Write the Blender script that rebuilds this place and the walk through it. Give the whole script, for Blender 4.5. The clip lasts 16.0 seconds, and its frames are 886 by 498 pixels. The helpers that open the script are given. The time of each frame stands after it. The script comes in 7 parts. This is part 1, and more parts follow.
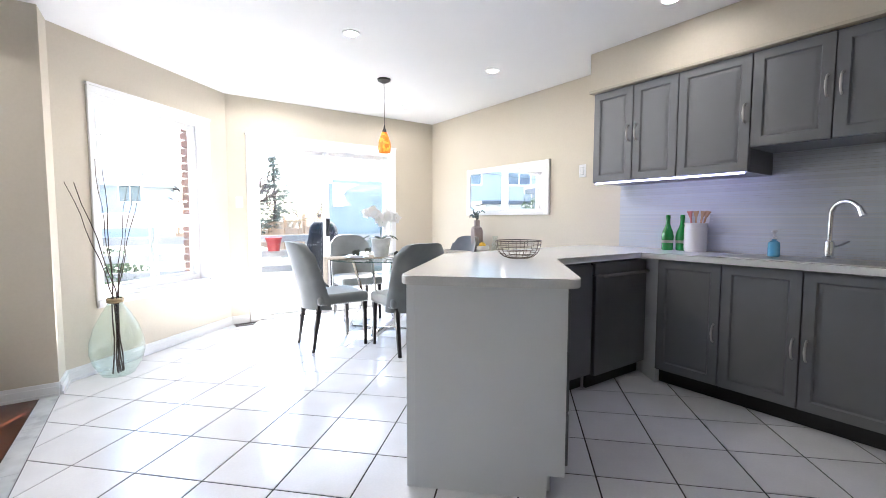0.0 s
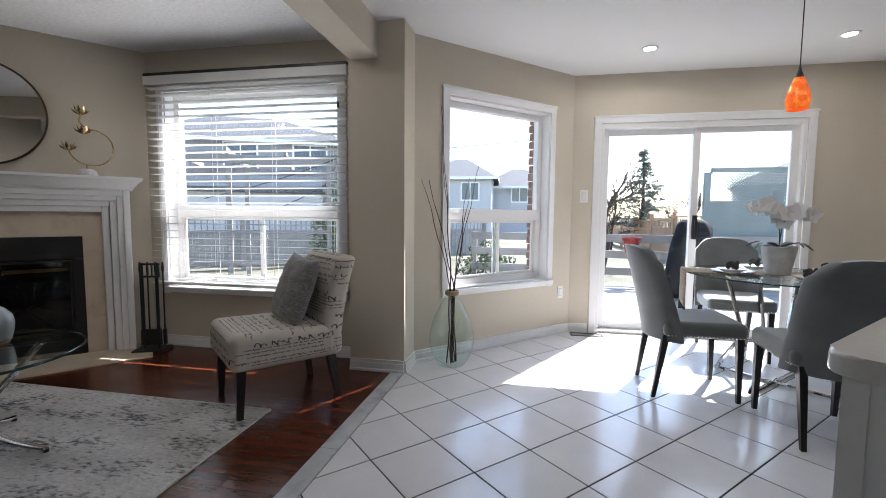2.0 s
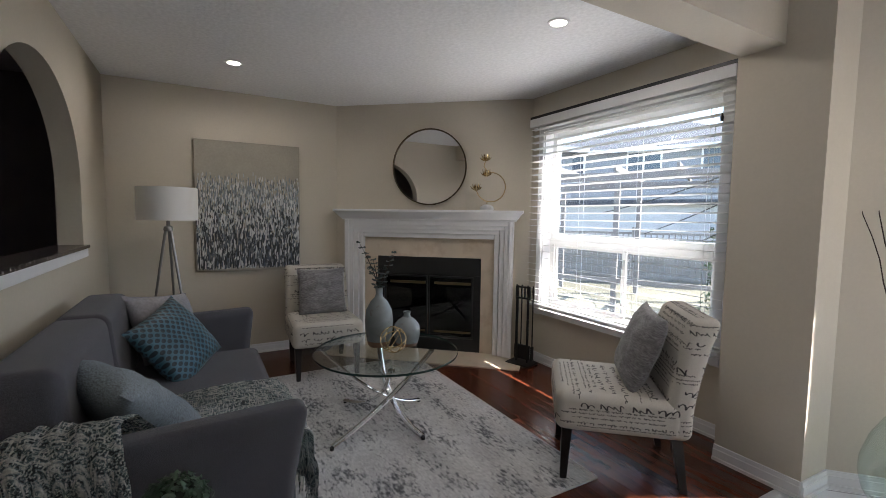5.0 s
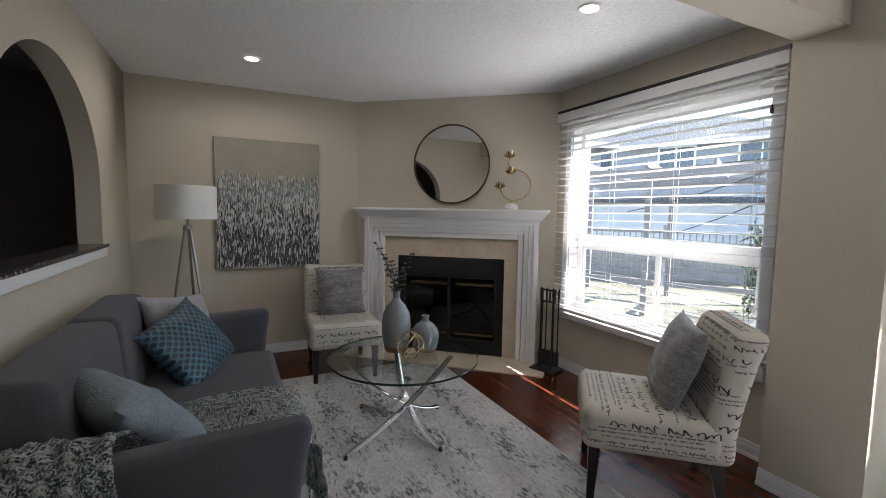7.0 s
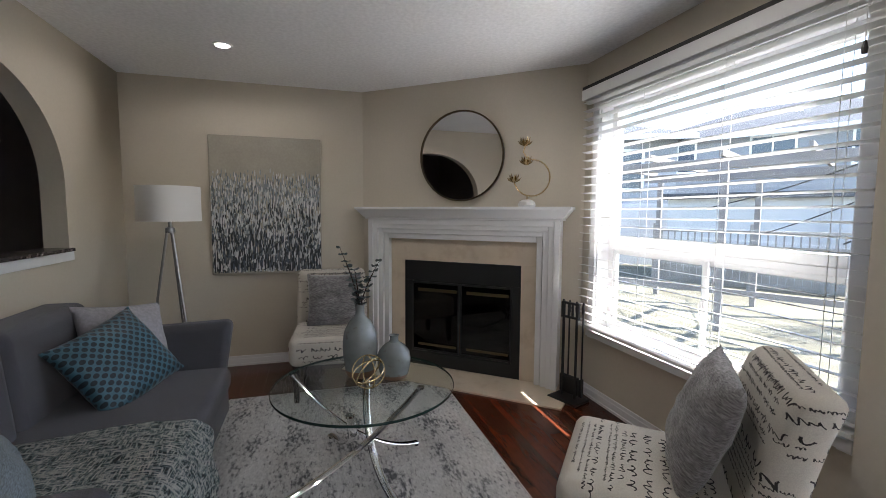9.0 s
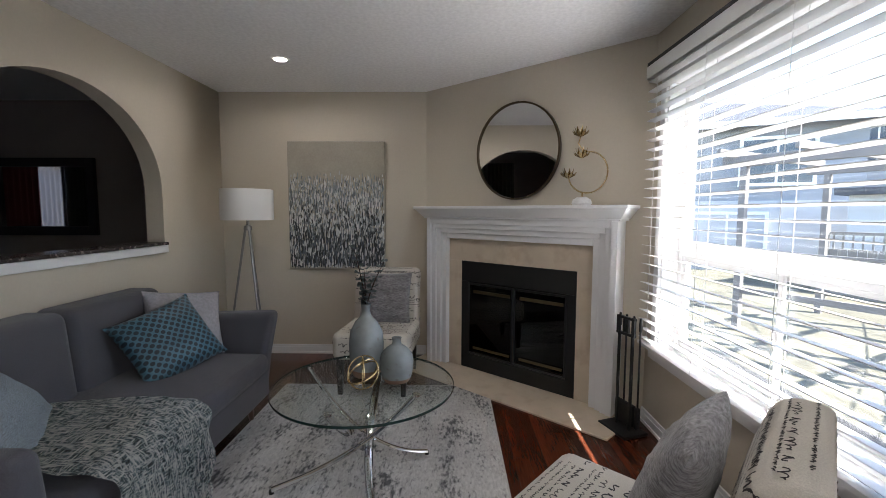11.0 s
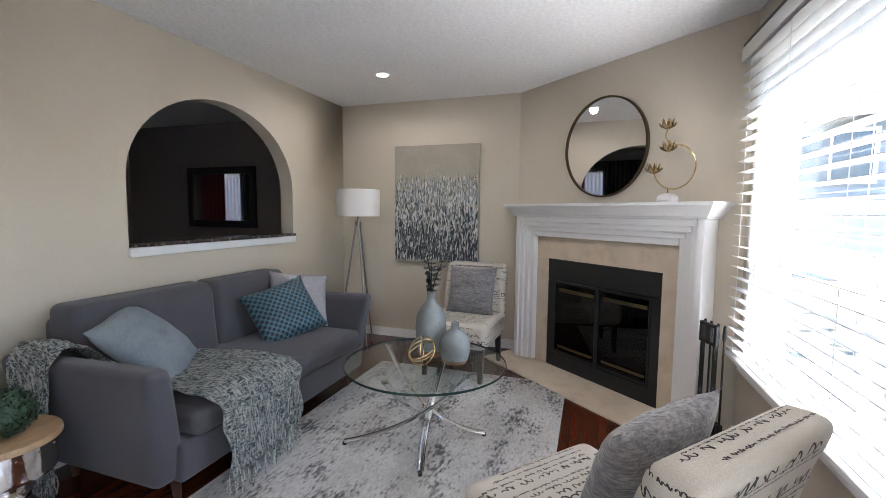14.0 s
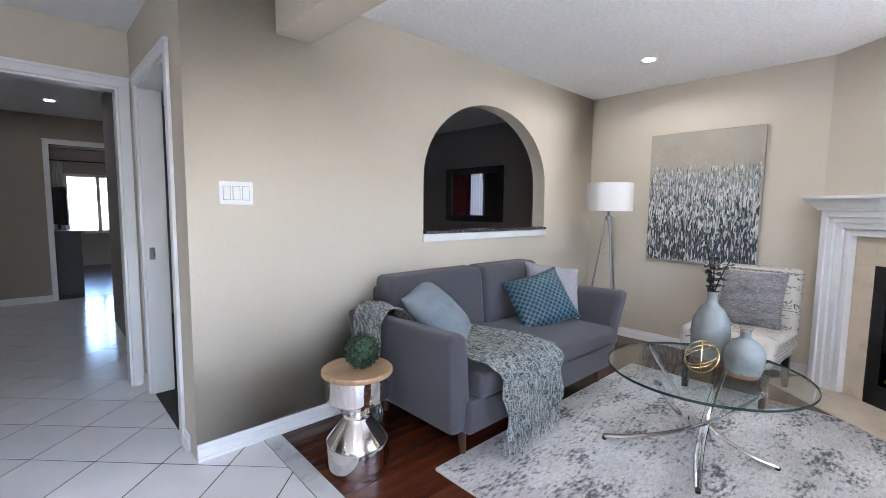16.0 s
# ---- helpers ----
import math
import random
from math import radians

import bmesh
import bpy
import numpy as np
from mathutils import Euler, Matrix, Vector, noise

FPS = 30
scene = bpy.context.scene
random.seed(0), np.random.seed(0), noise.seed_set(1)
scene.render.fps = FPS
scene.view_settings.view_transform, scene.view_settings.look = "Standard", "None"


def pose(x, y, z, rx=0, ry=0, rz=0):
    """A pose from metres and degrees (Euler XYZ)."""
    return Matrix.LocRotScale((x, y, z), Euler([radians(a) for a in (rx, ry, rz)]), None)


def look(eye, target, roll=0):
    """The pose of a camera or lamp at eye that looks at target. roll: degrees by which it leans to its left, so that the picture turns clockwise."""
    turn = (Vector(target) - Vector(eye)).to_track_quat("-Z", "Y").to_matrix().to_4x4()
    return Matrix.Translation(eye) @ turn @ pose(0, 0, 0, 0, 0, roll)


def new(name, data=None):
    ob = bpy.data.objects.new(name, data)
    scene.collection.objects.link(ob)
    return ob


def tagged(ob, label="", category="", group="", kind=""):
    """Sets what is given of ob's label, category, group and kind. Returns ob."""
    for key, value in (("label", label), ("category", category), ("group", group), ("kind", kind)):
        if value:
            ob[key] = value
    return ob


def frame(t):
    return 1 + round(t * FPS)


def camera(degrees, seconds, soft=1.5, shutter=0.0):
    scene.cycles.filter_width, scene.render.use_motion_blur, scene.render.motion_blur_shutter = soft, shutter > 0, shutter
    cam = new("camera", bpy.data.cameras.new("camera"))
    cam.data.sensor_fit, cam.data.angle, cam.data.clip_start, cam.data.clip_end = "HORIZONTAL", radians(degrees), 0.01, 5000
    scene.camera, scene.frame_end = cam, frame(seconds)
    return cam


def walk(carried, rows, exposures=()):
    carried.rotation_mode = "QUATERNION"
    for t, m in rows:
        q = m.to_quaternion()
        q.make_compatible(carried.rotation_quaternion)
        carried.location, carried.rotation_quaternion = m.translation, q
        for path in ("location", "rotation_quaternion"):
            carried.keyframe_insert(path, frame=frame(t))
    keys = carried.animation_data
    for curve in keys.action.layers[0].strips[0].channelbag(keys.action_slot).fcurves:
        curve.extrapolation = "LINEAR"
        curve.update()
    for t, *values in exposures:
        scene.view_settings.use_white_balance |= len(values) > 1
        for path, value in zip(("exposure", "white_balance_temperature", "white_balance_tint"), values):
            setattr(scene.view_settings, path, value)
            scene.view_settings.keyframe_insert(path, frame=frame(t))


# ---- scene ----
from mathutils.bvhtree import BVHTree

cam = camera(90.92, 16.0, 0.6)
PATH = [
    (0, (0.136, 0.24, 1.136), (1.283, 1.873, 0.998), 0.1),
    (0.5, (0.272, 0.409, 1.13), (1.172, 2.19, 0.998), 0.3),
    (1, (0.381, 0.596, 1.146), (0.87, 2.529, 1.0), 0.6),
    (1.5, (0.456, 0.783, 1.163), (0.555, 2.774, 1.003), 0.7),
    (2, (0.530, 0.984, 1.120), (0.151, 2.942, 0.966), 0.5),
    (2.5, (0.55, 1.094, 1.151), (-0.186, 2.946, 0.987), 0.5),
    (3, (0.549, 1.246, 1.186), (-0.498, 2.941, 1.013), 0.5),
    (3.5, (0.514, 1.343, 1.226), (-0.837, 2.806, 1.045), 0.1),
    (4, (0.538, 1.401, 1.213), (-1.017, 2.651, 1.067), 0.5),
    (4.5, (0.578, 1.427, 1.273), (-1.103, 2.501, 1.126), 0.4),
    (5, (0.592, 1.409, 1.332), (-1.147, 2.385, 1.184), 0.8),
    (7.5, (0.417, 1.581, 1.357), (-1.391, 2.418, 1.189), 0.8),
    (8, (0.335, 1.788, 1.355), (-1.505, 2.555, 1.188), 0.6),
    (10.5, (0.179, 2.71, 1.332), (-1.809, 2.843, 1.164), 0.2),
    (11, (0.18, 2.881, 1.346), (-1.813, 2.846, 1.177), 0.2),
    (11.5, (0.241, 3.004, 1.338), (-1.747, 2.852, 1.178), 0.2),
    (12, (0.3, 3.124, 1.349), (-1.674, 2.846, 1.182), 0.4),
    (12.5, (0.311, 3.202, 1.345), (-1.648, 2.834, 1.18), 0.4),
    (13, (0.295, 3.249, 1.342), (-1.649, 2.809, 1.173), 0.4),
    (13.5, (0.282, 3.296, 1.336), (-1.642, 2.776, 1.162), 0.3),
    (14, (0.289, 3.309, 1.321), (-1.599, 2.67, 1.152), 0.5),
    (14.5, (0.323, 3.295, 1.318), (-1.51, 2.512, 1.143), 0.5),
    (15, (0.388, 3.239, 1.308), (-1.368, 2.298, 1.132), 0.6),
    (15.5, (0.415, 3.23, 1.289), (-1.181, 2.037, 1.11), 0.7),
    (16, (0.483, 3.109, 1.276), (-0.879, 1.656, 1.093), 0.6),
]
EXPOSURES = [(0.0, 3.75, 6150, 13), (0.6, 3.18, 6150, 13), (1.2, 2.53, 6200, 13), (2.0, 2.2, 6250, 14), (3.0, 1.97, 6250, 14), (4.0, 2.15, 6350, 14), (5.0, 2.42, 6400, 14), (8.0, 2.5, 6350, 14), (10.5, 2.52, 6350, 14.5), (12.0, 2.77, 6350, 15), (13.5, 3.2, 6250, 15), (14.5, 3.42, 6150, 15), (15.0, 3.75, 6100, 15), (15.6, 3.9, 5950, 15.5), (16.0, 3.92, 5850, 15.5)]
walk(cam, [(t, look(eye, target, roll)) for t, eye, target, roll in PATH], EXPOSURES)

# ---- daylight ----
SUN_DIR = Vector((0.49, 0.87, 1.02)).normalized()
world = bpy.data.worlds.new("sky")
scene.world = world
world.use_nodes = True
_sky = world.node_tree.nodes.new("ShaderNodeTexSky")
_sky.sky_type, _sky.sun_disc = "NISHITA", False
_sky.sun_elevation, _sky.sun_rotation = radians(46), math.atan2(0.49, 0.87)
_sky.dust_density, _sky.ozone_density = 0.6, 1.0
_bg = world.node_tree.nodes["Background"]
_bg.inputs["Strength"].default_value = 0.15
world.node_tree.links.new(_sky.outputs[0], _bg.inputs["Color"])
_sun = bpy.data.lights.new("sun", "SUN")
_sun.energy, _sun.angle, _sun.color = 4.3, radians(0.53), (1.0, 0.95, 0.88)
sun = new("sun", _sun)
SPOT_K, SPOT_F = 2.1, 2.0
sun.matrix_world = look(SUN_DIR * 30, (0, 0, 0))


# ---- materials ----
def material(name, color, rough=0.5, metal=0.0, spots=0.0, spot_scale=3.0, grain=0.0, grain_scale=60.0, bump=0.0,
             bump_scale=120.0, vary=0.0, spec=0.5, sheen=0.0, coat=0.0, stretch=(1, 1, 1), second=None, second_at=0.55, second_scale=8.0, cluster=0.0):
    """A painted, woven or stony surface: base colour with slow stains, fine grain and fine relief."""
    m = bpy.data.materials.new(name)
    m.use_nodes = True
    nt = m.node_tree
    n, ln = nt.nodes, nt.links
    b = n["Principled BSDF"]
    b.inputs["Roughness"].default_value, b.inputs["Metallic"].default_value = rough, metal
    b.inputs["Specular IOR Level"].default_value = spec
    b.inputs["Sheen Weight"].default_value, b.inputs["Coat Weight"].default_value = sheen, coat
    tc = n.new("ShaderNodeTexCoord")
    mp = n.new("ShaderNodeMapping")
    mp.inputs["Scale"].default_value = stretch
    ln.new(tc.outputs["Object"], mp.inputs[0])

    def tex(scale, detail=4.0):
        t = n.new("ShaderNodeTexNoise")
        t.inputs["Scale"].default_value, t.inputs["Detail"].default_value = scale, detail
        ln.new(mp.outputs[0], t.inputs["Vector"])
        return t.outputs["Fac"]

    def scaled(col, fac, lo, hi):
        r = n.new("ShaderNodeMapRange")
        r.inputs["From Min"].default_value, r.inputs["From Max"].default_value = 0.3, 0.7
        r.inputs["To Min"].default_value, r.inputs["To Max"].default_value = lo, hi
        ln.new(fac, r.inputs["Value"])
        x = n.new("ShaderNodeVectorMath")
        x.operation = "SCALE"
        ln.new(col, x.inputs[0])
        ln.new(r.outputs[0], x.inputs["Scale"])
        return x.outputs[0]

    rgb = n.new("ShaderNodeRGB")
    rgb.outputs[0].default_value = (*color, 1)
    col = rgb.outputs[0]
    if second:
        mix = n.new("ShaderNodeMix")
        mix.data_type = "RGBA"
        ramp = n.new("ShaderNodeMapRange")
        ramp.inputs["From Min"].default_value, ramp.inputs["From Max"].default_value = second_at - 0.06, second_at + 0.06
        fac = tex(second_scale, 8.0)
        if cluster:
            blend = n.new("ShaderNodeMix")
            blend.inputs["Factor"].default_value = 0.45
            ln.new(fac, blend.inputs["A"])
            ln.new(tex(cluster, 3.0), blend.inputs["B"])
            fac = blend.outputs["Result"]
        ln.new(fac, ramp.inputs["Value"])
        ln.new(ramp.outputs[0], mix.inputs["Factor"])
        ln.new(col, mix.inputs["A"])
        mix.inputs["B"].default_value = (*second, 1)
        col = mix.outputs["Result"]
    if spots:
        col = scaled(col, tex(spot_scale), 1 - spots, 1 + spots)
    if grain:
        col = scaled(col, tex(grain_scale, 2.0), 1 - grain, 1 + grain)
    if vary:
        info = n.new("ShaderNodeObjectInfo")
        r = n.new("ShaderNodeMapRange")
        r.inputs["To Min"].default_value, r.inputs["To Max"].default_value = 1 - vary, 1 + vary
        ln.new(info.outputs["Random"], r.inputs["Value"])
        x = n.new("ShaderNodeVectorMath")
        x.operation = "SCALE"
        ln.new(col, x.inputs[0])
        ln.new(r.outputs[0], x.inputs["Scale"])
        col = x.outputs[0]
    ln.new(col, b.inputs["Base Color"])
    if bump:
        bp = n.new("ShaderNodeBump")
        bp.inputs["Strength"].default_value, bp.inputs["Distance"].default_value = bump, 0.01
        ln.new(tex(bump_scale, 3.0), bp.inputs["Height"])
        ln.new(bp.outputs[0], b.inputs["Normal"])
    return m


def glass(name, tint=(0.95, 0.97, 0.96), gloss=1.0):
    """Clear sheet glass: sees through, with a reflection that grows at grazing angles."""
    m = bpy.data.materials.new(name)
    m.use_nodes = True
    n, ln = m.node_tree.nodes, m.node_tree.links
    n.remove(n["Principled BSDF"])
    tr, gl, lw, mix = n.new("ShaderNodeBsdfTransparent"), n.new("ShaderNodeBsdfGlossy"), n.new("ShaderNodeLayerWeight"), n.new("ShaderNodeMixShader")
    tr.inputs[0].default_value = (*tint, 1)
    gl.inputs["Roughness"].default_value = 0.02
    p = n.new("ShaderNodeMath")
    p.operation = "POWER"
    p.inputs[1].default_value = 4.5
    ln.new(lw.outputs["Facing"], p.inputs[0])
    k = n.new("ShaderNodeMath")
    k.operation = "MULTIPLY_ADD"
    k.inputs[1].default_value, k.inputs[2].default_value = 0.75, 0.03 * gloss
    ln.new(p.outputs[0], k.inputs[0])
    ln.new(k.outputs[0], mix.inputs[0])
    ln.new(tr.outputs[0], mix.inputs[1])
    ln.new(gl.outputs[0], mix.inputs[2])
    ln.new(mix.outputs[0], n["Material Output"].inputs[0])
    return m


def emitter(name, color, strength):
    m = bpy.data.materials.new(name)
    m.use_nodes = True
    b = m.node_tree.nodes["Principled BSDF"]
    b.inputs["Base Color"].default_value = (*color, 1)
    b.inputs["Emission Color"].default_value, b.inputs["Emission Strength"].default_value = (*color, 1), strength
    return m


WALL = material("beige_wall_paint", (0.60, 0.542, 0.445), 0.75, spots=0.03, spot_scale=1.3, grain=0.015, bump=0.06, bump_scale=260)
CEIL = material("smooth_white_ceiling_paint", (0.80, 0.80, 0.80), 0.85, spots=0.02, spot_scale=1.0)
POPCORN = material("stippled_white_ceiling", (0.87, 0.87, 0.87), 0.95, spots=0.02, spot_scale=2.0, grain=0.06, grain_scale=42, bump=0.26, bump_scale=42)
TRIM = material("white_trim_paint", (0.80, 0.80, 0.80), 0.4, spots=0.02, spot_scale=5)
VINYL = material("white_window_vinyl", (0.78, 0.78, 0.77), 0.35, spots=0.02)
TILE = material("white_glazed_floor_tile", (0.74, 0.74, 0.755), 0.15, spots=0.035, spot_scale=5, grain=0.02, grain_scale=90, bump=0.003, bump_scale=4, vary=0.04)
GROUT = material("dark_grout", (0.04, 0.04, 0.04), 0.9, grain=0.15)
WOOD = material("red_brown_floorboard", (0.085, 0.022, 0.010), 0.22, spots=0.25, spot_scale=2.5, grain=0.25, grain_scale=28, bump=0.04, bump_scale=30, vary=0.22, stretch=(0.35, 4, 1))
MARBLE = material("grey_marble_threshold", (0.50, 0.52, 0.53), 0.3, spots=0.12, spot_scale=9, second=(0.33, 0.35, 0.37), second_at=0.6, second_scale=7)
BEIGE_STONE = material("beige_marble_surround", (0.64, 0.54, 0.42), 0.28, spots=0.06, spot_scale=6, second=(0.58, 0.47, 0.35), second_at=0.6, second_scale=9)
# darker than WALL: the hall's light falloff is mixed into this taupe
DIM_HALLWALL = material("dimmed_hall_taupe", (0.36, 0.32, 0.27), 0.8, spots=0.03)
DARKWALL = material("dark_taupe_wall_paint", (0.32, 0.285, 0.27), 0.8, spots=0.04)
MIRROR = material("mirror_silver", (0.9, 0.9, 0.9), 0.01, 1.0)
CHROME = material("polished_chrome", (0.75, 0.75, 0.76), 0.06, 1.0)
NICKEL = material("brushed_nickel", (0.55, 0.54, 0.52), 0.28, 1.0)
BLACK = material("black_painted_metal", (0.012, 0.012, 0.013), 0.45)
BLACKWOOD = material("black_stained_wood", (0.014, 0.012, 0.011), 0.35, spots=0.2, grain=0.2)
PANE = glass("window_glass")
TABLE_GLASS = glass("table_glass", (0.93, 0.965, 0.955), 1.6)
SOFA = material("slate_grey_sofa_cloth", (0.071, 0.069, 0.081), 0.9, spots=0.08, spot_scale=4, grain=0.28, grain_scale=300, bump=0.35, bump_scale=350, sheen=0.15)
CAB = material("satin_grey_cabinet_paint", (0.168, 0.172, 0.184), 0.42, spots=0.03, spot_scale=6)
COUNTER = material("white_quartz_worktop", (0.74, 0.74, 0.73), 0.09, grain=0.03, grain_scale=120)
STEEL = material("dark_stainless_steel", (0.42, 0.42, 0.43), 0.30, 1.0, stretch=(1, 1, 30), grain=0.05)
PANEL = material("white_cabinet_panel", (0.80, 0.81, 0.82), 0.5, spots=0.02)
VELVET = material("grey_green_velvet", (0.115, 0.126, 0.123), 0.75, spots=0.18, spot_scale=7, grain=0.06, grain_scale=200, sheen=0.8)
VELVET_DARK = material("charcoal_velvet", (0.085, 0.09, 0.10), 0.75, spots=0.15, spot_scale=7, sheen=0.6)
RUG = material("distressed_grey_rug", (0.56, 0.55, 0.54), 0.95, spots=0.22, spot_scale=2.2, grain=0.16, grain_scale=60, bump=0.6, bump_scale=300,
               second=(0.12, 0.12, 0.13), second_at=0.57, second_scale=40.0, cluster=4.0, stretch=(0.7, 1.5, 1))



# ---- mesh helpers ----
def flatten_normals(me, limit):
    """Weights corner normals by face area, so that bevelled blocks keep flat faces and round edges."""
    faces = [(p.normal.copy(), p.area, tuple(p.vertices)) for p in me.polygons]
    near = [[] for _ in me.vertices]
    for i, f in enumerate(faces):
        for v in f[2]:
            near[v].append(i)
    out = []
    for n, _, vs in faces:
        for v in vs:
            s = Vector()
            for j in near[v]:
                if faces[j][0].dot(n) > limit:
                    s += faces[j][0] * faces[j][1]
            out.append(s.normalized() if s.length > 1e-12 else n)
    me.normals_split_custom_set(out)


def part(name, bm, mat, parent=None, label="", sharp=35):
    """Links a bmesh as one mesh object under a thing or a part."""
    me = bpy.data.meshes.new(name)
    bmesh.ops.recalc_face_normals(bm, faces=bm.faces)
    bm.to_mesh(me)
    bm.free()
    me.polygons.foreach_set("use_smooth", [True] * len(me.polygons))
    me.set_sharp_from_angle(angle=radians(sharp))
    if 6 < len(me.polygons) < 4000 and 10 < sharp <= 40:
        flatten_normals(me, math.cos(radians(sharp)))
    me.materials.append(mat)
    ob = new(name, me)
    if parent:
        ob.parent = parent
    if label:
        ob["label"] = label
    return ob


def thing(name, label, category, m=None, group="", kind=""):
    """An Empty at the base of a thing, which parents its parts."""
    ob = new(name)
    ob.empty_display_size = 0.1
    if m is not None:
        ob.matrix_world = m
    return tagged(ob, label, category, group, kind)


def box(bm, x0, x1, y0, y1, z0, z1, bevel=0.0, seg=2, m=None):
    """A box between the given planes, with rounded edges."""
    r = bmesh.ops.create_cube(bm, size=1, matrix=Matrix.LocRotScale(((x0 + x1) / 2, (y0 + y1) / 2, (z0 + z1) / 2), None, (abs(x1 - x0), abs(y1 - y0), abs(z1 - z0))))
    vs = r["verts"]
    if bevel:
        es = list({e for v in vs for e in v.link_edges})
        q = bmesh.ops.bevel(bm, geom=es, offset=bevel, segments=seg, profile=0.5, affect="EDGES")
        vs = list({v for f in q["faces"] for v in f.verts} | {v for v in vs if v.is_valid})
    if m is not None:
        bmesh.ops.transform(bm, matrix=m, verts=vs)
    return vs


def boxes(*args, bevel=0.0, seg=2):
    bm = bmesh.new()
    for a in args:
        box(bm, *a, bevel=bevel, seg=seg)
    return bm


def prism(bm, poly, z0, z1, bevel=0.0):
    """A plate with the outline poly between two heights."""
    lo = [bm.verts.new((x, y, z0)) for x, y in poly]
    hi = [bm.verts.new((x, y, z1)) for x, y in poly]
    n = len(poly)
    bm.faces.new(lo[::-1])
    bm.faces.new(hi)
    for i in range(n):
        bm.faces.new((lo[i], lo[(i + 1) % n], hi[(i + 1) % n], hi[i]))
    if bevel:
        es = [e for e in bm.edges if all(v in hi for v in e.verts) or all(v in lo for v in e.verts)]
        bmesh.ops.bevel(bm, geom=es, offset=bevel, segments=3, profile=0.5, affect="EDGES")
    return bm


def lathe(bm, profile, n=32, at=(0, 0, 0), close=False):
    """A turned body from (radius, height) pairs."""
    rings = []
    for r, z in profile:
        if r < 1e-5:
            rings.append([bm.verts.new((at[0], at[1], at[2] + z))])
        else:
            rings.append([bm.verts.new((at[0] + r * math.cos(2 * math.pi * i / n), at[1] + r * math.sin(2 * math.pi * i / n), at[2] + z)) for i in range(n)])
    for a, b in zip(rings, rings[1:]):
        for i in range(n):
            j = (i + 1) % n
            q = [a[i % len(a)], a[j % len(a)], b[j % len(b)], b[i % len(b)]]
            q = list(dict.fromkeys(q))
            if len(q) > 2:
                bm.faces.new(q)
    return bm


def tube(bm, pts, r, n=8, flat=None):
    """A round bar along pts; r may be one radius or one for each point; flat=(w, h): an oblong section."""
    pts = [Vector(p) for p in pts]
    rs = r if isinstance(r, (list, tuple)) else [r] * len(pts)
    rings, up = [], Vector((0, 0, 1))
    for i, p in enumerate(pts):
        d = (pts[min(i + 1, len(pts) - 1)] - pts[max(i - 1, 0)]).normalized()
        if i == 0:
            up = Vector((0, 0, 1)) if abs(d.z) < 0.9 else Vector((1, 0, 0))
        s = d.cross(up).normalized()
        up = s.cross(d).normalized()
        w, h = flat if flat else (1, 1)
        rings.append([bm.verts.new(p + rs[i] * (w * s * math.cos(2 * math.pi * k / n) + h * up * math.sin(2 * math.pi * k / n))) for k in range(n)])
    for a, b in zip(rings, rings[1:]):
        for k in range(n):
            bm.faces.new((a[k], a[(k + 1) % n], b[(k + 1) % n], b[k]))
    bm.faces.new(rings[0][::-1])
    bm.faces.new(rings[-1])
    return bm


def taper(x, y, z0, z1, r0, r1, n=4, lean=(0, 0)):
    """A tapered leg from (x, y, z0) up to z1."""
    bm = bmesh.new()
    rot = math.pi / n
    lo = [bm.verts.new((x + lean[0] + r0 * math.cos(rot + 2 * math.pi * k / n), y + lean[1] + r0 * math.sin(rot + 2 * math.pi * k / n), z0)) for k in range(n)]
    hi = [bm.verts.new((x + r1 * math.cos(rot + 2 * math.pi * k / n), y + r1 * math.sin(rot + 2 * math.pi * k / n), z1)) for k in range(n)]
    bm.faces.new(lo[::-1]), bm.faces.new(hi)
    for k in range(n):
        bm.faces.new((lo[k], lo[(k + 1) % n], hi[(k + 1) % n], hi[k]))
    return bm


def along(a, b):
    """The pose with x along the line from a to b on plan, at a."""
    return pose(a[0], a[1], 0, 0, 0, math.degrees(math.atan2(b[1] - a[1], b[0] - a[0])))


def wall(name, a, b, z0, z1, thick, holes=(), mat=None, label="beige painted plaster wall", inside=None):
    """A wall from a to b with its room face on that line; it goes back by thick (away from inside). holes: (s0, s1, z0, z1)."""
    m = along(a, b)
    length = math.dist(a, b)
    p = m.inverted() @ Vector((*inside, 0))
    y0, y1 = (-thick, 0) if p.y > 0 else (0, thick)
    bm = bmesh.new()
    cuts = sorted({0, length, *[h[0] for h in holes], *[h[1] for h in holes]})
    for s0, s1 in zip(cuts, cuts[1:]):
        spans = [(z0, z1)]
        for h in holes:
            if h[0] <= s0 + 1e-6 and h[1] >= s1 - 1e-6:
                spans = [q for lo, hi in spans for q in ((lo, min(hi, h[2])), (max(lo, h[3]), hi)) if q[1] - q[0] > 1e-4]
        for lo, hi in spans:
            box(bm, s0, s1, y0, y1, lo, hi)
    bmesh.ops.remove_doubles(bm, verts=bm.verts, dist=1e-4)
    inner = [f for f in bm.faces if sum(1 for g in bm.faces if g is not f and set(g.verts) == set(f.verts))]
    bmesh.ops.delete(bm, geom=inner, context="FACES_ONLY")
    bmesh.ops.transform(bm, matrix=m, verts=bm.verts)
    return tagged(part(name, bm, mat or WALL), label, "wall", kind="structure")


H, BEAM_Z = 2.43, 2.185
IN_F, IN_K = (-1.8, 2.2), (1.2, 2.8)
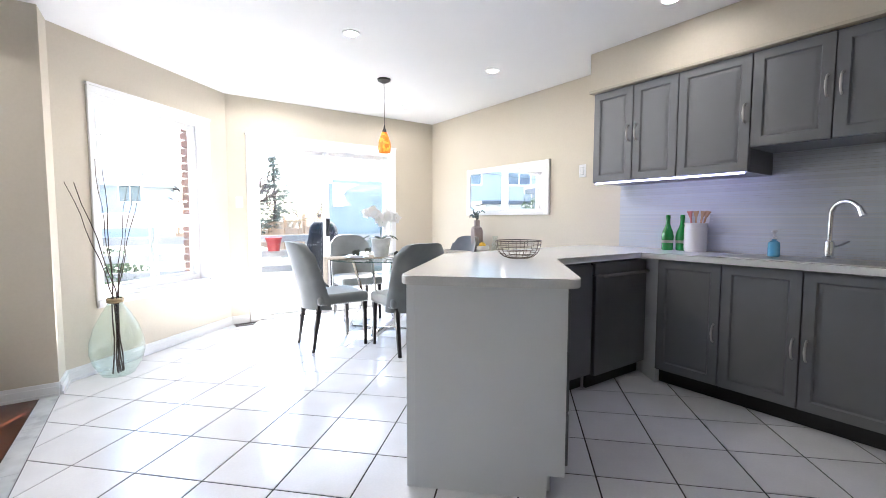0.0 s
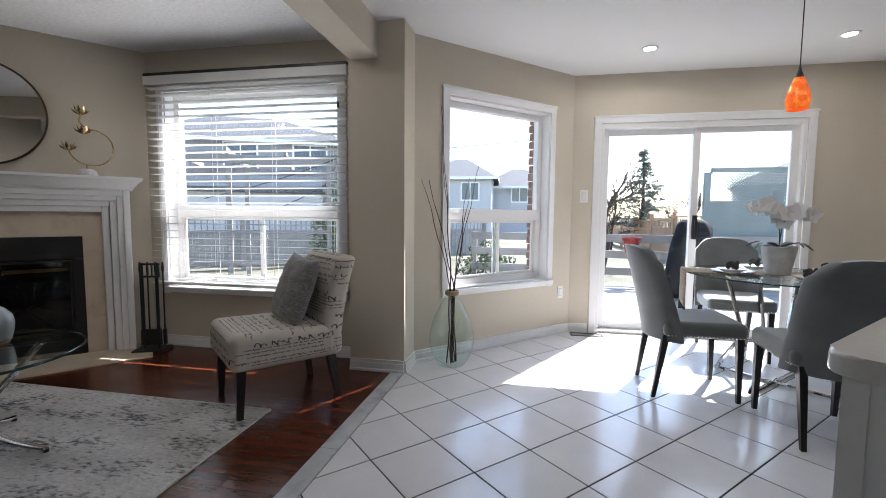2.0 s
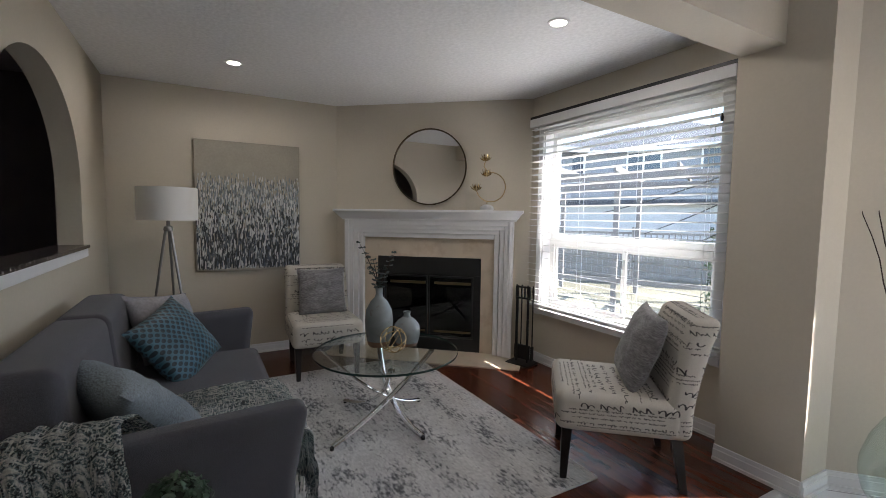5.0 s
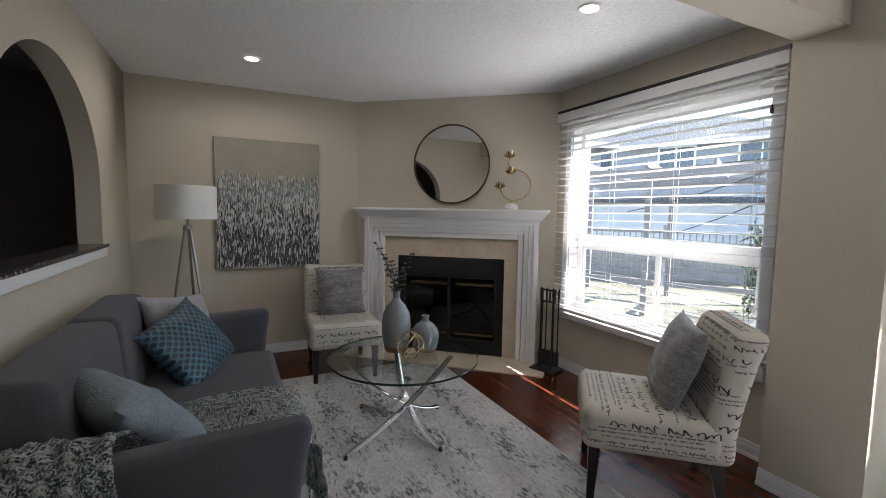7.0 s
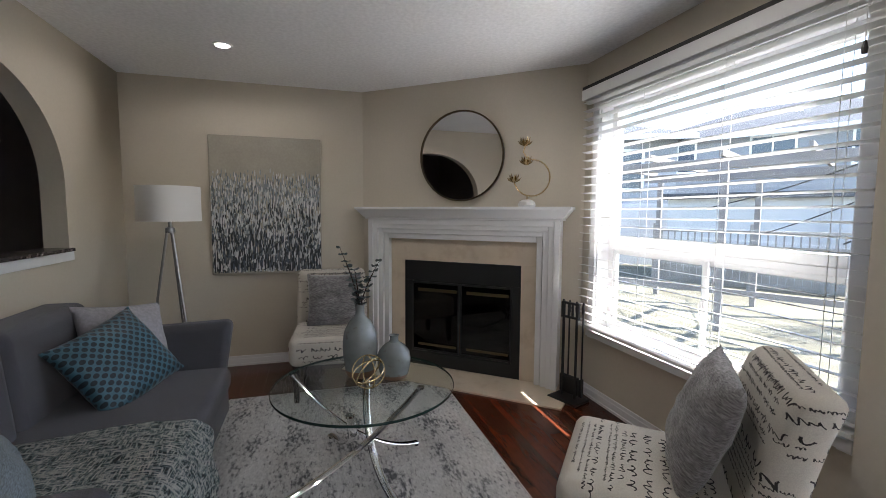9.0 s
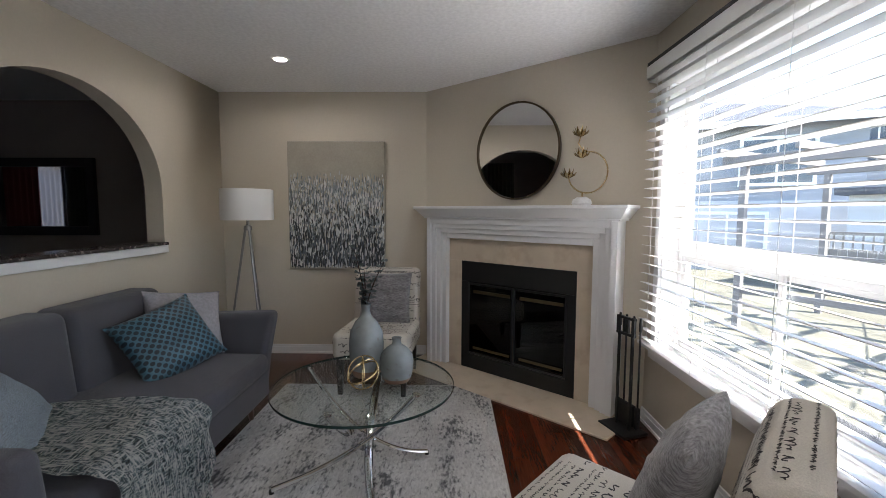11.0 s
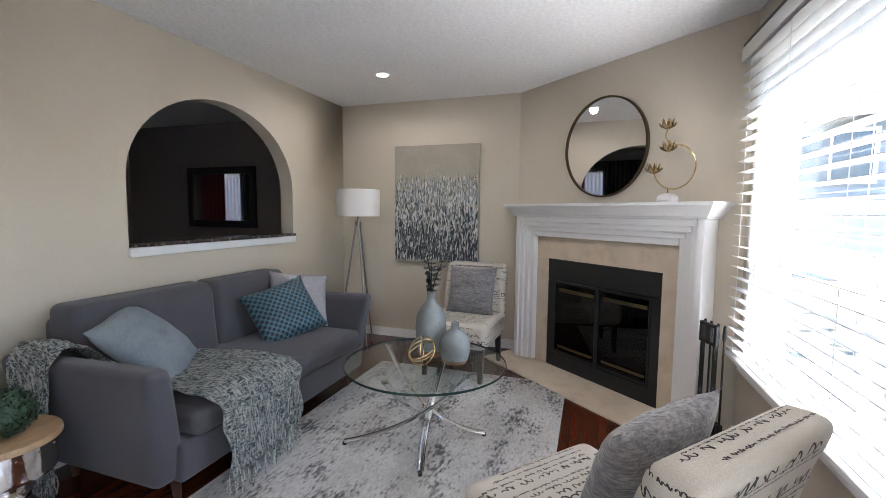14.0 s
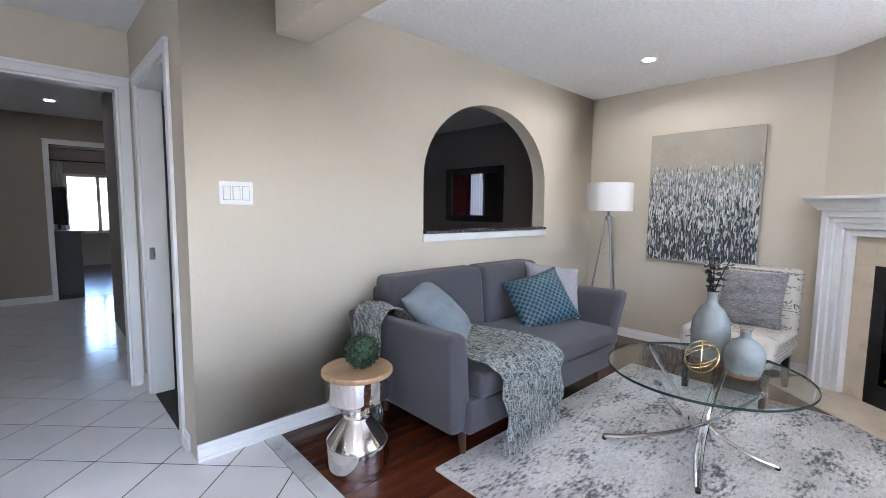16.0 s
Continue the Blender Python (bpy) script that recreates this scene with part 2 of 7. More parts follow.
# family room outline
W0, W1, W2 = (-3.87, 0.754), (-3.87, 2.655), (-2.60, 4.14)
ARCH_Y, ARCH_END = 0.754, -0.05
COL = ((-0.714, 3.905), (-0.31, 3.905), (-0.302, 4.148), (-0.42, 4.27), (-0.714, 4.27))
BAY0, BAY1, KC = (-0.302, 4.148), (0.935, 5.33), (3.53, 5.33)
EAST_END = (3.53, -1.6)
END_Y = -0.57
ARCH = (-3.02, -1.53, 1.09, 2.10)

wall("wall_west", W0, W1, -0.02, H, 0.15, inside=IN_F)
wall("wall_fireplace", W1, W2, -0.02, H, 0.15, inside=IN_F)
FW = (0.17, 1.71, 0.505, 2.10)
wall("wall_window", W2, (-0.714, 4.14), -0.02, H, 0.16, [FW], inside=IN_F)
tagged(part("wall_column", prism(bmesh.new(), COL, -0.02, H), WALL), "beige painted wall pier between two windows", "pier", kind="structure")
KW = (0.30, 1.40, 0.53, 2.045)
wall("wall_bay", BAY0, BAY1, -0.02, H, 0.16, [KW], inside=IN_K)
DOOR_L = math.dist(BAY1, KC)
KD = (0.25, 1.945, 0.0, 1.985)
wall("wall_patio", BAY1, KC, -0.02, H, 0.16, [KD], inside=IN_K)
wall("wall_east", KC, EAST_END, -0.02, H, 0.15, inside=IN_K)


def arch_wall():
    """The wall behind the sofa with its arched opening."""
    bm = bmesh.new()
    x0, x1, zs, zt = ARCH
    xc, rx, spring = (x0 + x1) / 2, (x1 - x0) / 2, 1.50
    n = 28
    pts = [(x1, zs), (x1, spring)] + [(xc + rx * math.cos(math.pi * k / n), spring + (zt - spring) * math.sin(math.pi * k / n)) for k in range(1, n)] + [(x0, spring), (x0, zs)]
    for y, flip in ((ARCH_Y, False), (ARCH_Y - 0.13, True)):
        v = lambda p: bm.verts.new((p[0], y, p[1]))
        fs = [[(W0[0], -0.02), (W0[0], zs), (ARCH_END, zs), (ARCH_END, -0.02)]]
        fs.append([(W0[0], zs), (W0[0], H), (x0, H), (x0, spring), (x0, zs)])
        fs.append([(x1, zs), (x1, spring), (x1, H), (ARCH_END, H), (ARCH_END, zs)])
        top = pts[1:-1]
        for p, q in zip(top, top[1:]):
            fs.append([p, (p[0], H), (q[0], H), q])
        for f in fs:
            bm.faces.new([v(p) for p in f])
    for p, q in list(zip(pts, pts[1:])) + [(pts[-1], pts[0]), ((ARCH_END, -0.02), (ARCH_END, H)), ((W0[0], H), (W0[0], -0.02))]:
        bm.faces.new([bm.verts.new((p[0], ARCH_Y, p[1])), bm.verts.new((q[0], ARCH_Y, q[1])), bm.verts.new((q[0], ARCH_Y - 0.13, q[1])), bm.verts.new((p[0], ARCH_Y - 0.13, p[1]))])
    bmesh.ops.remove_doubles(bm, verts=bm.verts, dist=1e-4)
    tagged(part("wall_arch", bm, WALL), "beige plaster wall with an arched pass-through opening", "wall", kind="structure")


arch_wall()
# the beam between family room and kitchen
bm = boxes((-0.70, -0.50, ARCH_Y + 0.002, 3.903, BEAM_Z, H - 0.002))
tagged(part("beam", bm, WALL), "beige painted ceiling beam between the two rooms", "beam", kind="structure")

# floors: slab, family room boards and kitchen tiles come last in the file
tagged(part("floor", boxes((-4.0, 3.66, -4.7, 5.47, -0.14, -0.0022)), GROUT), "dark grout bed under the floor tiles", "floor", kind="structure")
bm = prism(bmesh.new(), [(-4.02, 0.63), (-0.60, 0.63), (-0.60, 4.3), (-2.75, 4.3), (-4.02, 2.75)], H, H + 0.12)
tagged(part("ceiling_family_room", bm, POPCORN), "stippled white ceiling", "ceiling", kind="structure")
bm = prism(bmesh.new(), [(-0.60, -0.77), (3.68, -0.77), (3.68, 5.49), (0.82, 5.49), (-0.60, 4.25)], H, H + 0.12)
tagged(part("ceiling_kitchen", bm, CEIL), "smooth white ceiling", "ceiling", kind="structure")


# ---- trim ----
def skirting(name, a, b, inside, h=0.085, gaps=()):
    """A moulded white baseboard along a wall's room face."""
    m = along(a, b)
    s = 1 if (m.inverted() @ Vector((*inside, 0))).y > 0 else -1
    length = math.dist(a, b)
    bm = bmesh.new()
    cuts = [0] + [x for g in gaps for x in g] + [length]
    for s0, s1 in zip(cuts[::2], cuts[1::2]):
        box(bm, s0, s1, 0, s * 0.014, 0, h * 0.72)
        box(bm, s0, s1, 0, s * 0.009, h * 0.72, h)
        box(bm, s0, s1, 0, s * 0.022, 0, 0.018)
    bmesh.ops.transform(bm, matrix=m, verts=bm.verts)
    tagged(part(name, bm, TRIM), "white painted moulded baseboard", "baseboard", kind="structure")


skirting("baseboard_west", W0, W1, IN_F)
skirting("baseboard_window", W2, (-0.714, 4.14), IN_F)
skirting("baseboard_column", COL[0], COL[1], (0, 0))
skirting("baseboard_column_side", COL[1], COL[2], IN_K)
skirting("baseboard_bay", BAY0, BAY1, IN_K)
skirting("baseboard_patio", BAY1, KC, IN_K, gaps=[(KD[0] - 0.07, KD[1] + 0.07)])
skirting("baseboard_arch", W0, (ARCH_END, ARCH_Y), IN_F)
skirting("baseboard_east", KC, EAST_END, IN_K)


def casing(m, s0, s1, z0, z1, w, side, four=True, name="casing", parent=None, proud=0.018):
    """A flat moulded frame round an opening, on the room face (side +1: towards +y of the wall's line)."""
    bm = bmesh.new()
    for a in ((s0 - w, s0, z0 - (w if four else 0), z1 + w), (s1, s1 + w, z0 - (w if four else 0), z1 + w)):
        box(bm, a[0], a[1], 0, side * proud, a[2], a[3], 0.004)
    box(bm, s0 - w, s1 + w, 0, side * (proud + 0.002), z1, z1 + w, 0.004)
    box(bm, s0 - w - 0.008, s1 + w + 0.008, 0, side * (proud + 0.008), z1 + w - 0.014, z1 + w + 0.006, 0.003)
    if four:
        box(bm, s0 - w, s1 + w, 0, side * (proud + 0.014), z0 - w * 0.8, z0, 0.004)
    bmesh.ops.transform(bm, matrix=m, verts=bm.verts)
    return part(name, bm, TRIM, parent)


def window_unit(name, a, b, hole, inside, label, mid, depth=0.16, slider=True):
    """A white vinyl window: fixed upper light above a slider, in a deep white reveal."""
    m = along(a, b)
    side = 1 if (m.inverted() @ Vector((*inside, 0))).y > 0 else -1
    s0, s1, z0, z1 = hole
    win = thing(name, label, "window", kind="structure")
    casing(m, s0, s1, z0, z1, 0.06, side, name="window_casing", parent=win)
    out = -side * depth

    def add(nm, bars, mat, bev=0.004):
        bm = bmesh.new()
        for q in bars:
            box(bm, *q, bevel=bev)
        bmesh.ops.transform(bm, matrix=m, verts=bm.verts)
        return part(nm, bm, mat, win)

    add("window_reveal", [(s0, s0 + 0.012, 0.001 * side, out, z0, z1), (s1 - 0.012, s1, 0.001 * side, out, z0, z1), (s0 + 0.012, s1 - 0.012, 0.001 * side, out, z1 - 0.012, z1), (s0 + 0.012, s1 - 0.012, 0.001 * side, out, z0, z0 + 0.012)], TRIM, 0)
    o0, o1 = out * 0.55, out * 0.9
    i0, i1, k0, k1 = s0 + 0.012, s1 - 0.012, z0 + 0.012, z1 - 0.012
    f = 0.05
    add("window_frame", [(i0, i0 + f, o0, o1, k0, k1), (i1 - f, i1, o0, o1, k0, k1), (i0 + f, i1 - f, o0, o1, k1 - f, k1), (i0 + f, i1 - f, o0, o1, k0, k0 + f), (i0 + f, i1 - f, o0 + 0.012 * side, o1, mid - 0.045, mid + 0.045)], VINYL)
    pane = add("pane", [(i0 + f, i1 - f, out * 0.72, out * 0.75, mid + 0.045, k1 - f)], PANE, 0)
    pane.visible_shadow = False
    c = (i0 + i1) / 2 + 0.03
    if slider:
        g = 0.028
        for nm, u0, u1, y0, y1 in (("sash", i0 + f, c + g, out * 0.60, out * 0.70), ("sash", c - g, i1 - f, out * 0.74, out * 0.84)):
            add(nm, [(u0, u0 + g, y0, y1, k0 + f, mid - 0.045), (u1 - g, u1, y0, y1, k0 + f, mid - 0.045), (u0 + g, u1 - g, y0, y1, mid - 0.045 - g, mid - 0.045), (u0 + g, u1 - g, y0, y1, k0 + f, k0 + f + g)], VINYL, 0.003)
            p = add("pane", [(u0 + g, u1 - g, (y0 + y1) / 2, (y0 + y1) / 2 + 0.004, k0 + f + g, mid - 0.045 - g)], PANE, 0)
            p.visible_shadow = False
        add("latch", [(c - 0.012, c + 0.012, out * 0.56, out * 0.60, (k0 + mid) / 2 - 0.04, (k0 + mid) / 2 + 0.04)], VINYL, 0.004)
    return win


window_unit("window_1", BAY0, BAY1, KW, IN_K, "white vinyl window with a fixed pane above a slider", 1.13)
window_unit("window_2", W2, (-0.714, 4.14), FW, IN_F, "white vinyl window behind half-open blinds", 1.14)


def patio_door():
    m = along(BAY1, KC)
    s0, s1, z0, z1 = KD
    door = thing("door_1", "white framed sliding glass patio door beside the dining table", "door", kind="structure")
    casing(m, s0, s1, z0, z1, 0.062, -1, four=False, name="door_casing", parent=door)

    def add(nm, bars, mat, bev=0.004, parent=door, label=""):
        bm = bmesh.new()
        for q in bars:
            box(bm, *q, bevel=bev)
        bmesh.ops.transform(bm, matrix=m, verts=bm.verts)
        return part(nm, bm, mat, parent, label)

    add("door_frame", [(s0, s0 + 0.03, -0.001, 0.15, z0, z1), (s1 - 0.03, s1, -0.001, 0.15, z0, z1), (s0 + 0.03, s1 - 0.03, -0.001, 0.15, z1 - 0.05, z1), (s0 + 0.03, s1 - 0.03, 0.02, 0.15, -0.01, 0.03)], VINYL)
    c = (s0 + s1) / 2
    w = 0.062
    for u0, u1, y in ((s0 + 0.03, c + 0.035, 0.10), (c - 0.035, s1 - 0.03, 0.05)):
        leaf = add("door_panel", [(u0, u0 + w, y, y + 0.035, 0.03, z1 - 0.05), (u1 - w, u1, y, y + 0.035, 0.03, z1 - 0.05), (u0 + w, u1 - w, y, y + 0.035, z1 - 0.05 - w * 0.8, z1 - 0.05), (u0 + w, u1 - w, y, y + 0.035, 0.03, 0.03 + w * 1.2)], VINYL)
        p = add("pane", [(u0 + w, u1 - w, y + 0.015, y + 0.02, 0.03 + w * 1.2, z1 - 0.05 - w * 0.8)], PANE, 0, leaf)
        p.visible_shadow = False
    add("door_handle", [(c - 0.02, c + 0.02, 0.012, 0.05, 0.92, 1.14), (c - 0.012, c + 0.012, -0.012, 0.015, 0.96, 1.10)], BLACK, 0.006, label="black pull handle")


patio_door()


def blinds():
    """Horizontal faux-wood slats over the family room window, open level."""
    SLAT = material("white_blind_slat", (0.80, 0.80, 0.79), 0.45, spots=0.02)
    nt = SLAT.node_tree
    back, mix = nt.nodes.new("ShaderNodeBsdfTranslucent"), nt.nodes.new("ShaderNodeMixShader")
    back.inputs["Color"].default_value, mix.inputs[0].default_value = (0.85, 0.85, 0.83, 1), 0.10
    nt.links.new(nt.nodes["Principled BSDF"].outputs[0], mix.inputs[1])
    nt.links.new(back.outputs[0], mix.inputs[2])
    nt.links.new(mix.outputs[0], nt.nodes["Material Output"].inputs["Surface"])
    x0, x1, y, zt, zb = -2.525, -0.805, 4.085, 2.20, 0.545
    b = thing("window_blind", "white horizontal slatted blind, slats open and lowered", "blind", pose(0, 0, 0))
    part("headrail", boxes((x0, x1, y - 0.005, y + 0.05, zt - 0.05, zt + 0.01), bevel=0.003), SLAT, b)
    # black strip put where the gap over the valance lies in shade
    part("headrail_channel", boxes((x0 - 0.012, x1 + 0.012, y - 0.03, y + 0.05, zt + 0.013, zt + 0.036), bevel=0.002), BLACKWOOD, b, "dark strip standing in for the shaded gap above the valance")
    part("valance", boxes((x0 - 0.01, x1 + 0.01, y - 0.035, y - 0.02, zt - 0.06, zt + 0.012), (x0 - 0.01, x0, y - 0.035, y + 0.05, zt - 0.06, zt + 0.012), (x1, x1 + 0.01, y - 0.035, y + 0.05, zt - 0.06, zt + 0.012), bevel=0.003), SLAT, b)
    n = 28
    bm = bmesh.new()
    box(bm, x0, x1, -0.025, 0.025, -0.0014, 0.0014)
    me = None
    for i in range(n):
        z = zt - 0.08 - (zt - 0.08 - zb - 0.03) * i / (n - 1)
        if me is None:
            ob = part("slat", bm, SLAT, b)
            me = ob.data
        else:
            ob = new("slat", me)
            ob.parent = b
        ob.matrix_local = pose(0, y, z + 0.001 * math.sin(i * 1.7), -8, 0, 0)
    part("bottom_rail", boxes((x0, x1, y - 0.03, y + 0.03, zb - 0.012, zb + 0.008), bevel=0.003), SLAT, b)
    for x in (x0 + 0.12, x0 + 0.6, x1 - 0.6, x1 - 0.12):
        bm = bmesh.new()
        for dy in (-0.026, 0.026):
            box(bm, x - 0.001, x + 0.001, y + dy - 0.001, y + dy + 0.001, zb, zt - 0.04)
        part("ladder_cord", bm, SLAT, b)
    bm = tube(bmesh.new(), [(x1 - 0.05, y - 0.04, zt - 0.05), (x1 - 0.05, y - 0.04, 1.95)], 0.0015, 5)
    part("pull_cord", bm, SLAT, b)
    part("cord_tassel", lathe(bmesh.new(), [(0, 0), (0.008, 0.002), (0.01, 0.02), (0.005, 0.045), (0, 0.05)], 10, (x1 - 0.05, y - 0.04, 1.90)), BLACKWOOD, b)


blinds()


# ---- fireplace in the cut corner ----
FM = along(W1, W2) @ pose(0.033, 0, 0)


def fireplace():
    f = thing("fireplace", "white moulded mantel with beige marble surround and black firebox", "fireplace", FM @ Matrix.Diagonal((1, 1, 1.016, 1)))
    fp = lambda nm, bm, mat, par=f, lab="": part(nm, bm, mat, par, lab)
    # local: x along the wall, -y into the room
    bm = bmesh.new()
    box(bm, 0.03, 1.86, -0.235, -0.002, 1.350, 1.372, 0.004)
    box(bm, 0.04, 1.85, -0.225, -0.003, 1.285, 1.350)
    for v in bm.verts:
        if abs(v.co.z - 1.285) < 1e-4:
            v.co.x = 0.945 + (v.co.x - 0.945) * 0.945
            v.co.y = max(v.co.y, -0.172)
    box(bm, 0.095, 1.795, -0.168, -0.004, 1.272, 1.2849, 0.003)
    fp("mantel_shelf", bm, TRIM)
    bm = bmesh.new()
    for i, (o, y) in enumerate(((0.115, -0.15), (0.155, -0.135), (0.20, -0.115), (0.25, -0.095))):
        x0, x1, zt = o, 1.89 - o, 1.272 - (o - 0.115) * 0.9
        w = 0.045
        box(bm, x0, x0 + w, y, -0.002, 0.012, zt, 0.006)
        box(bm, x1 - w, x1, y, -0.002, 0.012, zt, 0.006)
        box(bm, x0 + w, x1 - w, y, -0.002, zt - 0.045, zt, 0.006)
    fp("mantel_frame", bm, TRIM)
    for q in ((0.295, 0.43, -0.05, -0.002, 0.012, 0.92), (1.47, 1.595, -0.05, -0.002, 0.012, 0.92), (0.295, 1.595, -0.05, -0.002, 0.92, 1.15)):
        fp("marble_slab", boxes(q, bevel=0.002), BEIGE_STONE)
    soot = material("soot_black_firebox", (0.012, 0.011, 0.011), 0.6, spots=0.2)
    bm = boxes((0.43, 1.47, -0.045, -0.02, 0.75, 0.92), (0.43, 0.50, -0.045, -0.02, 0.012, 0.75), (1.40, 1.47, -0.045, -0.02, 0.012, 0.75), (0.43, 1.47, -0.045, -0.02, 0.012, 0.13), bevel=0.003)
    fp("firebox_frame", bm, BLACK)
    fp("firebox", boxes((0.5, 1.40, -0.022, -0.004, 0.13, 0.75)), soot)
    brass = material("aged_brass", (0.16, 0.115, 0.06), 0.4, 1.0)
    dark = glass("smoked_glass", (0.25, 0.23, 0.22), 1.6)
    for x0, x1 in ((0.505, 0.945), (0.955, 1.395)):
        d = fp("glass_door", boxes((x0, x0 + 0.012, -0.05, -0.03, 0.14, 0.74), (x1 - 0.012, x1, -0.05, -0.03, 0.14, 0.74), (x0 + 0.012, x1 - 0.012, -0.05, -0.03, 0.14, 0.155), (x0 + 0.012, x1 - 0.012, -0.05, -0.03, 0.725, 0.74), bevel=0.003), BLACK)
        fp("brass_bar", boxes((x0 + 0.06, x1 - 0.02, -0.058, -0.05, 0.66, 0.685), bevel=0.002), brass, d)
        fp("brass_bar", boxes((x0 + 0.06, x1 - 0.02, -0.058, -0.05, 0.19, 0.21), bevel=0.002), brass, d)
        fp("pane", boxes((x0 + 0.012, x1 - 0.012, -0.042, -0.038, 0.155, 0.725)), dark, d)
    for i in range(4):
        bm = lathe(bmesh.new(), [(0, 0), (0.04, 0.01), (0.045, 0.2), (0.04, 0.42), (0, 0.43)], 10)
        o = fp("log", bm, material("charred_log", (0.09, 0.05, 0.03), 0.9, spots=0.4))
        o.matrix_local = pose(0.72 + 0.03 * i, -0.03, 0.20 + 0.05 * i, 0, 90, 0) @ Matrix.Diagonal((1, 0.18, 1, 1))
    h = prism(bmesh.new(), [(-0.02, -0.002), (0.02, -0.42), (1.86, -0.44), (1.90, -0.002)], 0.0, 0.012, 0.002)
    fp("hearth_slab", h, BEIGE_STONE)


fireplace()


# ---- rooms beyond ----
def beyond():
    # side wall with the doorway into the dark dining room
    a, b = (ARCH_END, ARCH_Y - 0.13), (-0.04, END_Y)
    wall("wall_side", a, b, -0.02, H, 0.13, [(0.15, 0.96, -0.02, 2.04)], inside=(1, 0))
    m = along(a, b)
    d = thing("door_2", "white cased doorway into the dark dining room", "doorway", kind="structure")
    casing(m, 0.15, 0.96, 0, 2.04, 0.062, 1, four=False, name="door_casing", parent=d)
    bm = boxes((0.15, 0.165, -0.131, 0.001, 0, 2.04), (0.945, 0.96, -0.131, 0.001, 0, 2.04), (0.165, 0.945, -0.131, 0.001, 2.025, 2.04))
    bmesh.ops.transform(bm, matrix=m, verts=bm.verts)
    part("door_jamb", bm, TRIM, d)
    bm = boxes((0.94, 0.946, -0.05, -0.02, 0.92, 1.0), bevel=0.001)
    bmesh.ops.transform(bm, matrix=m, verts=bm.verts)
    part("strike_plate", bm, NICKEL, d)
    skirting("baseboard_side", a, b, (1, 0), gaps=[(0.085, 1.025)])
    # wall with the wide cased opening to the hall
    wall("wall_hall", (-0.04, END_Y), (3.68, END_Y), -0.02, H, 0.13, [(0.07, 1.32, -0.02, 2.06)], inside=(1, 0))
    m = along((-0.04, END_Y), (3.68, END_Y))
    d = thing("door_3", "white cased opening from kitchen to hall", "doorway", kind="structure")
    casing(m, 0.07, 1.32, 0, 2.06, 0.062, 1, four=False, name="door_casing", parent=d)
    bm = boxes((0.07, 0.085, -0.131, 0.001, 0, 2.06), (1.305, 1.32, -0.131, 0.001, 0, 2.06), (0.085, 1.305, -0.131, 0.001, 2.045, 2.06))
    bmesh.ops.transform(bm, matrix=m, verts=bm.verts)
    part("door_jamb", bm, TRIM, d)
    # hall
    wall("wall_hall_west", (-0.08, END_Y - 0.13), (-0.65, -4.58), -0.02, H, 0.1, inside=(1.1, -1.78), mat=DIM_HALLWALL, label="taupe hall wall, darkened in colour for the dim light")
    wall("wall_hall_east", (2, END_Y - 0.13), (2, -4.58), -0.02, H, 0.1, inside=(1.1, -1.78), mat=DIM_HALLWALL, label="taupe hall wall, darkened in colour for the dim light")
    wall("wall_hall_end", (-0.75, -4.58), (2.1, -4.58), -0.02, H, 0.12, [(0.27, 1.05, -0.02, 2.06)], inside=(1.1, -1.78), mat=DIM_HALLWALL, label="taupe hall wall, darkened in colour for the dim light")
    m = along((-0.75, -4.58), (2.1, -4.58))
    d = thing("door_4", "white cased opening to the front room", "doorway", kind="structure")
    casing(m, 0.27, 1.05, 0, 2.06, 0.06, 1, four=False, name="door_casing", parent=d)
    skirting("baseboard_hall_end", (0.36, -4.58), (2, -4.58), (1.1, -1.78))
    tagged(part("ceiling_hall", boxes((-0.9, 2.2, -4.73, END_Y - 0.13, H, H + 0.1)), CEIL), "white hall ceiling", "ceiling", kind="structure")
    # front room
    wall("wall_front", (-3.1, -8.78), (2.3, -8.78), -0.02, H, 0.12, [(2.05, 2.52, 0.74, 1.86), (2.58, 3.05, 0.74, 1.86)], inside=(0.1, -6.78), mat=DIM_HALLWALL, label="taupe front room wall, darkened in colour for the dim light")
    wall("wall_front_west", (-3.1, -4.7), (-3.1, -8.78), -0.02, H, 0.12, inside=(0.1, -6.78), mat=DIM_HALLWALL, label="taupe front room wall, darkened in colour for the dim light")
    wall("wall_front_east", (2.3, -4.7), (2.3, -8.78), -0.02, H, 0.12, inside=(0.1, -6.78), mat=DIM_HALLWALL, label="taupe front room wall, darkened in colour for the dim light")
    wall("wall_front_back", (-3.1, -4.7), (-0.75, -4.7), -0.02, H, 0.1, inside=(0.1, -6.78), mat=DIM_HALLWALL, label="taupe front room wall, darkened in colour for the dim light")
    tagged(part("ceiling_front", boxes((-3.2, 2.4, -8.88, -4.73, H, H + 0.1)), CEIL), "white ceiling", "ceiling", kind="structure")
    tagged(part("floor_front", boxes((-3.2, 2.4, -8.88, -4.65, -0.1, 0.0)), WOOD), "dark red-brown wooden floor", "floor", kind="structure")
    w = thing("window_3", "bright white framed casement window", "window", kind="structure")
    for x0, x1, z0, z1 in ((-1.11, -1.05, 0.68, 1.92), (-0.58, -0.52, 0.74, 1.86), (-0.05, 0.01, 0.68, 1.92), (-1.05, -0.05, 0.68, 0.74), (-1.05, -0.05, 1.86, 1.92)):
        part("frame_bar", boxes((x0, x1, -8.80, -8.75, z0, z1), bevel=0.004), VINYL, w)
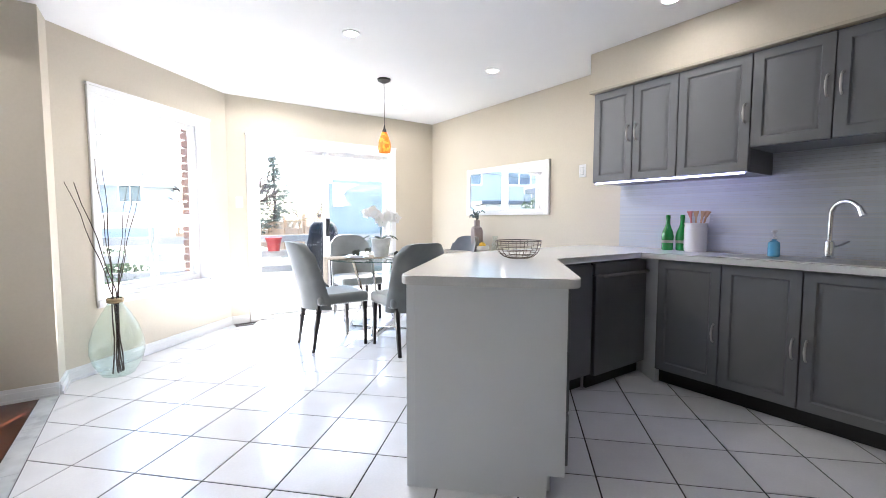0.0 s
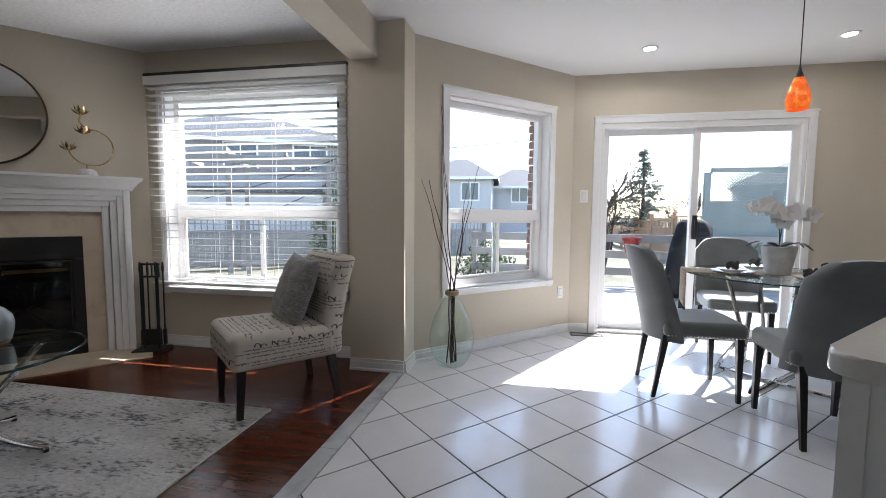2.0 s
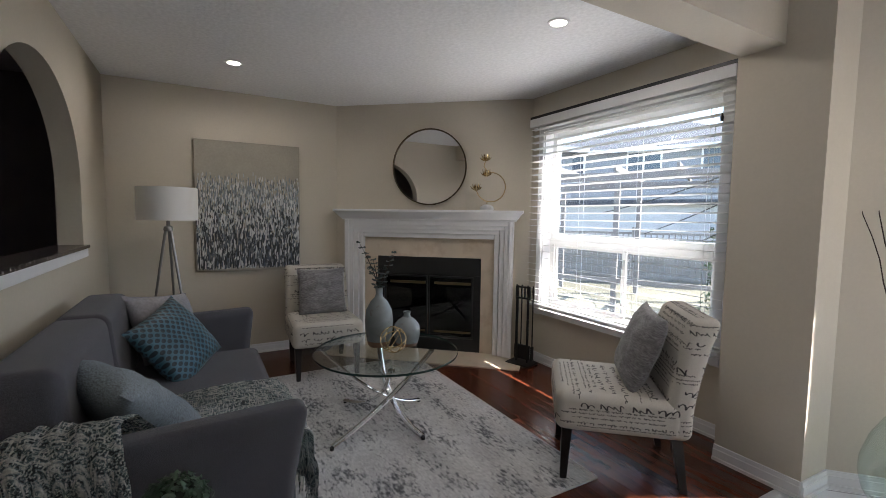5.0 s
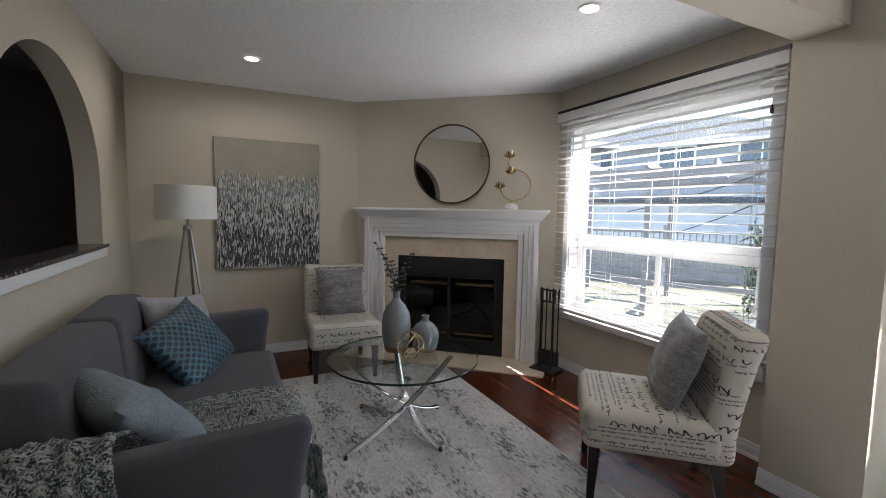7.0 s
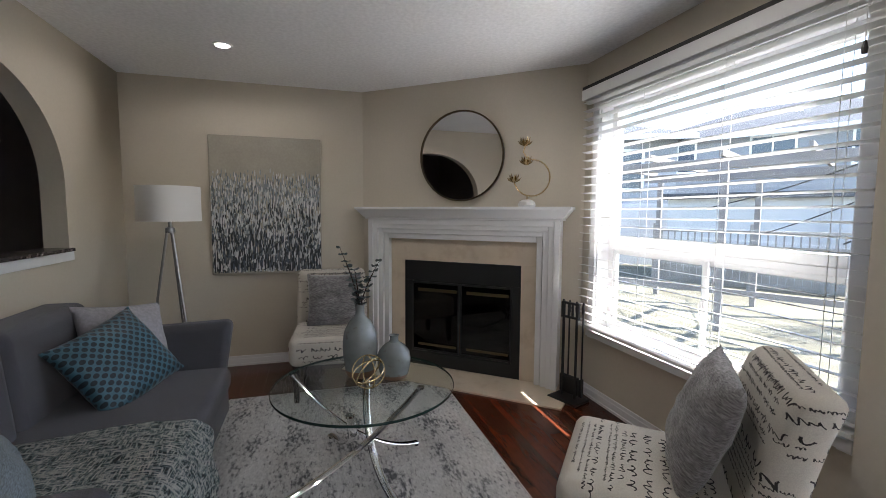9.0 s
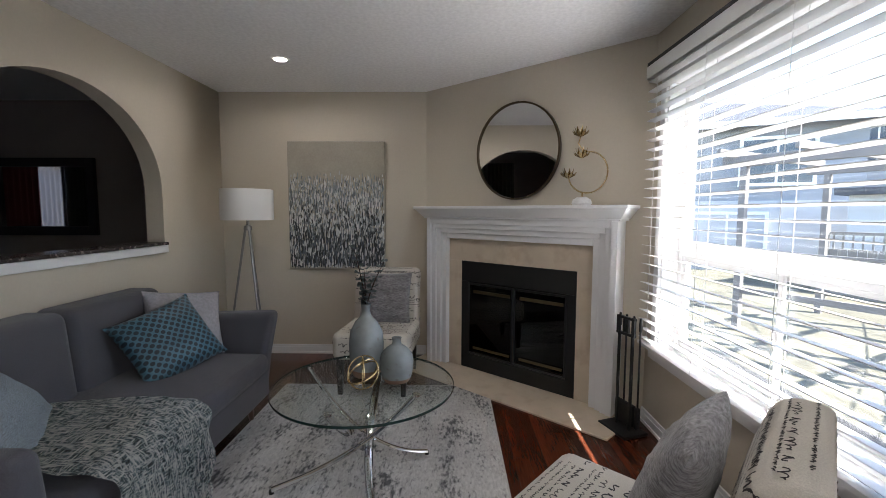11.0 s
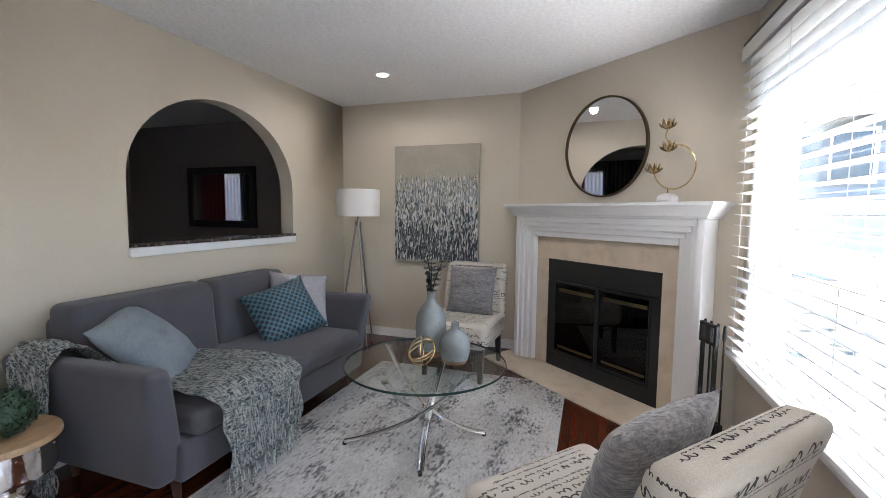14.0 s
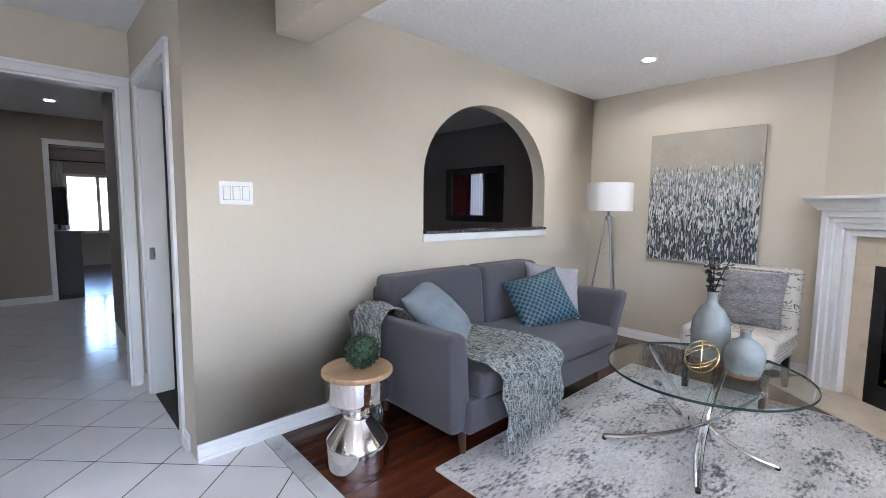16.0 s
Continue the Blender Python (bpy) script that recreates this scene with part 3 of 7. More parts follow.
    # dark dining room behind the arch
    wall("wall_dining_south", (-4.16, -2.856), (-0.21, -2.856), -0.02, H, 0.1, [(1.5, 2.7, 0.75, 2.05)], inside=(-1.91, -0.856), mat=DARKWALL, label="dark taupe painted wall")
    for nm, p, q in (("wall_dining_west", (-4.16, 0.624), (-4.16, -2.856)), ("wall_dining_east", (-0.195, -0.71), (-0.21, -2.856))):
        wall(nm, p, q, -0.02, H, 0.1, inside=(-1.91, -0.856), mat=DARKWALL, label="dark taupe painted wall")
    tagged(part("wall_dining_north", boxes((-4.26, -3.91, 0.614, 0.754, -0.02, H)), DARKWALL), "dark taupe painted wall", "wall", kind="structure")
    tagged(part("ceiling_dining", boxes((-4.26, -0.18, -2.956, 0.624, H, H + 0.1)), CEIL), "white dining room ceiling", "ceiling", kind="structure")
    tagged(part("floor_dining", boxes((-4.16, -0.18, -2.856, 0.624, -0.012, 0.0)), WOOD), "dark wooden floor", "floor", kind="structure")
    w = thing("window_4", "white framed dining room window with dark red curtain", "window", kind="structure")
    part("window_frame", boxes((-2.66, -2.6, -2.936, -2.836, 0.75, 2.05), (-2.09, -2.03, -2.936, -2.836, 0.75, 2.05), (-1.52, -1.46, -2.936, -2.836, 0.75, 2.05), (-2.6, -1.52, -2.936, -2.836, 0.75, 0.81), (-2.6, -1.52, -2.936, -2.836, 1.99, 2.05)), VINYL, w)
    bm = bmesh.new()
    g = [(bm.verts.new((-2.96 + 0.5 * i / 40, -2.806 + 0.02 * math.sin(i * 0.9), 0.0)), bm.verts.new((-2.96 + 0.5 * i / 40, -2.806 + 0.02 * math.sin(i * 0.9), 2.2))) for i in range(41)]
    for p, q in zip(g, g[1:]):
        bm.faces.new((p[0], q[0], q[1], p[1]))
    part("curtain", bm, material("dark_red_curtain", (0.22, 0.04, 0.05), 0.9), w)
    # added sheer: thins the window's light and dulls its strip in the mirror
    sheer = material("white_light_dimming_sheer", (0.5, 0.5, 0.52), 0.9)
    tr = sheer.node_tree.nodes.new("ShaderNodeBsdfTranslucent")
    tr.inputs["Color"].default_value = (0.14, 0.135, 0.14, 1)
    sheer.node_tree.links.new(tr.outputs[0], sheer.node_tree.nodes["Material Output"].inputs["Surface"])
    bm = bmesh.new()
    g = [(bm.verts.new((-2.71 + 1.3 * i / 80, -2.831 + 0.006 * math.sin(i * 1.3), 0.3)), bm.verts.new((-2.71 + 1.3 * i / 80, -2.831 + 0.006 * math.sin(i * 1.3), 2.2))) for i in range(81)]
    for p, q in zip(g, g[1:]):
        bm.faces.new((p[0], q[0], q[1], p[1]))
    part("sheer_curtain", bm, sheer, w)
    # added drape: covers half the window so the mirror stays dark
    bm = bmesh.new()
    g = [(bm.verts.new((-2.06 + 0.75 * i / 60, -2.806 + 0.02 * math.sin(i * 0.9), 0.0)), bm.verts.new((-2.06 + 0.75 * i / 60, -2.806 + 0.02 * math.sin(i * 0.9), 2.2))) for i in range(61)]
    for p, q in zip(g, g[1:]):
        bm.faces.new((p[0], q[0], q[1], p[1]))
    part("drape", bm, material("dark_green_drape", (0.05, 0.06, 0.05), 0.9), w)
    fr = thing("framed_mirror", "dark wood framed mirror on the dark wall", "mirror")
    y0, y1, z0, z1 = -1.756, -0.656, 1.10, 1.87
    part("frame", boxes((-4.16, -4.12, y0, y0 + 0.09, z0, z1), (-4.16, -4.12, y1 - 0.09, y1, z0, z1), (-4.16, -4.12, y0 + 0.09, y1 - 0.09, z1 - 0.09, z1), (-4.16, -4.12, y0 + 0.09, y1 - 0.09, z0, z0 + 0.09), bevel=0.008), BLACKWOOD, fr)
    part("mirror_glass", boxes((-4.155, -4.135, y0 + 0.09, y1 - 0.09, z0 + 0.09, z1 - 0.09)), MIRROR, fr)


beyond()
# sill of the arched opening
sill = thing("arch_sill", "dark speckled granite sill with white trim", "sill", kind="structure")
GRANITE = material("dark_granite", (0.05, 0.04, 0.04), 0.2, grain=0.5, grain_scale=90, second=(0.25, 0.2, 0.19), second_at=0.6, second_scale=45)
part("granite_slab", boxes((ARCH[0] + 0.004, ARCH[1] - 0.004, ARCH_Y - 0.15, ARCH_Y + 0.035, 1.097, 1.118), bevel=0.004), GRANITE, sill)
part("sill_trim", boxes((ARCH[0] - 0.01, ARCH[1] + 0.01, ARCH_Y + 0.001, ARCH_Y + 0.022, 1.040, 1.096), bevel=0.005), TRIM, sill)


# ---- kitchen ----
KM = pose(KC[0], KC[1], 0, 0, 0, -90)  # x: south along the east wall, -y: into the room


def cabinet_door(bm, x0, x1, z0, z1, y):
    """A frame-and-panel door whose face lies at y (room side -y): sunk panel with a raised field."""
    box(bm, x0, x1, y, y + 0.02, z0, z1, 0.004)
    bm.faces.ensure_lookup_table()
    face = max((f for f in bm.faces if abs(f.calc_center_median().y - y) < 1e-4), key=lambda f: f.calc_area())
    for t, d in ((0.050, 0.0), (0.008, -0.010), (0.014, 0.0), (0.010, 0.007)):
        bmesh.ops.inset_region(bm, faces=[face], thickness=t, depth=d, use_even_offset=True)


def handle(x, y, z, parent, h=0.11):
    bm = tube(bmesh.new(), [(x, y, z - h / 2), (x, y - 0.018, z - h / 2 + 0.008), (x, y - 0.028, z - h * 0.2), (x, y - 0.03, z), (x, y - 0.028, z + h * 0.2), (x, y - 0.018, z + h / 2 - 0.008), (x, y, z + h / 2)], [0.007, 0.005, 0.006, 0.0075, 0.006, 0.005, 0.007], 8)
    part("handle", bm, NICKEL, parent, "brushed nickel bow handle")


def cabinet(x0, x1, z0, z1, depth, doors, label, group, toe=0.0, hand="top"):
    c = thing("cabinet", label, "cabinet", KM, group)
    part("body", boxes((x0 + 0.001, x1 - 0.001, -depth + 0.022, -0.004, z0 + toe, z1)), CAB, c)
    if toe:
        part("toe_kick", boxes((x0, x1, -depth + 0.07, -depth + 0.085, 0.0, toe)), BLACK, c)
    for d0, d1, hx in doors:
        bm = bmesh.new()
        cabinet_door(bm, d0 + 0.003, d1 - 0.003, z0 + toe + 0.004, z1 - 0.004, -depth)
        d = part("door", bm, CAB, c)
        if hx is not None:
            z = (z0 + z1) / 2 + (0.08 if hand == "top" else 0.0)
            handle(hx, -depth, (z0 + 0.25) if hand == "low" else z, d)
    return c


UP = "wall cabinets over the worktop"
BASE = "base cabinets under the worktop"
cabinet(2.893, 3.554, 1.42, 2.12, 0.39, [(2.893, 3.228, 3.198), (3.228, 3.554, 3.258)], "grey wall cabinet with two panelled doors", UP, hand="mid")
cabinet(3.554, 3.983, 1.42, 2.12, 0.39, [(3.554, 3.983, 3.953)], "grey wall cabinet with one panelled door", UP, hand="mid")
cabinet(3.983, 4.75, 1.561, 2.12, 0.39, [(3.983, 4.36, 4.33), (4.36, 4.75, 4.39)], "grey short wall cabinet above the sink", UP, hand="mid")
cabinet(4.75, 5.75, 1.42, 2.12, 0.39, [(4.75, 5.25, 5.22), (5.25, 5.75, 5.28)], "grey wall cabinet with two panelled doors", UP, hand="mid")
bk = boxes((2.87, 5.958, -0.41, -0.002, 2.14, H - 0.002))
bmesh.ops.transform(bk, matrix=KM, verts=bk.verts)
tagged(part("bulkhead", bk, WALL), "beige painted bulkhead above the wall cabinets", "bulkhead", kind="structure")
bk = boxes((2.865, 5.958, -0.425, -0.002, 2.121, 2.14), bevel=0.004)
bmesh.ops.transform(bk, matrix=KM, verts=bk.verts)
tagged(part("trim_bulkhead", bk, material("beige_trim_paint", (0.5, 0.45, 0.36), 0.5)), "beige moulding under the bulkhead", "moulding", kind="structure")
BF = 0.49
for x0, x1, hx in ((3.507, 3.904, 3.874), (3.904, 4.305, 4.275), (4.305, 4.72, 4.335), (4.72, 5.2, 5.17), (5.2, 5.75, 5.23)):
    cabinet(x0, x1, 0.0, 0.865, BF, [(x0, x1, hx)], "grey base cabinet with panelled door", BASE, toe=0.10, hand="mid")


def worktop():
    """The white worktop: wall run, peninsula run and its angled end."""
    w = thing("worktop", "white polished quartz worktop with rounded corners", "worktop")
    inv = lambda x, y: tuple((KM @ Vector((x, y, 0)))[:2])
    a, b, c = inv(5.75, -0.002), inv(5.75, -BF - 0.025), inv(3.40, -BF - 0.025)
    back = inv(2.61, -0.002)
    pts = [b, c, (2.12, 1.93)]
    end0, end1 = Vector((1.525, 1.285)), Vector((1.005, 1.79))
    e = (end1 - end0).normalized()
    left = (Vector((1.80, 2.61)) - end1).normalized()
    right = (Vector((2.12, 1.93)) - end0).normalized()
    r = 0.055
    pts += [tuple(end0 + right * r)] + [tuple(end0 + right * r * (1 - t) ** 2 + e * r * t ** 2) for t in (0.25, 0.5, 0.75)] + [tuple(end0 + e * r)]
    pts += [tuple(end1 - e * r)] + [tuple(end1 - e * r * (1 - t) ** 2 + left * r * t ** 2) for t in (0.25, 0.5, 0.75)] + [tuple(end1 + left * r)]
    pts += [(1.80, 2.61), back, a]
    part("slab", prism(bmesh.new(), pts, 0.867, 0.905, 0.008), COUNTER, w)
    # end panel of the peninsula and the cabinets behind it
    p = thing("peninsula", "white panelled peninsula base with grey drawer side", "cabinet")
    o0, o1 = end0 + right * 0.02 + e * 0.05, end1 + left * 0.02 - e * 0.03
    q0, q1 = Vector((2.10, 2.0)), Vector((1.77, 2.52))
    bm = prism(bmesh.new(), [tuple(o0 + right * 0.025), tuple(o1 + left * 0.025), tuple(q1), tuple(q0)], 0.10, 0.866)
    part("carcass", bm, CAB, p)
    part("plinth", prism(bmesh.new(), [tuple(o0 + right * 0.06 + e * 0.05), tuple(o1 + left * 0.06 - e * 0.01), tuple(q1), tuple(q0 + e * 0.05)], 0.0, 0.10), PANEL, p)
    th = 0.022
    nrm = Vector((-e.y, e.x)) if Vector((-e.y, e.x)).dot(left) < 0 else Vector((e.y, -e.x))
    bm = prism(bmesh.new(), [tuple(o0 + right * 0.024), tuple(o1 + left * 0.024), tuple(o1 + left * 0.002), tuple(o0 + right * 0.002)], 0.10, 0.866)
    part("end_panel", bm, PANEL, p, "plain white end panel")
    bm = prism(bmesh.new(), [tuple(o0 + right * 0.024 + e * 0.07), tuple(o1 + left * 0.024), tuple(o1 + left * 0.002), tuple(o0 + right * 0.002 + e * 0.07)], 0.0, 0.10)
    part("end_panel_foot", bm, PANEL, p)
    bm = prism(bmesh.new(), [tuple(o1 - e * 0.03), tuple(o1 + e * 0.004), tuple(o1 + left * 0.05 + e * 0.004), tuple(o1 + left * 0.05 - e * 0.03)], 0.0, 0.866)
    part("corner_post", bm, PANEL, p)
    bm = prism(bmesh.new(), [tuple(o1 + left * 0.03 + e * 0.003), tuple(q1 + e * 0.003), tuple(q1 - e * 0.01), tuple(o1 + left * 0.03 - e * 0.01)], 0.0, 0.866)
    part("side_panel", bm, PANEL, p)
    # drawer fronts on the kitchen side
    dm = along(tuple(o0), tuple(q0))
    L = (q0 - o0).length
    for z0, z1 in ((0.12, 0.34), (0.35, 0.59), (0.60, 0.84)):
        bm = boxes((0.05, L - 0.03, -0.020, 0.0, z0, z1), bevel=0.004)
        bmesh.ops.transform(bm, matrix=dm, verts=bm.verts)
        d = part("drawer_front", bm, CAB, p)
        bm = tube(bmesh.new(), [(L * 0.35, -0.02, z1 - 0.08), (L * 0.37, -0.045, z1 - 0.08), (L * 0.63, -0.045, z1 - 0.08), (L * 0.65, -0.02, z1 - 0.08)], 0.006)
        bmesh.ops.transform(bm, matrix=dm, verts=bm.verts)
        part("handle", bm, NICKEL, d)
    # run along to the wall, with the dishwasher
    c = thing("cabinet", "grey filler cabinet beside the dishwasher", "cabinet", group=BASE)
    part("body", prism(bmesh.new(), [(2.14, 2.01), (2.565, 2.01), (2.565, 2.60), (1.85, 2.55)], 0.10, 0.865), CAB, c)
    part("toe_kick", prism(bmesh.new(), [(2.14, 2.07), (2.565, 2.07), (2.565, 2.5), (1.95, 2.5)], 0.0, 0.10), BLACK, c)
    bm = boxes((0.01, 0.42, -0.018, 0.0, 0.11, 0.84), bevel=0.004)
    bmesh.ops.transform(bm, matrix=along((2.14, 2.008), (2.565, 2.008)), verts=bm.verts)
    part("door", bm, CAB, c)
    d = thing("dishwasher", "dark stainless steel dishwasher under the worktop", "dishwasher", along((2.575, 2.005), (3.185, 2.005)))
    part("body", boxes((0.003, 0.605, 0.0, 0.52, 0.10, 0.845)), BLACK, d)
    part("front", boxes((0.003, 0.605, -0.03, -0.001, 0.095, 0.765), (0.003, 0.605, -0.022, -0.001, 0.768, 0.845), bevel=0.004), STEEL, d)
    part("handle", tube(bmesh.new(), [(0.02, -0.03, 0.765), (0.03, -0.06, 0.765), (0.575, -0.06, 0.765), (0.59, -0.03, 0.765)], 0.011, 10), NICKEL, d)
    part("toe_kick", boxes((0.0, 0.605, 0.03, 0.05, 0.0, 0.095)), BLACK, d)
    f = thing("cabinet", "white corner filler panel beside the dishwasher", "cabinet", group=BASE)
    part("body", prism(bmesh.new(), [(3.188, 2.0), (3.06, 1.826), (3.52, 1.826), (3.52, 2.6), (3.188, 2.6)], 0.0, 0.865), PANEL, f)


worktop()


# ---- family room furniture ----
def sofa():
    s = thing("sofa", "slate grey fabric two-seat sofa with flared arms and tapered wooden legs", "sofa", pose(-2.665, 0.79, 0))
    # local: x 0..1.76 along the wall, y 0..0.95 to the front
    W = 1.74
    base = boxes((0.10, W - 0.10, 0.06, 0.915, 0.155, 0.33), bevel=0.02, seg=3)
    part("base", base, SOFA, s)
    bm = bmesh.new()
    box(bm, 0.16, W - 0.16, 0.20, 0.945, 0.325, 0.455, 0.045, 4)
    for v in bm.verts:
        if v.co.z > 0.42:
            v.co.z += 0.015 * math.sin(math.pi * (v.co.x - 0.16) / (W - 0.32))
    part("seat_cushion", bm, SOFA, s)
    for x0, x1 in ((0.125, 0.80), (0.805, W - 0.125)):
        bm = bmesh.new()
        box(bm, x0, x1, 0.06, 0.27, 0.36, 0.865, 0.05, 4)
        for v in bm.verts:
            v.co.y -= (v.co.z - 0.36) * 0.10
        bmesh.ops.translate(bm, vec=(0, 0.03, 0), verts=bm.verts)
        part("back_cushion", bm, SOFA, s)
    bm = boxes((0.135, W - 0.135, 0.0, 0.14, 0.16, 0.79), bevel=0.04, seg=3)
    part("back_frame", bm, SOFA, s)
    for sx in (-1, 1):
        bm = bmesh.new()
        vs = box(bm, -0.075, 0.075, 0.0, 0.93, 0.155, 0.69, 0.045, 4)
        bmesh.ops.bisect_plane(bm, geom=list(bm.verts) + list(bm.edges) + list(bm.faces), plane_co=(0, 0, 0.42), plane_no=(0, 0, 1))
        for v in bm.verts:
            k = (v.co.z - 0.155) / 0.535
            v.co.x = v.co.x * (1.0 - 0.25 * k) + sx * (0.085 * k ** 1.5)
            v.co.y = v.co.y + (0.06 * (k ** 1.4) - 0.05) * (v.co.y / 0.93)
            if v.co.z > 0.6:
                v.co.z -= 0.03 * (1 - v.co.y / 0.95)
        bmesh.ops.translate(bm, vec=(0.09 if sx < 0 else W - 0.09, 0, 0), verts=bm.verts)
        part("arm", bm, SOFA, s)
    for x in (0.16, W - 0.16):
        for y in (0.12, 0.80):
            part("leg", taper(x, y, 0.0, 0.16, 0.014, 0.028, 10, (0, 0.015)), material("dark_walnut_leg", (0.06, 0.025, 0.015), 0.35), s)
    return s


sofa()


def rug():
    x0, x1, y0, y1 = -3.09, -0.89, 1.615, 3.165
    r = thing("area_rug", "distressed grey and ivory low-pile rug under the coffee table", "rug")
    bm = boxes((x0, x1, y0, y1, 0.0005, 0.009), bevel=0.003)
    part("rug_field", bm, RUG, r)
    bind = material("ivory_rug_binding", (0.55, 0.53, 0.5), 0.9, grain=0.1)
    for a in ((x0 - 0.008, x0, y0, y1), (x1, x1 + 0.008, y0, y1), (x0, x1, y0 - 0.008, y0), (x0, x1, y1, y1 + 0.008)):
        part("binding", boxes((*a, 0.0005, 0.010), bevel=0.002), bind, r)


rug()


def coffee_table():
    t = thing("coffee_table", "round glass coffee table on crossed curved chrome legs", "table", pose(-1.972, 2.445, 0.009))
    bm = lathe(bmesh.new(), [(0, 0.455), (0.448, 0.455), (0.455, 0.459), (0.455, 0.463), (0.448, 0.467), (0, 0.467)], 72)
    g = part("glass_top", bm, TABLE_GLASS, t)
    g.visible_shadow = False
    bm = lathe(bmesh.new(), [(0.4555, 0.4545), (0.4575, 0.458), (0.4575, 0.464), (0.4555, 0.4675)], 72)
    part("glass_edge", bm, material("dark_green_glass_edge", (0.02, 0.045, 0.04), 0.1), t)
    for top, foot in (((-0.25, -0.36), (-0.16, 0.31)), ((-0.24, 0.04), (0.33, 0.10)), ((0.10, 0.27), (0.20, -0.41)), ((0.32, -0.10), (-0.38, -0.16))):
        a, c, b = Vector((*foot, 0.02)), Vector((0.0, -0.02, 0.075)), Vector((*top, 0.45))
        pts = [tuple(a * (1 - u) ** 2 + c * 2 * u * (1 - u) + b * u * u) for u in [i / 18 for i in range(19)]]
        part("leg", tube(bmesh.new(), pts, 0.0165, 10, (1.25, 0.55)), CHROME, t)
        e = pts[-1]
        part("glass_pad", lathe(bmesh.new(), [(0, 0), (0.02, 0), (0.02, 0.01), (0, 0.01)], 16, (e[0], e[1], 0.4445)), CHROME, t)
        e = pts[0]
        part("foot", lathe(bmesh.new(), [(0, 0), (0.012, 0), (0.012, 0.016), (0, 0.016)], 12, (e[0], e[1], 0.0)), BLACK, t)


coffee_table()
SCRIPT = material("cream_linen_with_script", (0.56, 0.52, 0.45), 0.9, spots=0.05, grain=0.1, grain_scale=350, bump=0.2, bump_scale=420)
INK = material("dark_printed_ink", (0.05, 0.045, 0.045), 0.9)


def script_print(ob, seed):
    """Lines of unreadable looping ink on an upholstered part, laid on its surface from each side."""
    rnd = random.Random(seed)
    tree = BVHTree.FromObject(ob, bpy.context.evaluated_depsgraph_get())
    co = [v.co for v in ob.data.vertices]
    lo, hi = Vector([min(c[k] for c in co) for k in range(3)]), Vector([max(c[k] for c in co) for k in range(3)])
    bm = bmesh.new()
    for ax, sg in ((2, 1), (1, -1), (1, 1), (0, -1), (0, 1)):
        ua, va = ((0, 1), (0, 2), (1, 2))[{2: 0, 1: 1, 0: 2}[ax]]
        v = lo[va] + 0.04
        while v < hi[va] - 0.02:
            size = rnd.choice((0.004, 0.005, 0.005, 0.006, 0.008, 0.011, 0.016))
            u = lo[ua] + rnd.uniform(0.01, 0.12)
            end = hi[ua] - rnd.uniform(0.01, 0.15)
            while u < end:
                n = rnd.randint(12, 40)
                pts = []
                ph, k = rnd.uniform(0, 6), rnd.uniform(1.5, 2.4)
                for i in range(n):
                    a = i * 0.75
                    pu = u + (i * 0.28 + 0.5 * math.sin(a * 1.0 + 1.2)) * size * 0.8
                    pv = v + (math.sin(a + ph) + 0.6 * math.sin(a * 0.31 * k)) * size * 0.6
                    o = Vector((0, 0, 0))
                    o[ua], o[va] = pu, pv
                    o[ax] = (hi[ax] + 0.2) if sg > 0 else (lo[ax] - 0.2)
                    d = Vector((0, 0, 0))
                    d[ax] = -sg
                    hit, nor, _, _ = tree.ray_cast(o, d, 1.0)
                    if hit is None or abs(nor[ax]) < 0.45:
                        pts.append(None)
                    else:
                        pts.append((hit + nor * 0.0012, nor))
                w0 = size * rnd.uniform(0.06, 0.11) + 0.0007
                for p, q in zip(pts, pts[1:]):
                    if p is None or q is None:
                        continue
                    t = q[0] - p[0]
                    if t.length < 1e-5 or t.length > 0.03:
                        continue
                    s = t.cross(p[1]).normalized() * w0 * (1.7 if abs(t[va]) > abs(t[ua]) else 1.0)
                    bm.faces.new([bm.verts.new(x) for x in (p[0] - s, p[0] + s, q[0] + s, q[0] - s)])
                u += n * 0.28 * size * 0.8 + size * rnd.uniform(0.6, 2.2)
            v += size * rnd.uniform(2.4, 3.6) + 0.005
    tagged(part("printed_script", bm, INK, ob, sharp=180), kind="stuff")


def accent_chair(m, label):
    """An armless slipper chair. Local: faces -y, seat centre at the origin."""
    c = thing("accent_chair", label, "chair", m, "script print accent chairs")
    bm = bmesh.new()
    box(bm, -0.285, 0.285, -0.34, 0.26, 0.27, 0.46, 0.05, 4)
    for v in bm.verts:
        if v.co.z > 0.36:
            v.co.z += 0.03 * max(0, (-v.co.y + 0.1)) + 0.012 * math.cos(v.co.x * 5)
    seat = part("seat", bm, SCRIPT, c)
    bm = bmesh.new()
    box(bm, -0.28, 0.28, 0.17, 0.30, 0.27, 0.87, 0.045, 4)
    bmesh.ops.subdivide_edges(bm, edges=[e for e in bm.edges if abs(e.verts[0].co.z - e.verts[1].co.z) > 0.2], cuts=5, use_grid_fill=True)
    for v in bm.verts:
        k = max(0, (v.co.z - 0.40) / 0.47)
        v.co.y += 0.10 * k ** 1.3 + 0.02 * max(0, k - 0.8) * 3
        v.co.x *= 1 - 0.03 * k
    back = part("backrest", bm, SCRIPT, c)
    script_print(seat, 11)
    script_print(back, 12)
    for x, y, lx, ly in ((-0.235, -0.28, 0, -0.01), (0.235, -0.28, 0, -0.01), (-0.225, 0.23, 0, 0.05), (0.225, 0.23, 0, 0.05)):
        part("leg", taper(x, y, 0.0, 0.29, 0.022, 0.036, 4, (lx, ly)), BLACKWOOD, c)
    return c


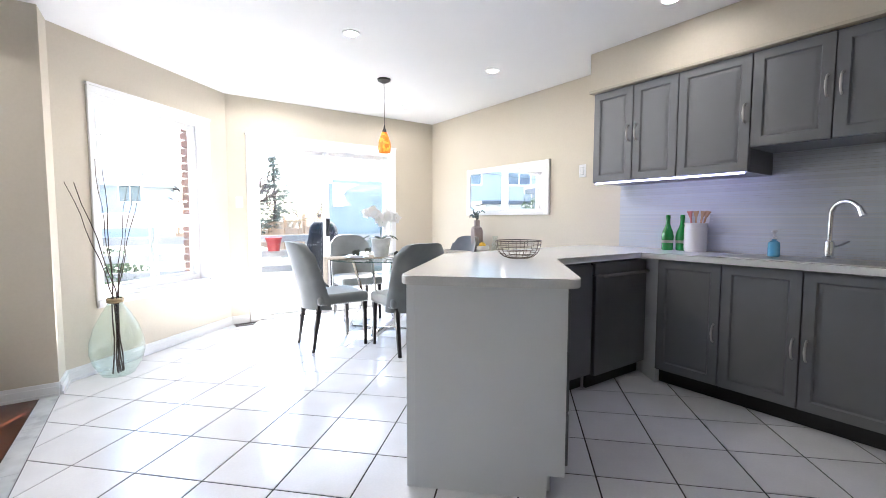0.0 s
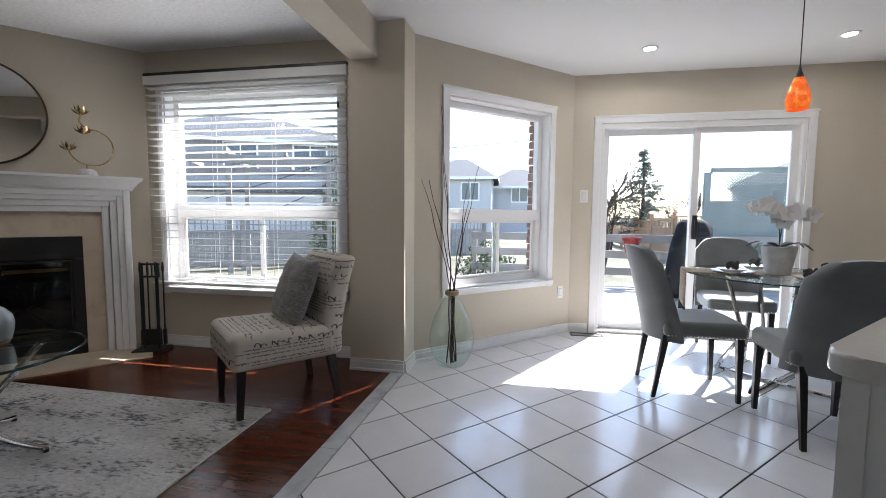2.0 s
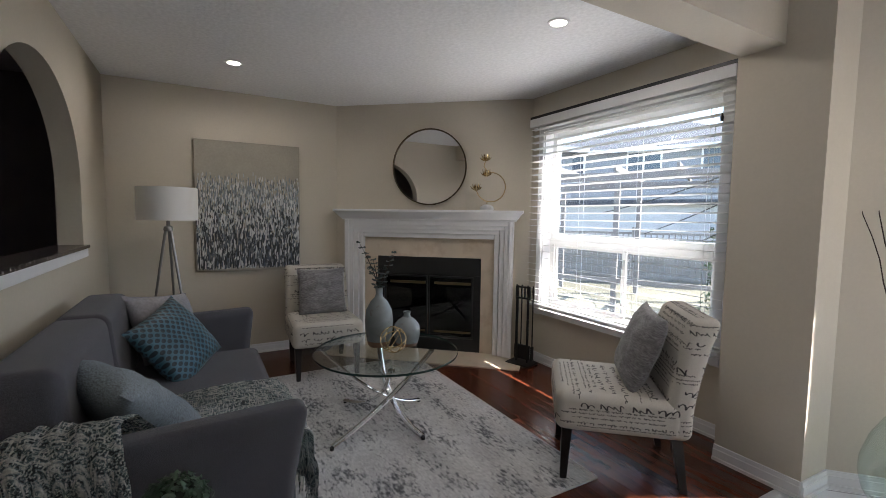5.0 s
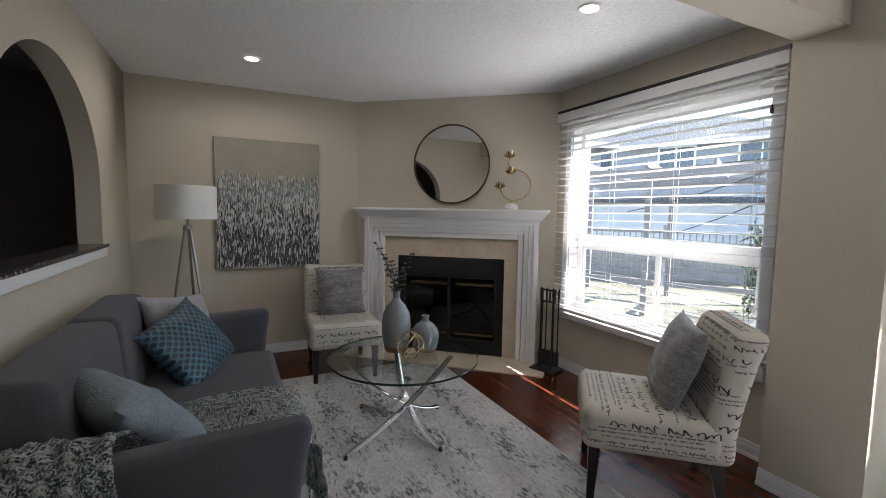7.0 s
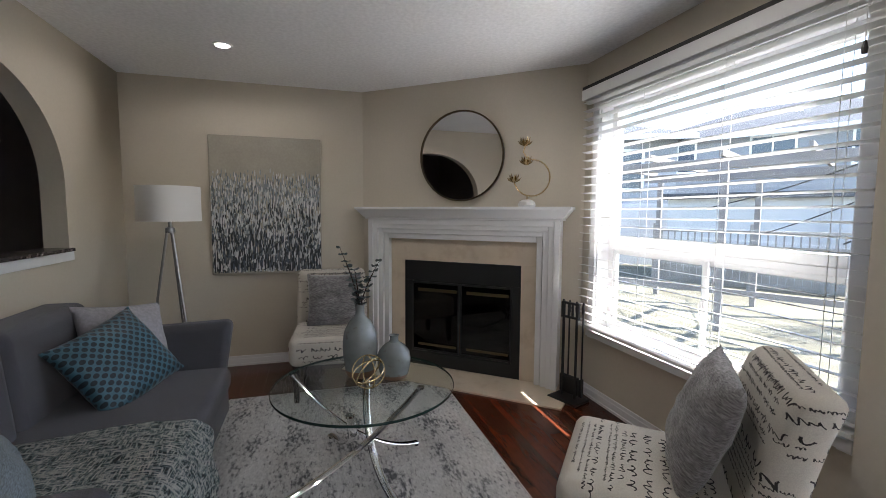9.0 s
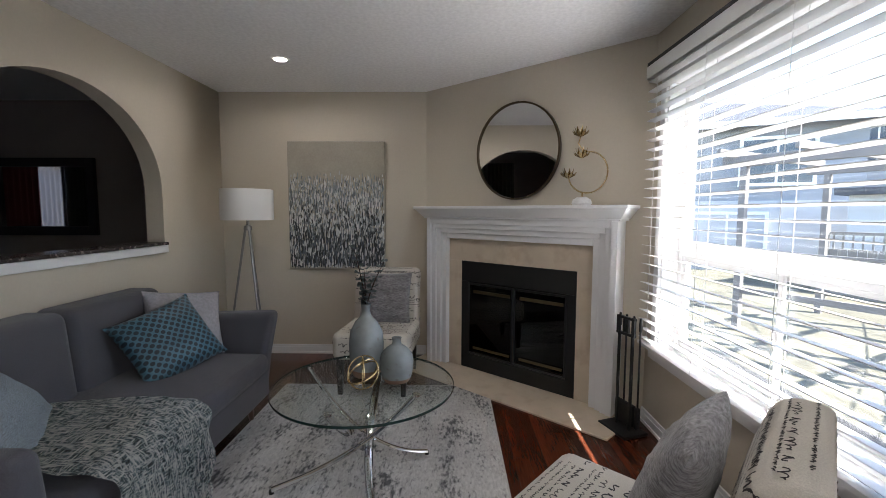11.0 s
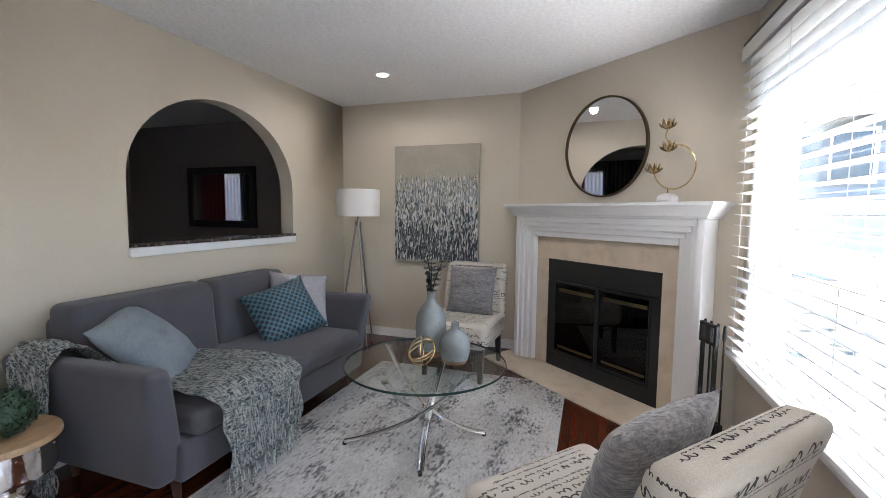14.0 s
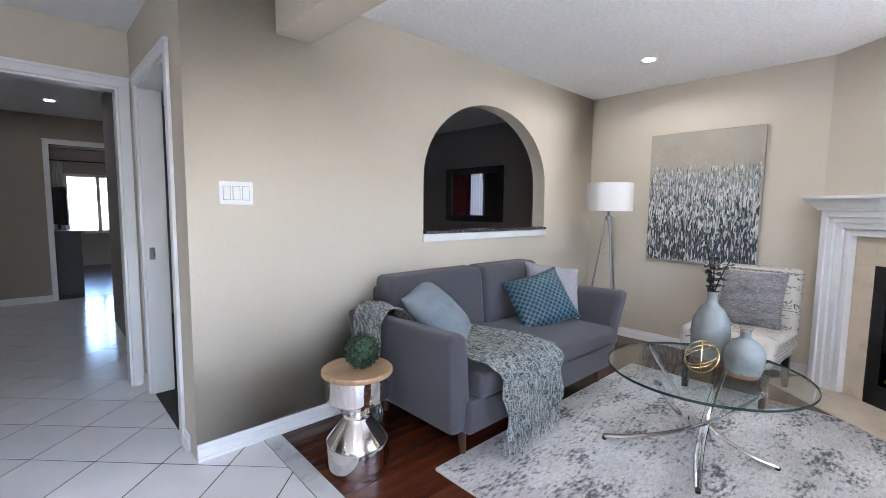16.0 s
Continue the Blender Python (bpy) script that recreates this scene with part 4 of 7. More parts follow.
NEAR2 = pose(-0.96, 3.385, 0, 0, 0, -41)
FAR = pose(-3.19, 2.33, 0, 0, 0, 86)
near_chair = accent_chair(NEAR2, "cream script-print slipper chair beside the window")
far_chair = accent_chair(FAR, "cream script-print slipper chair beside the fireplace")


def pillow(name, m, mat, w, h, t, label, parts=None, seed=0):
    """A stuffed square cushion with pinched corners, lying in x and z, thick along y."""
    n = 22
    bm = bmesh.new()
    rnd = Vector((seed * 3.7, seed * 1.3, 0))
    sides = []
    for s in (1, -1):
        g = []
        for i in range(n + 1):
            row = []
            for j in range(n + 1):
                u, v = 2 * i / n - 1, 2 * j / n - 1
                e = max(0, (1 - abs(u) ** 2.6)) ** 0.55 * max(0, (1 - abs(v) ** 2.6)) ** 0.55
                pin = 1 - 0.07 * (1 - abs(v) ** 2) * abs(u) ** 3
                pin2 = 1 - 0.07 * (1 - abs(u) ** 2) * abs(v) ** 3
                wr = 0.10 * noise.noise(Vector((u * 2.2, v * 2.2, s)) + rnd) + 0.05 * noise.noise(Vector((u * 6, v * 6, s)) + rnd)
                row.append(bm.verts.new((u * w / 2 * pin, s * t / 2 * e * (1 + wr * 1.6), v * h / 2 * pin2)))
            g.append(row)
        for i in range(n):
            for j in range(n):
                bm.faces.new((g[i][j], g[i + 1][j], g[i + 1][j + 1], g[i][j + 1]))
    bmesh.ops.remove_doubles(bm, verts=bm.verts, dist=1e-4)
    p = thing(name, label, "cushion", m)
    part("cover", bm, mat, p, sharp=80)
    return p


GREYP = material("silver_grey_velvet_cushion", (0.20, 0.19, 0.19), 0.8, spots=0.28, spot_scale=6, grain=0.45, grain_scale=50, sheen=0.4, stretch=(1, 1, 4), bump=0.5, bump_scale=60)
LINEN = material("pale_blue_grey_linen", (0.20, 0.235, 0.265), 0.9, spots=0.10, grain=0.40, grain_scale=110, stretch=(1, 1, 5), bump=0.3, bump_scale=200)
PALE = material("pale_grey_cotton", (0.32, 0.31, 0.33), 0.9, spots=0.08, grain=0.12)
TEAL = material("teal_quilted_velvet", (0.05, 0.135, 0.185), 0.45, spots=0.2, spot_scale=6, sheen=0.15)
pillow("cushion", NEAR2 @ pose(0.0, 0.10, 0.655, -20, 3, 0), GREYP, 0.43, 0.43, 0.15, "silver grey velvet cushion leaning on a script-print chair", seed=1)
pillow("cushion", FAR @ pose(0.02, 0.10, 0.655, -17, 0, 0), GREYP, 0.42, 0.42, 0.15, "silver grey velvet cushion on the chair by the fireplace", seed=2)
SM = pose(-2.665, 0.79, 0)


def teal_cover():
    """Scale-quilted velvet: raised dots give the rows of scales."""
    m = TEAL
    n, ln = m.node_tree.nodes, m.node_tree.links
    tc, mp, vo, bp = n.new("ShaderNodeTexCoord"), n.new("ShaderNodeMapping"), n.new("ShaderNodeTexVoronoi"), n.new("ShaderNodeBump")
    mp.inputs["Rotation"].default_value = (0, radians(45), 0)
    mp.inputs["Scale"].default_value = (34, 0.01, 34)
    vo.inputs["Scale"].default_value, vo.inputs["Randomness"].default_value = 1.0, 0.0
    bp.inputs["Strength"].default_value, bp.inputs["Distance"].default_value = 0.6, 0.006
    ln.new(tc.outputs["Object"], mp.inputs[0])
    ln.new(mp.outputs[0], vo.inputs["Vector"])
    ln.new(vo.outputs["Distance"], bp.inputs["Height"])
    b = n["Principled BSDF"]
    ln.new(bp.outputs[0], b.inputs["Normal"])
    mix, r = n.new("ShaderNodeMix"), n.new("ShaderNodeMapRange")
    mix.data_type = "RGBA"
    r.inputs["From Min"].default_value, r.inputs["From Max"].default_value = 0.36, 0.41
    ln.new(vo.outputs["Distance"], r.inputs["Value"])
    ln.new(r.outputs[0], mix.inputs["Factor"])
    src = b.inputs["Base Color"].links[0].from_socket
    ln.new(src, mix.inputs["B"])
    mix.inputs["A"].default_value = (0.008, 0.02, 0.03, 1)
    ln.new(mix.outputs["Result"], b.inputs["Base Color"])


teal_cover()
pillow("cushion", SM @ pose(0.215, 0.44, 0.655, 0, 0, -40) @ pose(0, 0, 0, 28, 0, 0) @ pose(0, 0, 0, 0, -8, 0), PALE, 0.44, 0.42, 0.15, "pale grey cotton cushion in the sofa corner", seed=3)
pillow("cushion", SM @ pose(0.45, 0.50, 0.615, 0, 0, -35) @ pose(0, 0, 0, 34, 0, 0) @ pose(0, 0, 0, 0, 17, 0), TEAL, 0.47, 0.43, 0.17, "teal scale-quilted velvet cushion on the sofa", seed=4)
pillow("cushion", SM @ pose(1.37, 0.40, 0.635, 0, 0, 30) @ pose(0, 0, 0, 46, 0, 0) @ pose(0, 0, 0, 0, 9, 0), LINEN, 0.48, 0.48, 0.18, "pale blue-grey linen cushion against the sofa arm", seed=6)


def tweed(m):
    """Crossing pale and dark yarns over a woven cloth."""
    n, ln = m.node_tree.nodes, m.node_tree.links
    b = n["Principled BSDF"]
    tc = n.new("ShaderNodeTexCoord")
    facs = []
    for sc in ((170, 24, 24), (24, 170, 170)):
        mp, tx = n.new("ShaderNodeMapping"), n.new("ShaderNodeTexNoise")
        mp.inputs["Scale"].default_value = sc
        tx.inputs["Scale"].default_value, tx.inputs["Detail"].default_value = 1.0, 2.0
        ln.new(tc.outputs["Object"], mp.inputs[0])
        ln.new(mp.outputs[0], tx.inputs["Vector"])
        facs.append(tx.outputs["Fac"])
    mx = n.new("ShaderNodeMath")
    mx.operation = "MAXIMUM"
    ln.new(facs[0], mx.inputs[0])
    ln.new(facs[1], mx.inputs[1])
    ramp = n.new("ShaderNodeValToRGB")
    e = ramp.color_ramp.elements
    e[0].position, e[0].color = 0.44, (0.06, 0.068, 0.072, 1)
    e[1].position, e[1].color = 0.68, (0.74, 0.74, 0.69, 1)
    k = e.new(0.52)
    k.color = (0.22, 0.29, 0.30, 1)
    k = e.new(0.565)
    k.color = (0.52, 0.53, 0.50, 1)
    ln.new(mx.outputs[0], ramp.inputs["Fac"])
    ln.new(ramp.outputs["Color"], b.inputs["Base Color"])
    return m


def throw_blanket():
    """A woven throw over the sofa arm, across the seat and down its front, with fringes."""
    YARN = tweed(material("grey_white_tweed_throw", (0.50, 0.51, 0.49), 0.95, grain=0.45, grain_scale=190, bump=1.0, bump_scale=120,
                    second=(0.15, 0.20, 0.22), second_at=0.53, second_scale=110.0, stretch=(1, 1, 1)))
    t = thing("throw_blanket", "grey and teal woven throw with fringes draped over sofa", "blanket")
    c = Vector((-2.665, 0.79, 0))
    # centre line and width direction, in sofa coordinates
    front = [((1.30, 0.36, 0.500), (1, 0, 0.05)), ((1.27, 0.60, 0.492), (1, 0, 0.02)), ((1.25, 0.80, 0.495), (1, 0, 0)), ((1.24, 0.93, 0.487), (1, 0, 0)),
             ((1.235, 0.975, 0.43), (1, 0, 0)), ((1.23, 0.985, 0.33), (1, 0.03, 0)), ((1.225, 0.99, 0.22), (1, 0.05, 0)), ((1.22, 0.985, 0.12), (1, 0.05, 0))]
    back = [((1.52, 0.42, 0.50), (0.1, 1, 0)), ((1.60, 0.36, 0.60), (0.05, 1, 0)), ((1.68, 0.30, 0.700), (0, 1, 0)), ((1.745, 0.27, 0.706), (0, 1, 0)),
            ((1.80, 0.29, 0.66), (0, 1, 0)), ((1.815, 0.31, 0.54), (0, 1, 0)), ((1.81, 0.33, 0.40), (0, 0.8, 0)), ((1.80, 0.34, 0.20), (0, 0.6, 0))]
    for path, width, fr0, seed in ((front, 0.58, 0.10, 2.0), (back, 0.28, 0.12, 7.0)):
        P = [Vector(p) for p, _ in path]
        D = [Vector(d) for _, d in path]
        nu, nv = 56, 40
        bm = bmesh.new()
        g = []
        for i in range(nu + 1):
            f = i / nu * (len(P) - 1)
            k = min(int(f), len(P) - 2)
            w = f - k
            p, d = P[k].lerp(P[k + 1], w), D[k].lerp(D[k + 1], w)
            tang = (P[k + 1] - P[k]).normalized()
            nor = tang.cross(d).normalized()
            if nor.z + nor.y + nor.x * 0.5 < 0:
                nor = -nor
            row = []
            for j in range(nv + 1):
                s = j / nv - 0.5
                hang = max(0, i / nu - 0.45) * 2
                fold = (0.010 + 0.016 * hang) * math.sin(s * 19 + 2.2 * noise.noise((s * 2, i * 0.05, seed))) + 0.014 * noise.noise((s * 5, i * 0.11, seed))
                sh = 0.04 * noise.noise((i * 0.08, seed, 0))
                row.append(bm.verts.new(c + p + d * (s * width * (1 - 0.10 * hang) + sh) + nor * (0.016 + abs(fold))))
            g.append(row)
        for i in range(nu):
            for j in range(nv):
                bm.faces.new((g[i][j], g[i + 1][j], g[i + 1][j + 1], g[i][j + 1]))
        ends = [(g[nu][j].co.copy()) for j in range(0, nv + 1, 2)]
        bmesh.ops.solidify(bm, geom=list(bm.faces), thickness=0.006)
        part("cloth", bm, YARN, t, sharp=80)
        bm = bmesh.new()
        rnd = random.Random(int(seed))
        for e in ends:
            for _ in range(2):
                q = e + Vector((rnd.uniform(-0.008, 0.008), rnd.uniform(-0.004, 0.008), 0))
                L = fr0 * rnd.uniform(0.6, 1.0)
                lo = max(0.012, q.z - L)
                tube(bm, [q, q + Vector((rnd.uniform(-0.008, 0.008), 0.004, (lo - q.z) * 0.5)), Vector((q.x + rnd.uniform(-0.015, 0.015), q.y + 0.002, lo))], [0.0035, 0.003, 0.004], 5)
        part("fringe", bm, YARN, t)


throw_blanket()


def floor_lamp():
    l = thing("floor_lamp", "tripod floor lamp with brushed legs and white drum shade", "lamp", pose(-3.395, 1.205, 0))
    LAMP_METAL = material("satin_dark_nickel", (0.30, 0.29, 0.28), 0.32, 1.0)
    shade = material("white_linen_lampshade", (0.78, 0.77, 0.75), 0.9, grain=0.04, grain_scale=300)
    bm = lathe(bmesh.new(), [(0.200, 1.275), (0.205, 1.275), (0.205, 1.525), (0.200, 1.525), (0.200, 1.275)], 56)
    part("shade", bm, shade, l)
    part("hub", lathe(bmesh.new(), [(0, 1.19), (0.03, 1.19), (0.034, 1.20), (0.03, 1.225), (0.012, 1.235), (0.012, 1.30), (0.02, 1.31), (0.02, 1.35), (0, 1.35)], 20), LAMP_METAL, l)
    for k in range(3):
        a = radians(-70 + 120 * k)
        part("leg", tube(bmesh.new(), [(0.018 * math.cos(a), 0.018 * math.sin(a), 1.21), (0.21 * math.cos(a), 0.21 * math.sin(a), 0.004)], [0.010, 0.007], 10), LAMP_METAL, l)
    bm = bmesh.new()
    for k in range(3):
        a = radians(30 + 120 * k)
        tube(bm, [(0.012 * math.cos(a), 0.012 * math.sin(a), 1.335), (0.201 * math.cos(a), 0.201 * math.sin(a), 1.32)], 0.002, 5)
    part("shade_spider", bm, LAMP_METAL, l)


floor_lamp()


def painting():
    p = thing("painting", "abstract canvas with rows of dark and silver brush strokes", "painting")
    y0, y1, z0, z1, x = 1.385, 2.278, 0.815, 1.982, -3.828
    base = material("taupe_canvas", (0.36, 0.33, 0.27), 0.6, spots=0.08, spot_scale=4, grain=0.05, bump=0.15, bump_scale=300)
    part("canvas", boxes((-3.868, x, y0, y1, z0, z1), bevel=0.004), base, p)
    dabs = [material("stroke_paint", c, 0.45, spots=0.1) for c in ((0.03, 0.035, 0.04), (0.12, 0.13, 0.14), (0.45, 0.46, 0.46), (0.22, 0.25, 0.27), (0.62, 0.62, 0.60), (0.08, 0.10, 0.13))]
    rnd = random.Random(5)
    bms = [bmesh.new() for _ in dabs]
    for i in range(5200):
        u = rnd.random()
        h = rnd.random() ** 1.15 * 0.80
        if h > 0.62 + 0.12 * rnd.random():
            continue
        y, z = y0 + 0.01 + u * (y1 - y0 - 0.02), z0 + 0.01 + h * (z1 - z0)
        L, w = rnd.uniform(0.025, 0.065) * (1.25 - 0.6 * h), rnd.uniform(0.003, 0.0075) * (1.2 - 0.7 * h)
        k = rnd.choice((0, 0, 0, 1, 5, 2, 4)) if h < 0.25 else rnd.choice((0, 0, 1, 2, 3, 4, 4)) if h < 0.5 else rnd.choice((2, 3, 3, 4, 1))
        b = bms[k]
        d = 0.0006 + 0.0012 * rnd.random()
        vs = [b.verts.new((x + d, y - w, z)), b.verts.new((x + d, y + w * 0.6, z)), b.verts.new((x + d, y + w, z + L * 0.6)), b.verts.new((x + d, y, z + L)), b.verts.new((x + d, y - w * 0.8, z + L * 0.7))]
        for q in vs:
            q.co.y = min(max(q.co.y, y0 + 0.002), y1 - 0.002)
            q.co.z = min(q.co.z, z1 - 0.003)
        b.faces.new(vs)
    for b, mt in zip(bms, dabs):
        tagged(part("brushwork", b, mt, p), kind="stuff")


painting()


def round_mirror():
    m = thing("round_mirror", "round mirror in a thin bronze frame above the mantel", "mirror", FM @ pose(0.945, -0.03, 1.81, 91.2, 0, 0))
    part("mirror_glass", lathe(bmesh.new(), [(0, 0.0), (0.354, 0.0), (0.354, 0.004), (0, 0.004)], 80), MIRROR, m)
    bronze = material("dark_bronze", (0.10, 0.075, 0.045), 0.35, 0.9)
    part("frame", lathe(bmesh.new(), [(0.354, -0.016), (0.366, -0.016), (0.368, -0.01), (0.368, 0.014), (0.356, 0.016), (0.354, 0.01), (0.354, -0.016)], 80), bronze, m)


round_mirror()
GOLD = material("pale_gold_metal", (0.60, 0.46, 0.25), 0.25, 1.0)
CERAMIC = material("pale_celadon_glaze", (0.23, 0.255, 0.26), 0.22, spots=0.12, spot_scale=14, second=(0.17, 0.15, 0.13), second_at=0.66, second_scale=22)
CLAY = material("raw_clay_foot", (0.20, 0.12, 0.08), 0.8, spots=0.15)
LEAF = material("grey_green_leaf", (0.06, 0.085, 0.085), 0.6, spots=0.2, vary=0.1)
STEM = material("dark_twig_bark", (0.045, 0.028, 0.02), 0.8, spots=0.2)


def flower_ornament():
    o = thing("flower_ornament", "gold lotus flower ornament on a white stone base", "ornament", FM @ pose(1.52, -0.12, 1.394) @ Matrix.Scale(1.08, 4))
    part("base", lathe(bmesh.new(), [(0, 0), (0.055, 0), (0.062, 0.012), (0.055, 0.035), (0.03, 0.05), (0, 0.053)], 9), material("white_quartz_stone", (0.75, 0.74, 0.73), 0.35, spots=0.1, spot_scale=30), o)
    ring = [(0.03 + 0.125 * math.cos(a), 0, 0.20 + 0.125 * math.sin(a)) for a in [radians(-170 + 260 * i / 26) for i in range(27)]]
    part("stem", tube(bmesh.new(), [(0.0, 0, 0.045), (0.0, 0, 0.08)], 0.004), GOLD, o)
    part("hoop", tube(bmesh.new(), ring, 0.0045, 8), GOLD, o)
    part("stalk", tube(bmesh.new(), [(0.03, 0, 0.325), (-0.01, 0, 0.345), (-0.032, 0, 0.38), (-0.02, 0, 0.42)], 0.004, 8), GOLD, o)
    for x, z in ((-0.095, 0.17), (-0.01, 0.29), (-0.02, 0.42)):
        f = part("flower", lathe(bmesh.new(), [(0, 0), (0.012, 0.002), (0.016, 0.012), (0, 0.016)], 10, (x, 0, z)), GOLD, o)
        bm = bmesh.new()
        for r, h, n in ((0.054, 0.030, 9), (0.038, 0.050, 7)):
            for k in range(n):
                a = 2 * math.pi * k / n
                d, s = Vector((math.cos(a), math.sin(a), 0)), Vector((-math.sin(a), math.cos(a), 0))
                c0 = Vector((x, 0, z))
                vs = [bm.verts.new(c0 + q) for q in (d * 0.008, d * r * 0.7 + s * 0.010 + Vector((0, 0, h * 0.5)), d * r + Vector((0, 0, h * 1.3)), d * r * 0.7 - s * 0.010 + Vector((0, 0, h * 0.5)))]
                bm.faces.new(vs)
        part("petals", bm, GOLD, f)


flower_ornament()
TOP = 0.009 + 0.467 + 0.0005


def bottle_vase(m, r, h, label):
    v = thing("vase", label, "vase", m, "celadon vases")
    pr = [(0, 0.0), (r * 0.72, 0.0), (r * 0.80, 0.012)]
    part("foot", lathe(bmesh.new(), pr + [(r * 0.86, h * 0.10), (0, h * 0.10)], 40), CLAY, v)
    body = [(r * 0.86, h * 0.10), (r * 0.97, h * 0.28), (r, h * 0.45), (r * 0.92, h * 0.62), (r * 0.62, h * 0.76), (r * 0.30, h * 0.84), (r * 0.24, h * 0.90), (r * 0.27, h * 0.98), (r * 0.30, h), (r * 0.20, h), (r * 0.17, h * 0.9), (0, h * 0.88)]
    part("body", lathe(bmesh.new(), body, 40), CERAMIC, v)


bottle_vase(pose(-2.085, 2.435, TOP), 0.092, 0.385, "tall pale green glazed bottle vase holding branches")
bottle_vase(pose(-2.015, 2.605, TOP), 0.088, 0.225, "short round pale green glazed bottle vase")


def branches():
    b = thing("eucalyptus_branch", "grey-green eucalyptus branches standing in the tall vase", "branches", pose(-2.085, 2.435, TOP + 0.34))
    rnd = random.Random(3)
    for dx, dy, h in ((-0.13, -0.09, 0.33), (0.02, 0.10, 0.27), (-0.06, -0.02, 0.22)):
        pts = [Vector((dx * u ** 1.5, dy * u ** 1.5, h * u)) for u in [i / 10 for i in range(11)]]
        s = part("stem", tube(bmesh.new(), pts, [0.003] * 8 + [0.002, 0.0015, 0.001], 6), STEM, b)
        for i in range(2, 11):
            for side in (0, 1, 2):
                a = rnd.uniform(0, 6.28)
                p = pts[i]
                r = 0.024 - 0.001 * i
                d = Vector((math.cos(a), math.sin(a), rnd.uniform(0.0, 0.6))).normalized()
                w = d.cross(Vector((0, 0, 1))).normalized()
                bm = bmesh.new()
                cc = p + d * r
                u = (Vector((0, 0, 1)) * 0.8 + w * 0.3).normalized()
                vs = [bm.verts.new(cc + (d * math.cos(t) + w * math.sin(t)) * r * (1 if k % 2 else 0.94) + u * 0.004 * math.cos(2 * t)) for k, t in enumerate([2 * math.pi * q / 9 for q in range(9)])]
                bm.faces.new(vs)
                part("leaf", bm, LEAF, s)


branches()


def orb():
    o = thing("wire_orb", "gold ring orb ornament on the glass table", "ornament", pose(-1.89, 2.455, TOP))
    for rx, rz in ((90, 15), (62, 75), (118, 135), (25, 40)):
        pts = [(0.08 * math.cos(2 * math.pi * i / 36), 0.08 * math.sin(2 * math.pi * i / 36), 0) for i in range(37)]
        bm = tube(bmesh.new(), pts, 0.0034, 6)
        r = part("ring", bm, GOLD, o)
        r.matrix_local = pose(0, 0, 0.086, rx, 0, rz)


orb()


def drum_table():
    t = thing("side_table", "hammered chrome hourglass side table with round wooden top", "table", pose(-0.632, 1.315, 0))
    top = material("pale_oak_top", (0.40, 0.26, 0.14), 0.45, spots=0.15, spot_scale=3, grain=0.2, grain_scale=22, stretch=(1, 9, 1), bump=0.08, bump_scale=30)
    part("top", lathe(bmesh.new(), [(0, 0.475), (0.168, 0.475), (0.172, 0.480), (0.172, 0.494), (0.168, 0.5), (0, 0.5)], 48), top, t)
    prof = [(0, 0.0), (0.146, 0.0), (0.150, 0.006), (0.153, 0.03), (0.153, 0.125), (0.150, 0.15), (0.068, 0.248), (0.064, 0.256), (0.072, 0.262), (0.074, 0.275), (0.070, 0.285), (0.085, 0.295), (0.082, 0.31), (0.150, 0.355), (0.155, 0.37), (0.155, 0.474), (0, 0.474)]
    part("body", lathe(bmesh.new(), prof, 56), material("polished_nickel", (0.72, 0.69, 0.66), 0.07, 1.0, bump=0.05, bump_scale=40), t)
    for k in range(14):
        a = 2 * math.pi * k / 14
        part("stud", lathe(bmesh.new(), [(0, 0), (0.004, 0.0005), (0.003, 0.003), (0, 0.0035)], 8), CHROME, t).matrix_local = Matrix.Translation((0.155 * math.cos(a), 0.155 * math.sin(a), 0.45)) @ Euler((0, radians(90), a)).to_matrix().to_4x4()
    b = thing("topiary_ball", "small round boxwood topiary ball on the side table", "plant", pose(-0.642, 1.34, 0.5))
    rnd = random.Random(9)
    core = bmesh.new()
    bmesh.ops.create_icosphere(core, subdivisions=2, radius=0.072, matrix=Matrix.Translation((0, 0, 0.086)))
    part("core", core, material("dark_moss", (0.008, 0.014, 0.006), 0.9), b)
    bm = bmesh.new()
    for i in range(1500):
        d = Vector((rnd.gauss(0, 1), rnd.gauss(0, 1), rnd.gauss(0, 1))).normalized()
        c = Vector((0, 0, 0.088)) + d * rnd.uniform(0.070, 0.088)
        if c.z < 0.004:
            continue
        u = d.orthogonal().normalized()
        u = (Matrix.Rotation(rnd.uniform(0, 6.28), 3, d) @ u + d * rnd.uniform(0, 0.8)).normalized()
        w = u.cross(d).normalized()
        L = rnd.uniform(0.007, 0.012)
        bm.faces.new([bm.verts.new(c + q) for q in (-u * L, w * L * 0.55, u * L, -w * L * 0.55)])
    tagged(part("foliage", bm, material("boxwood_leaf", (0.025, 0.06, 0.03), 0.5, spots=0.4, spot_scale=60), b), kind="stuff")


drum_table()


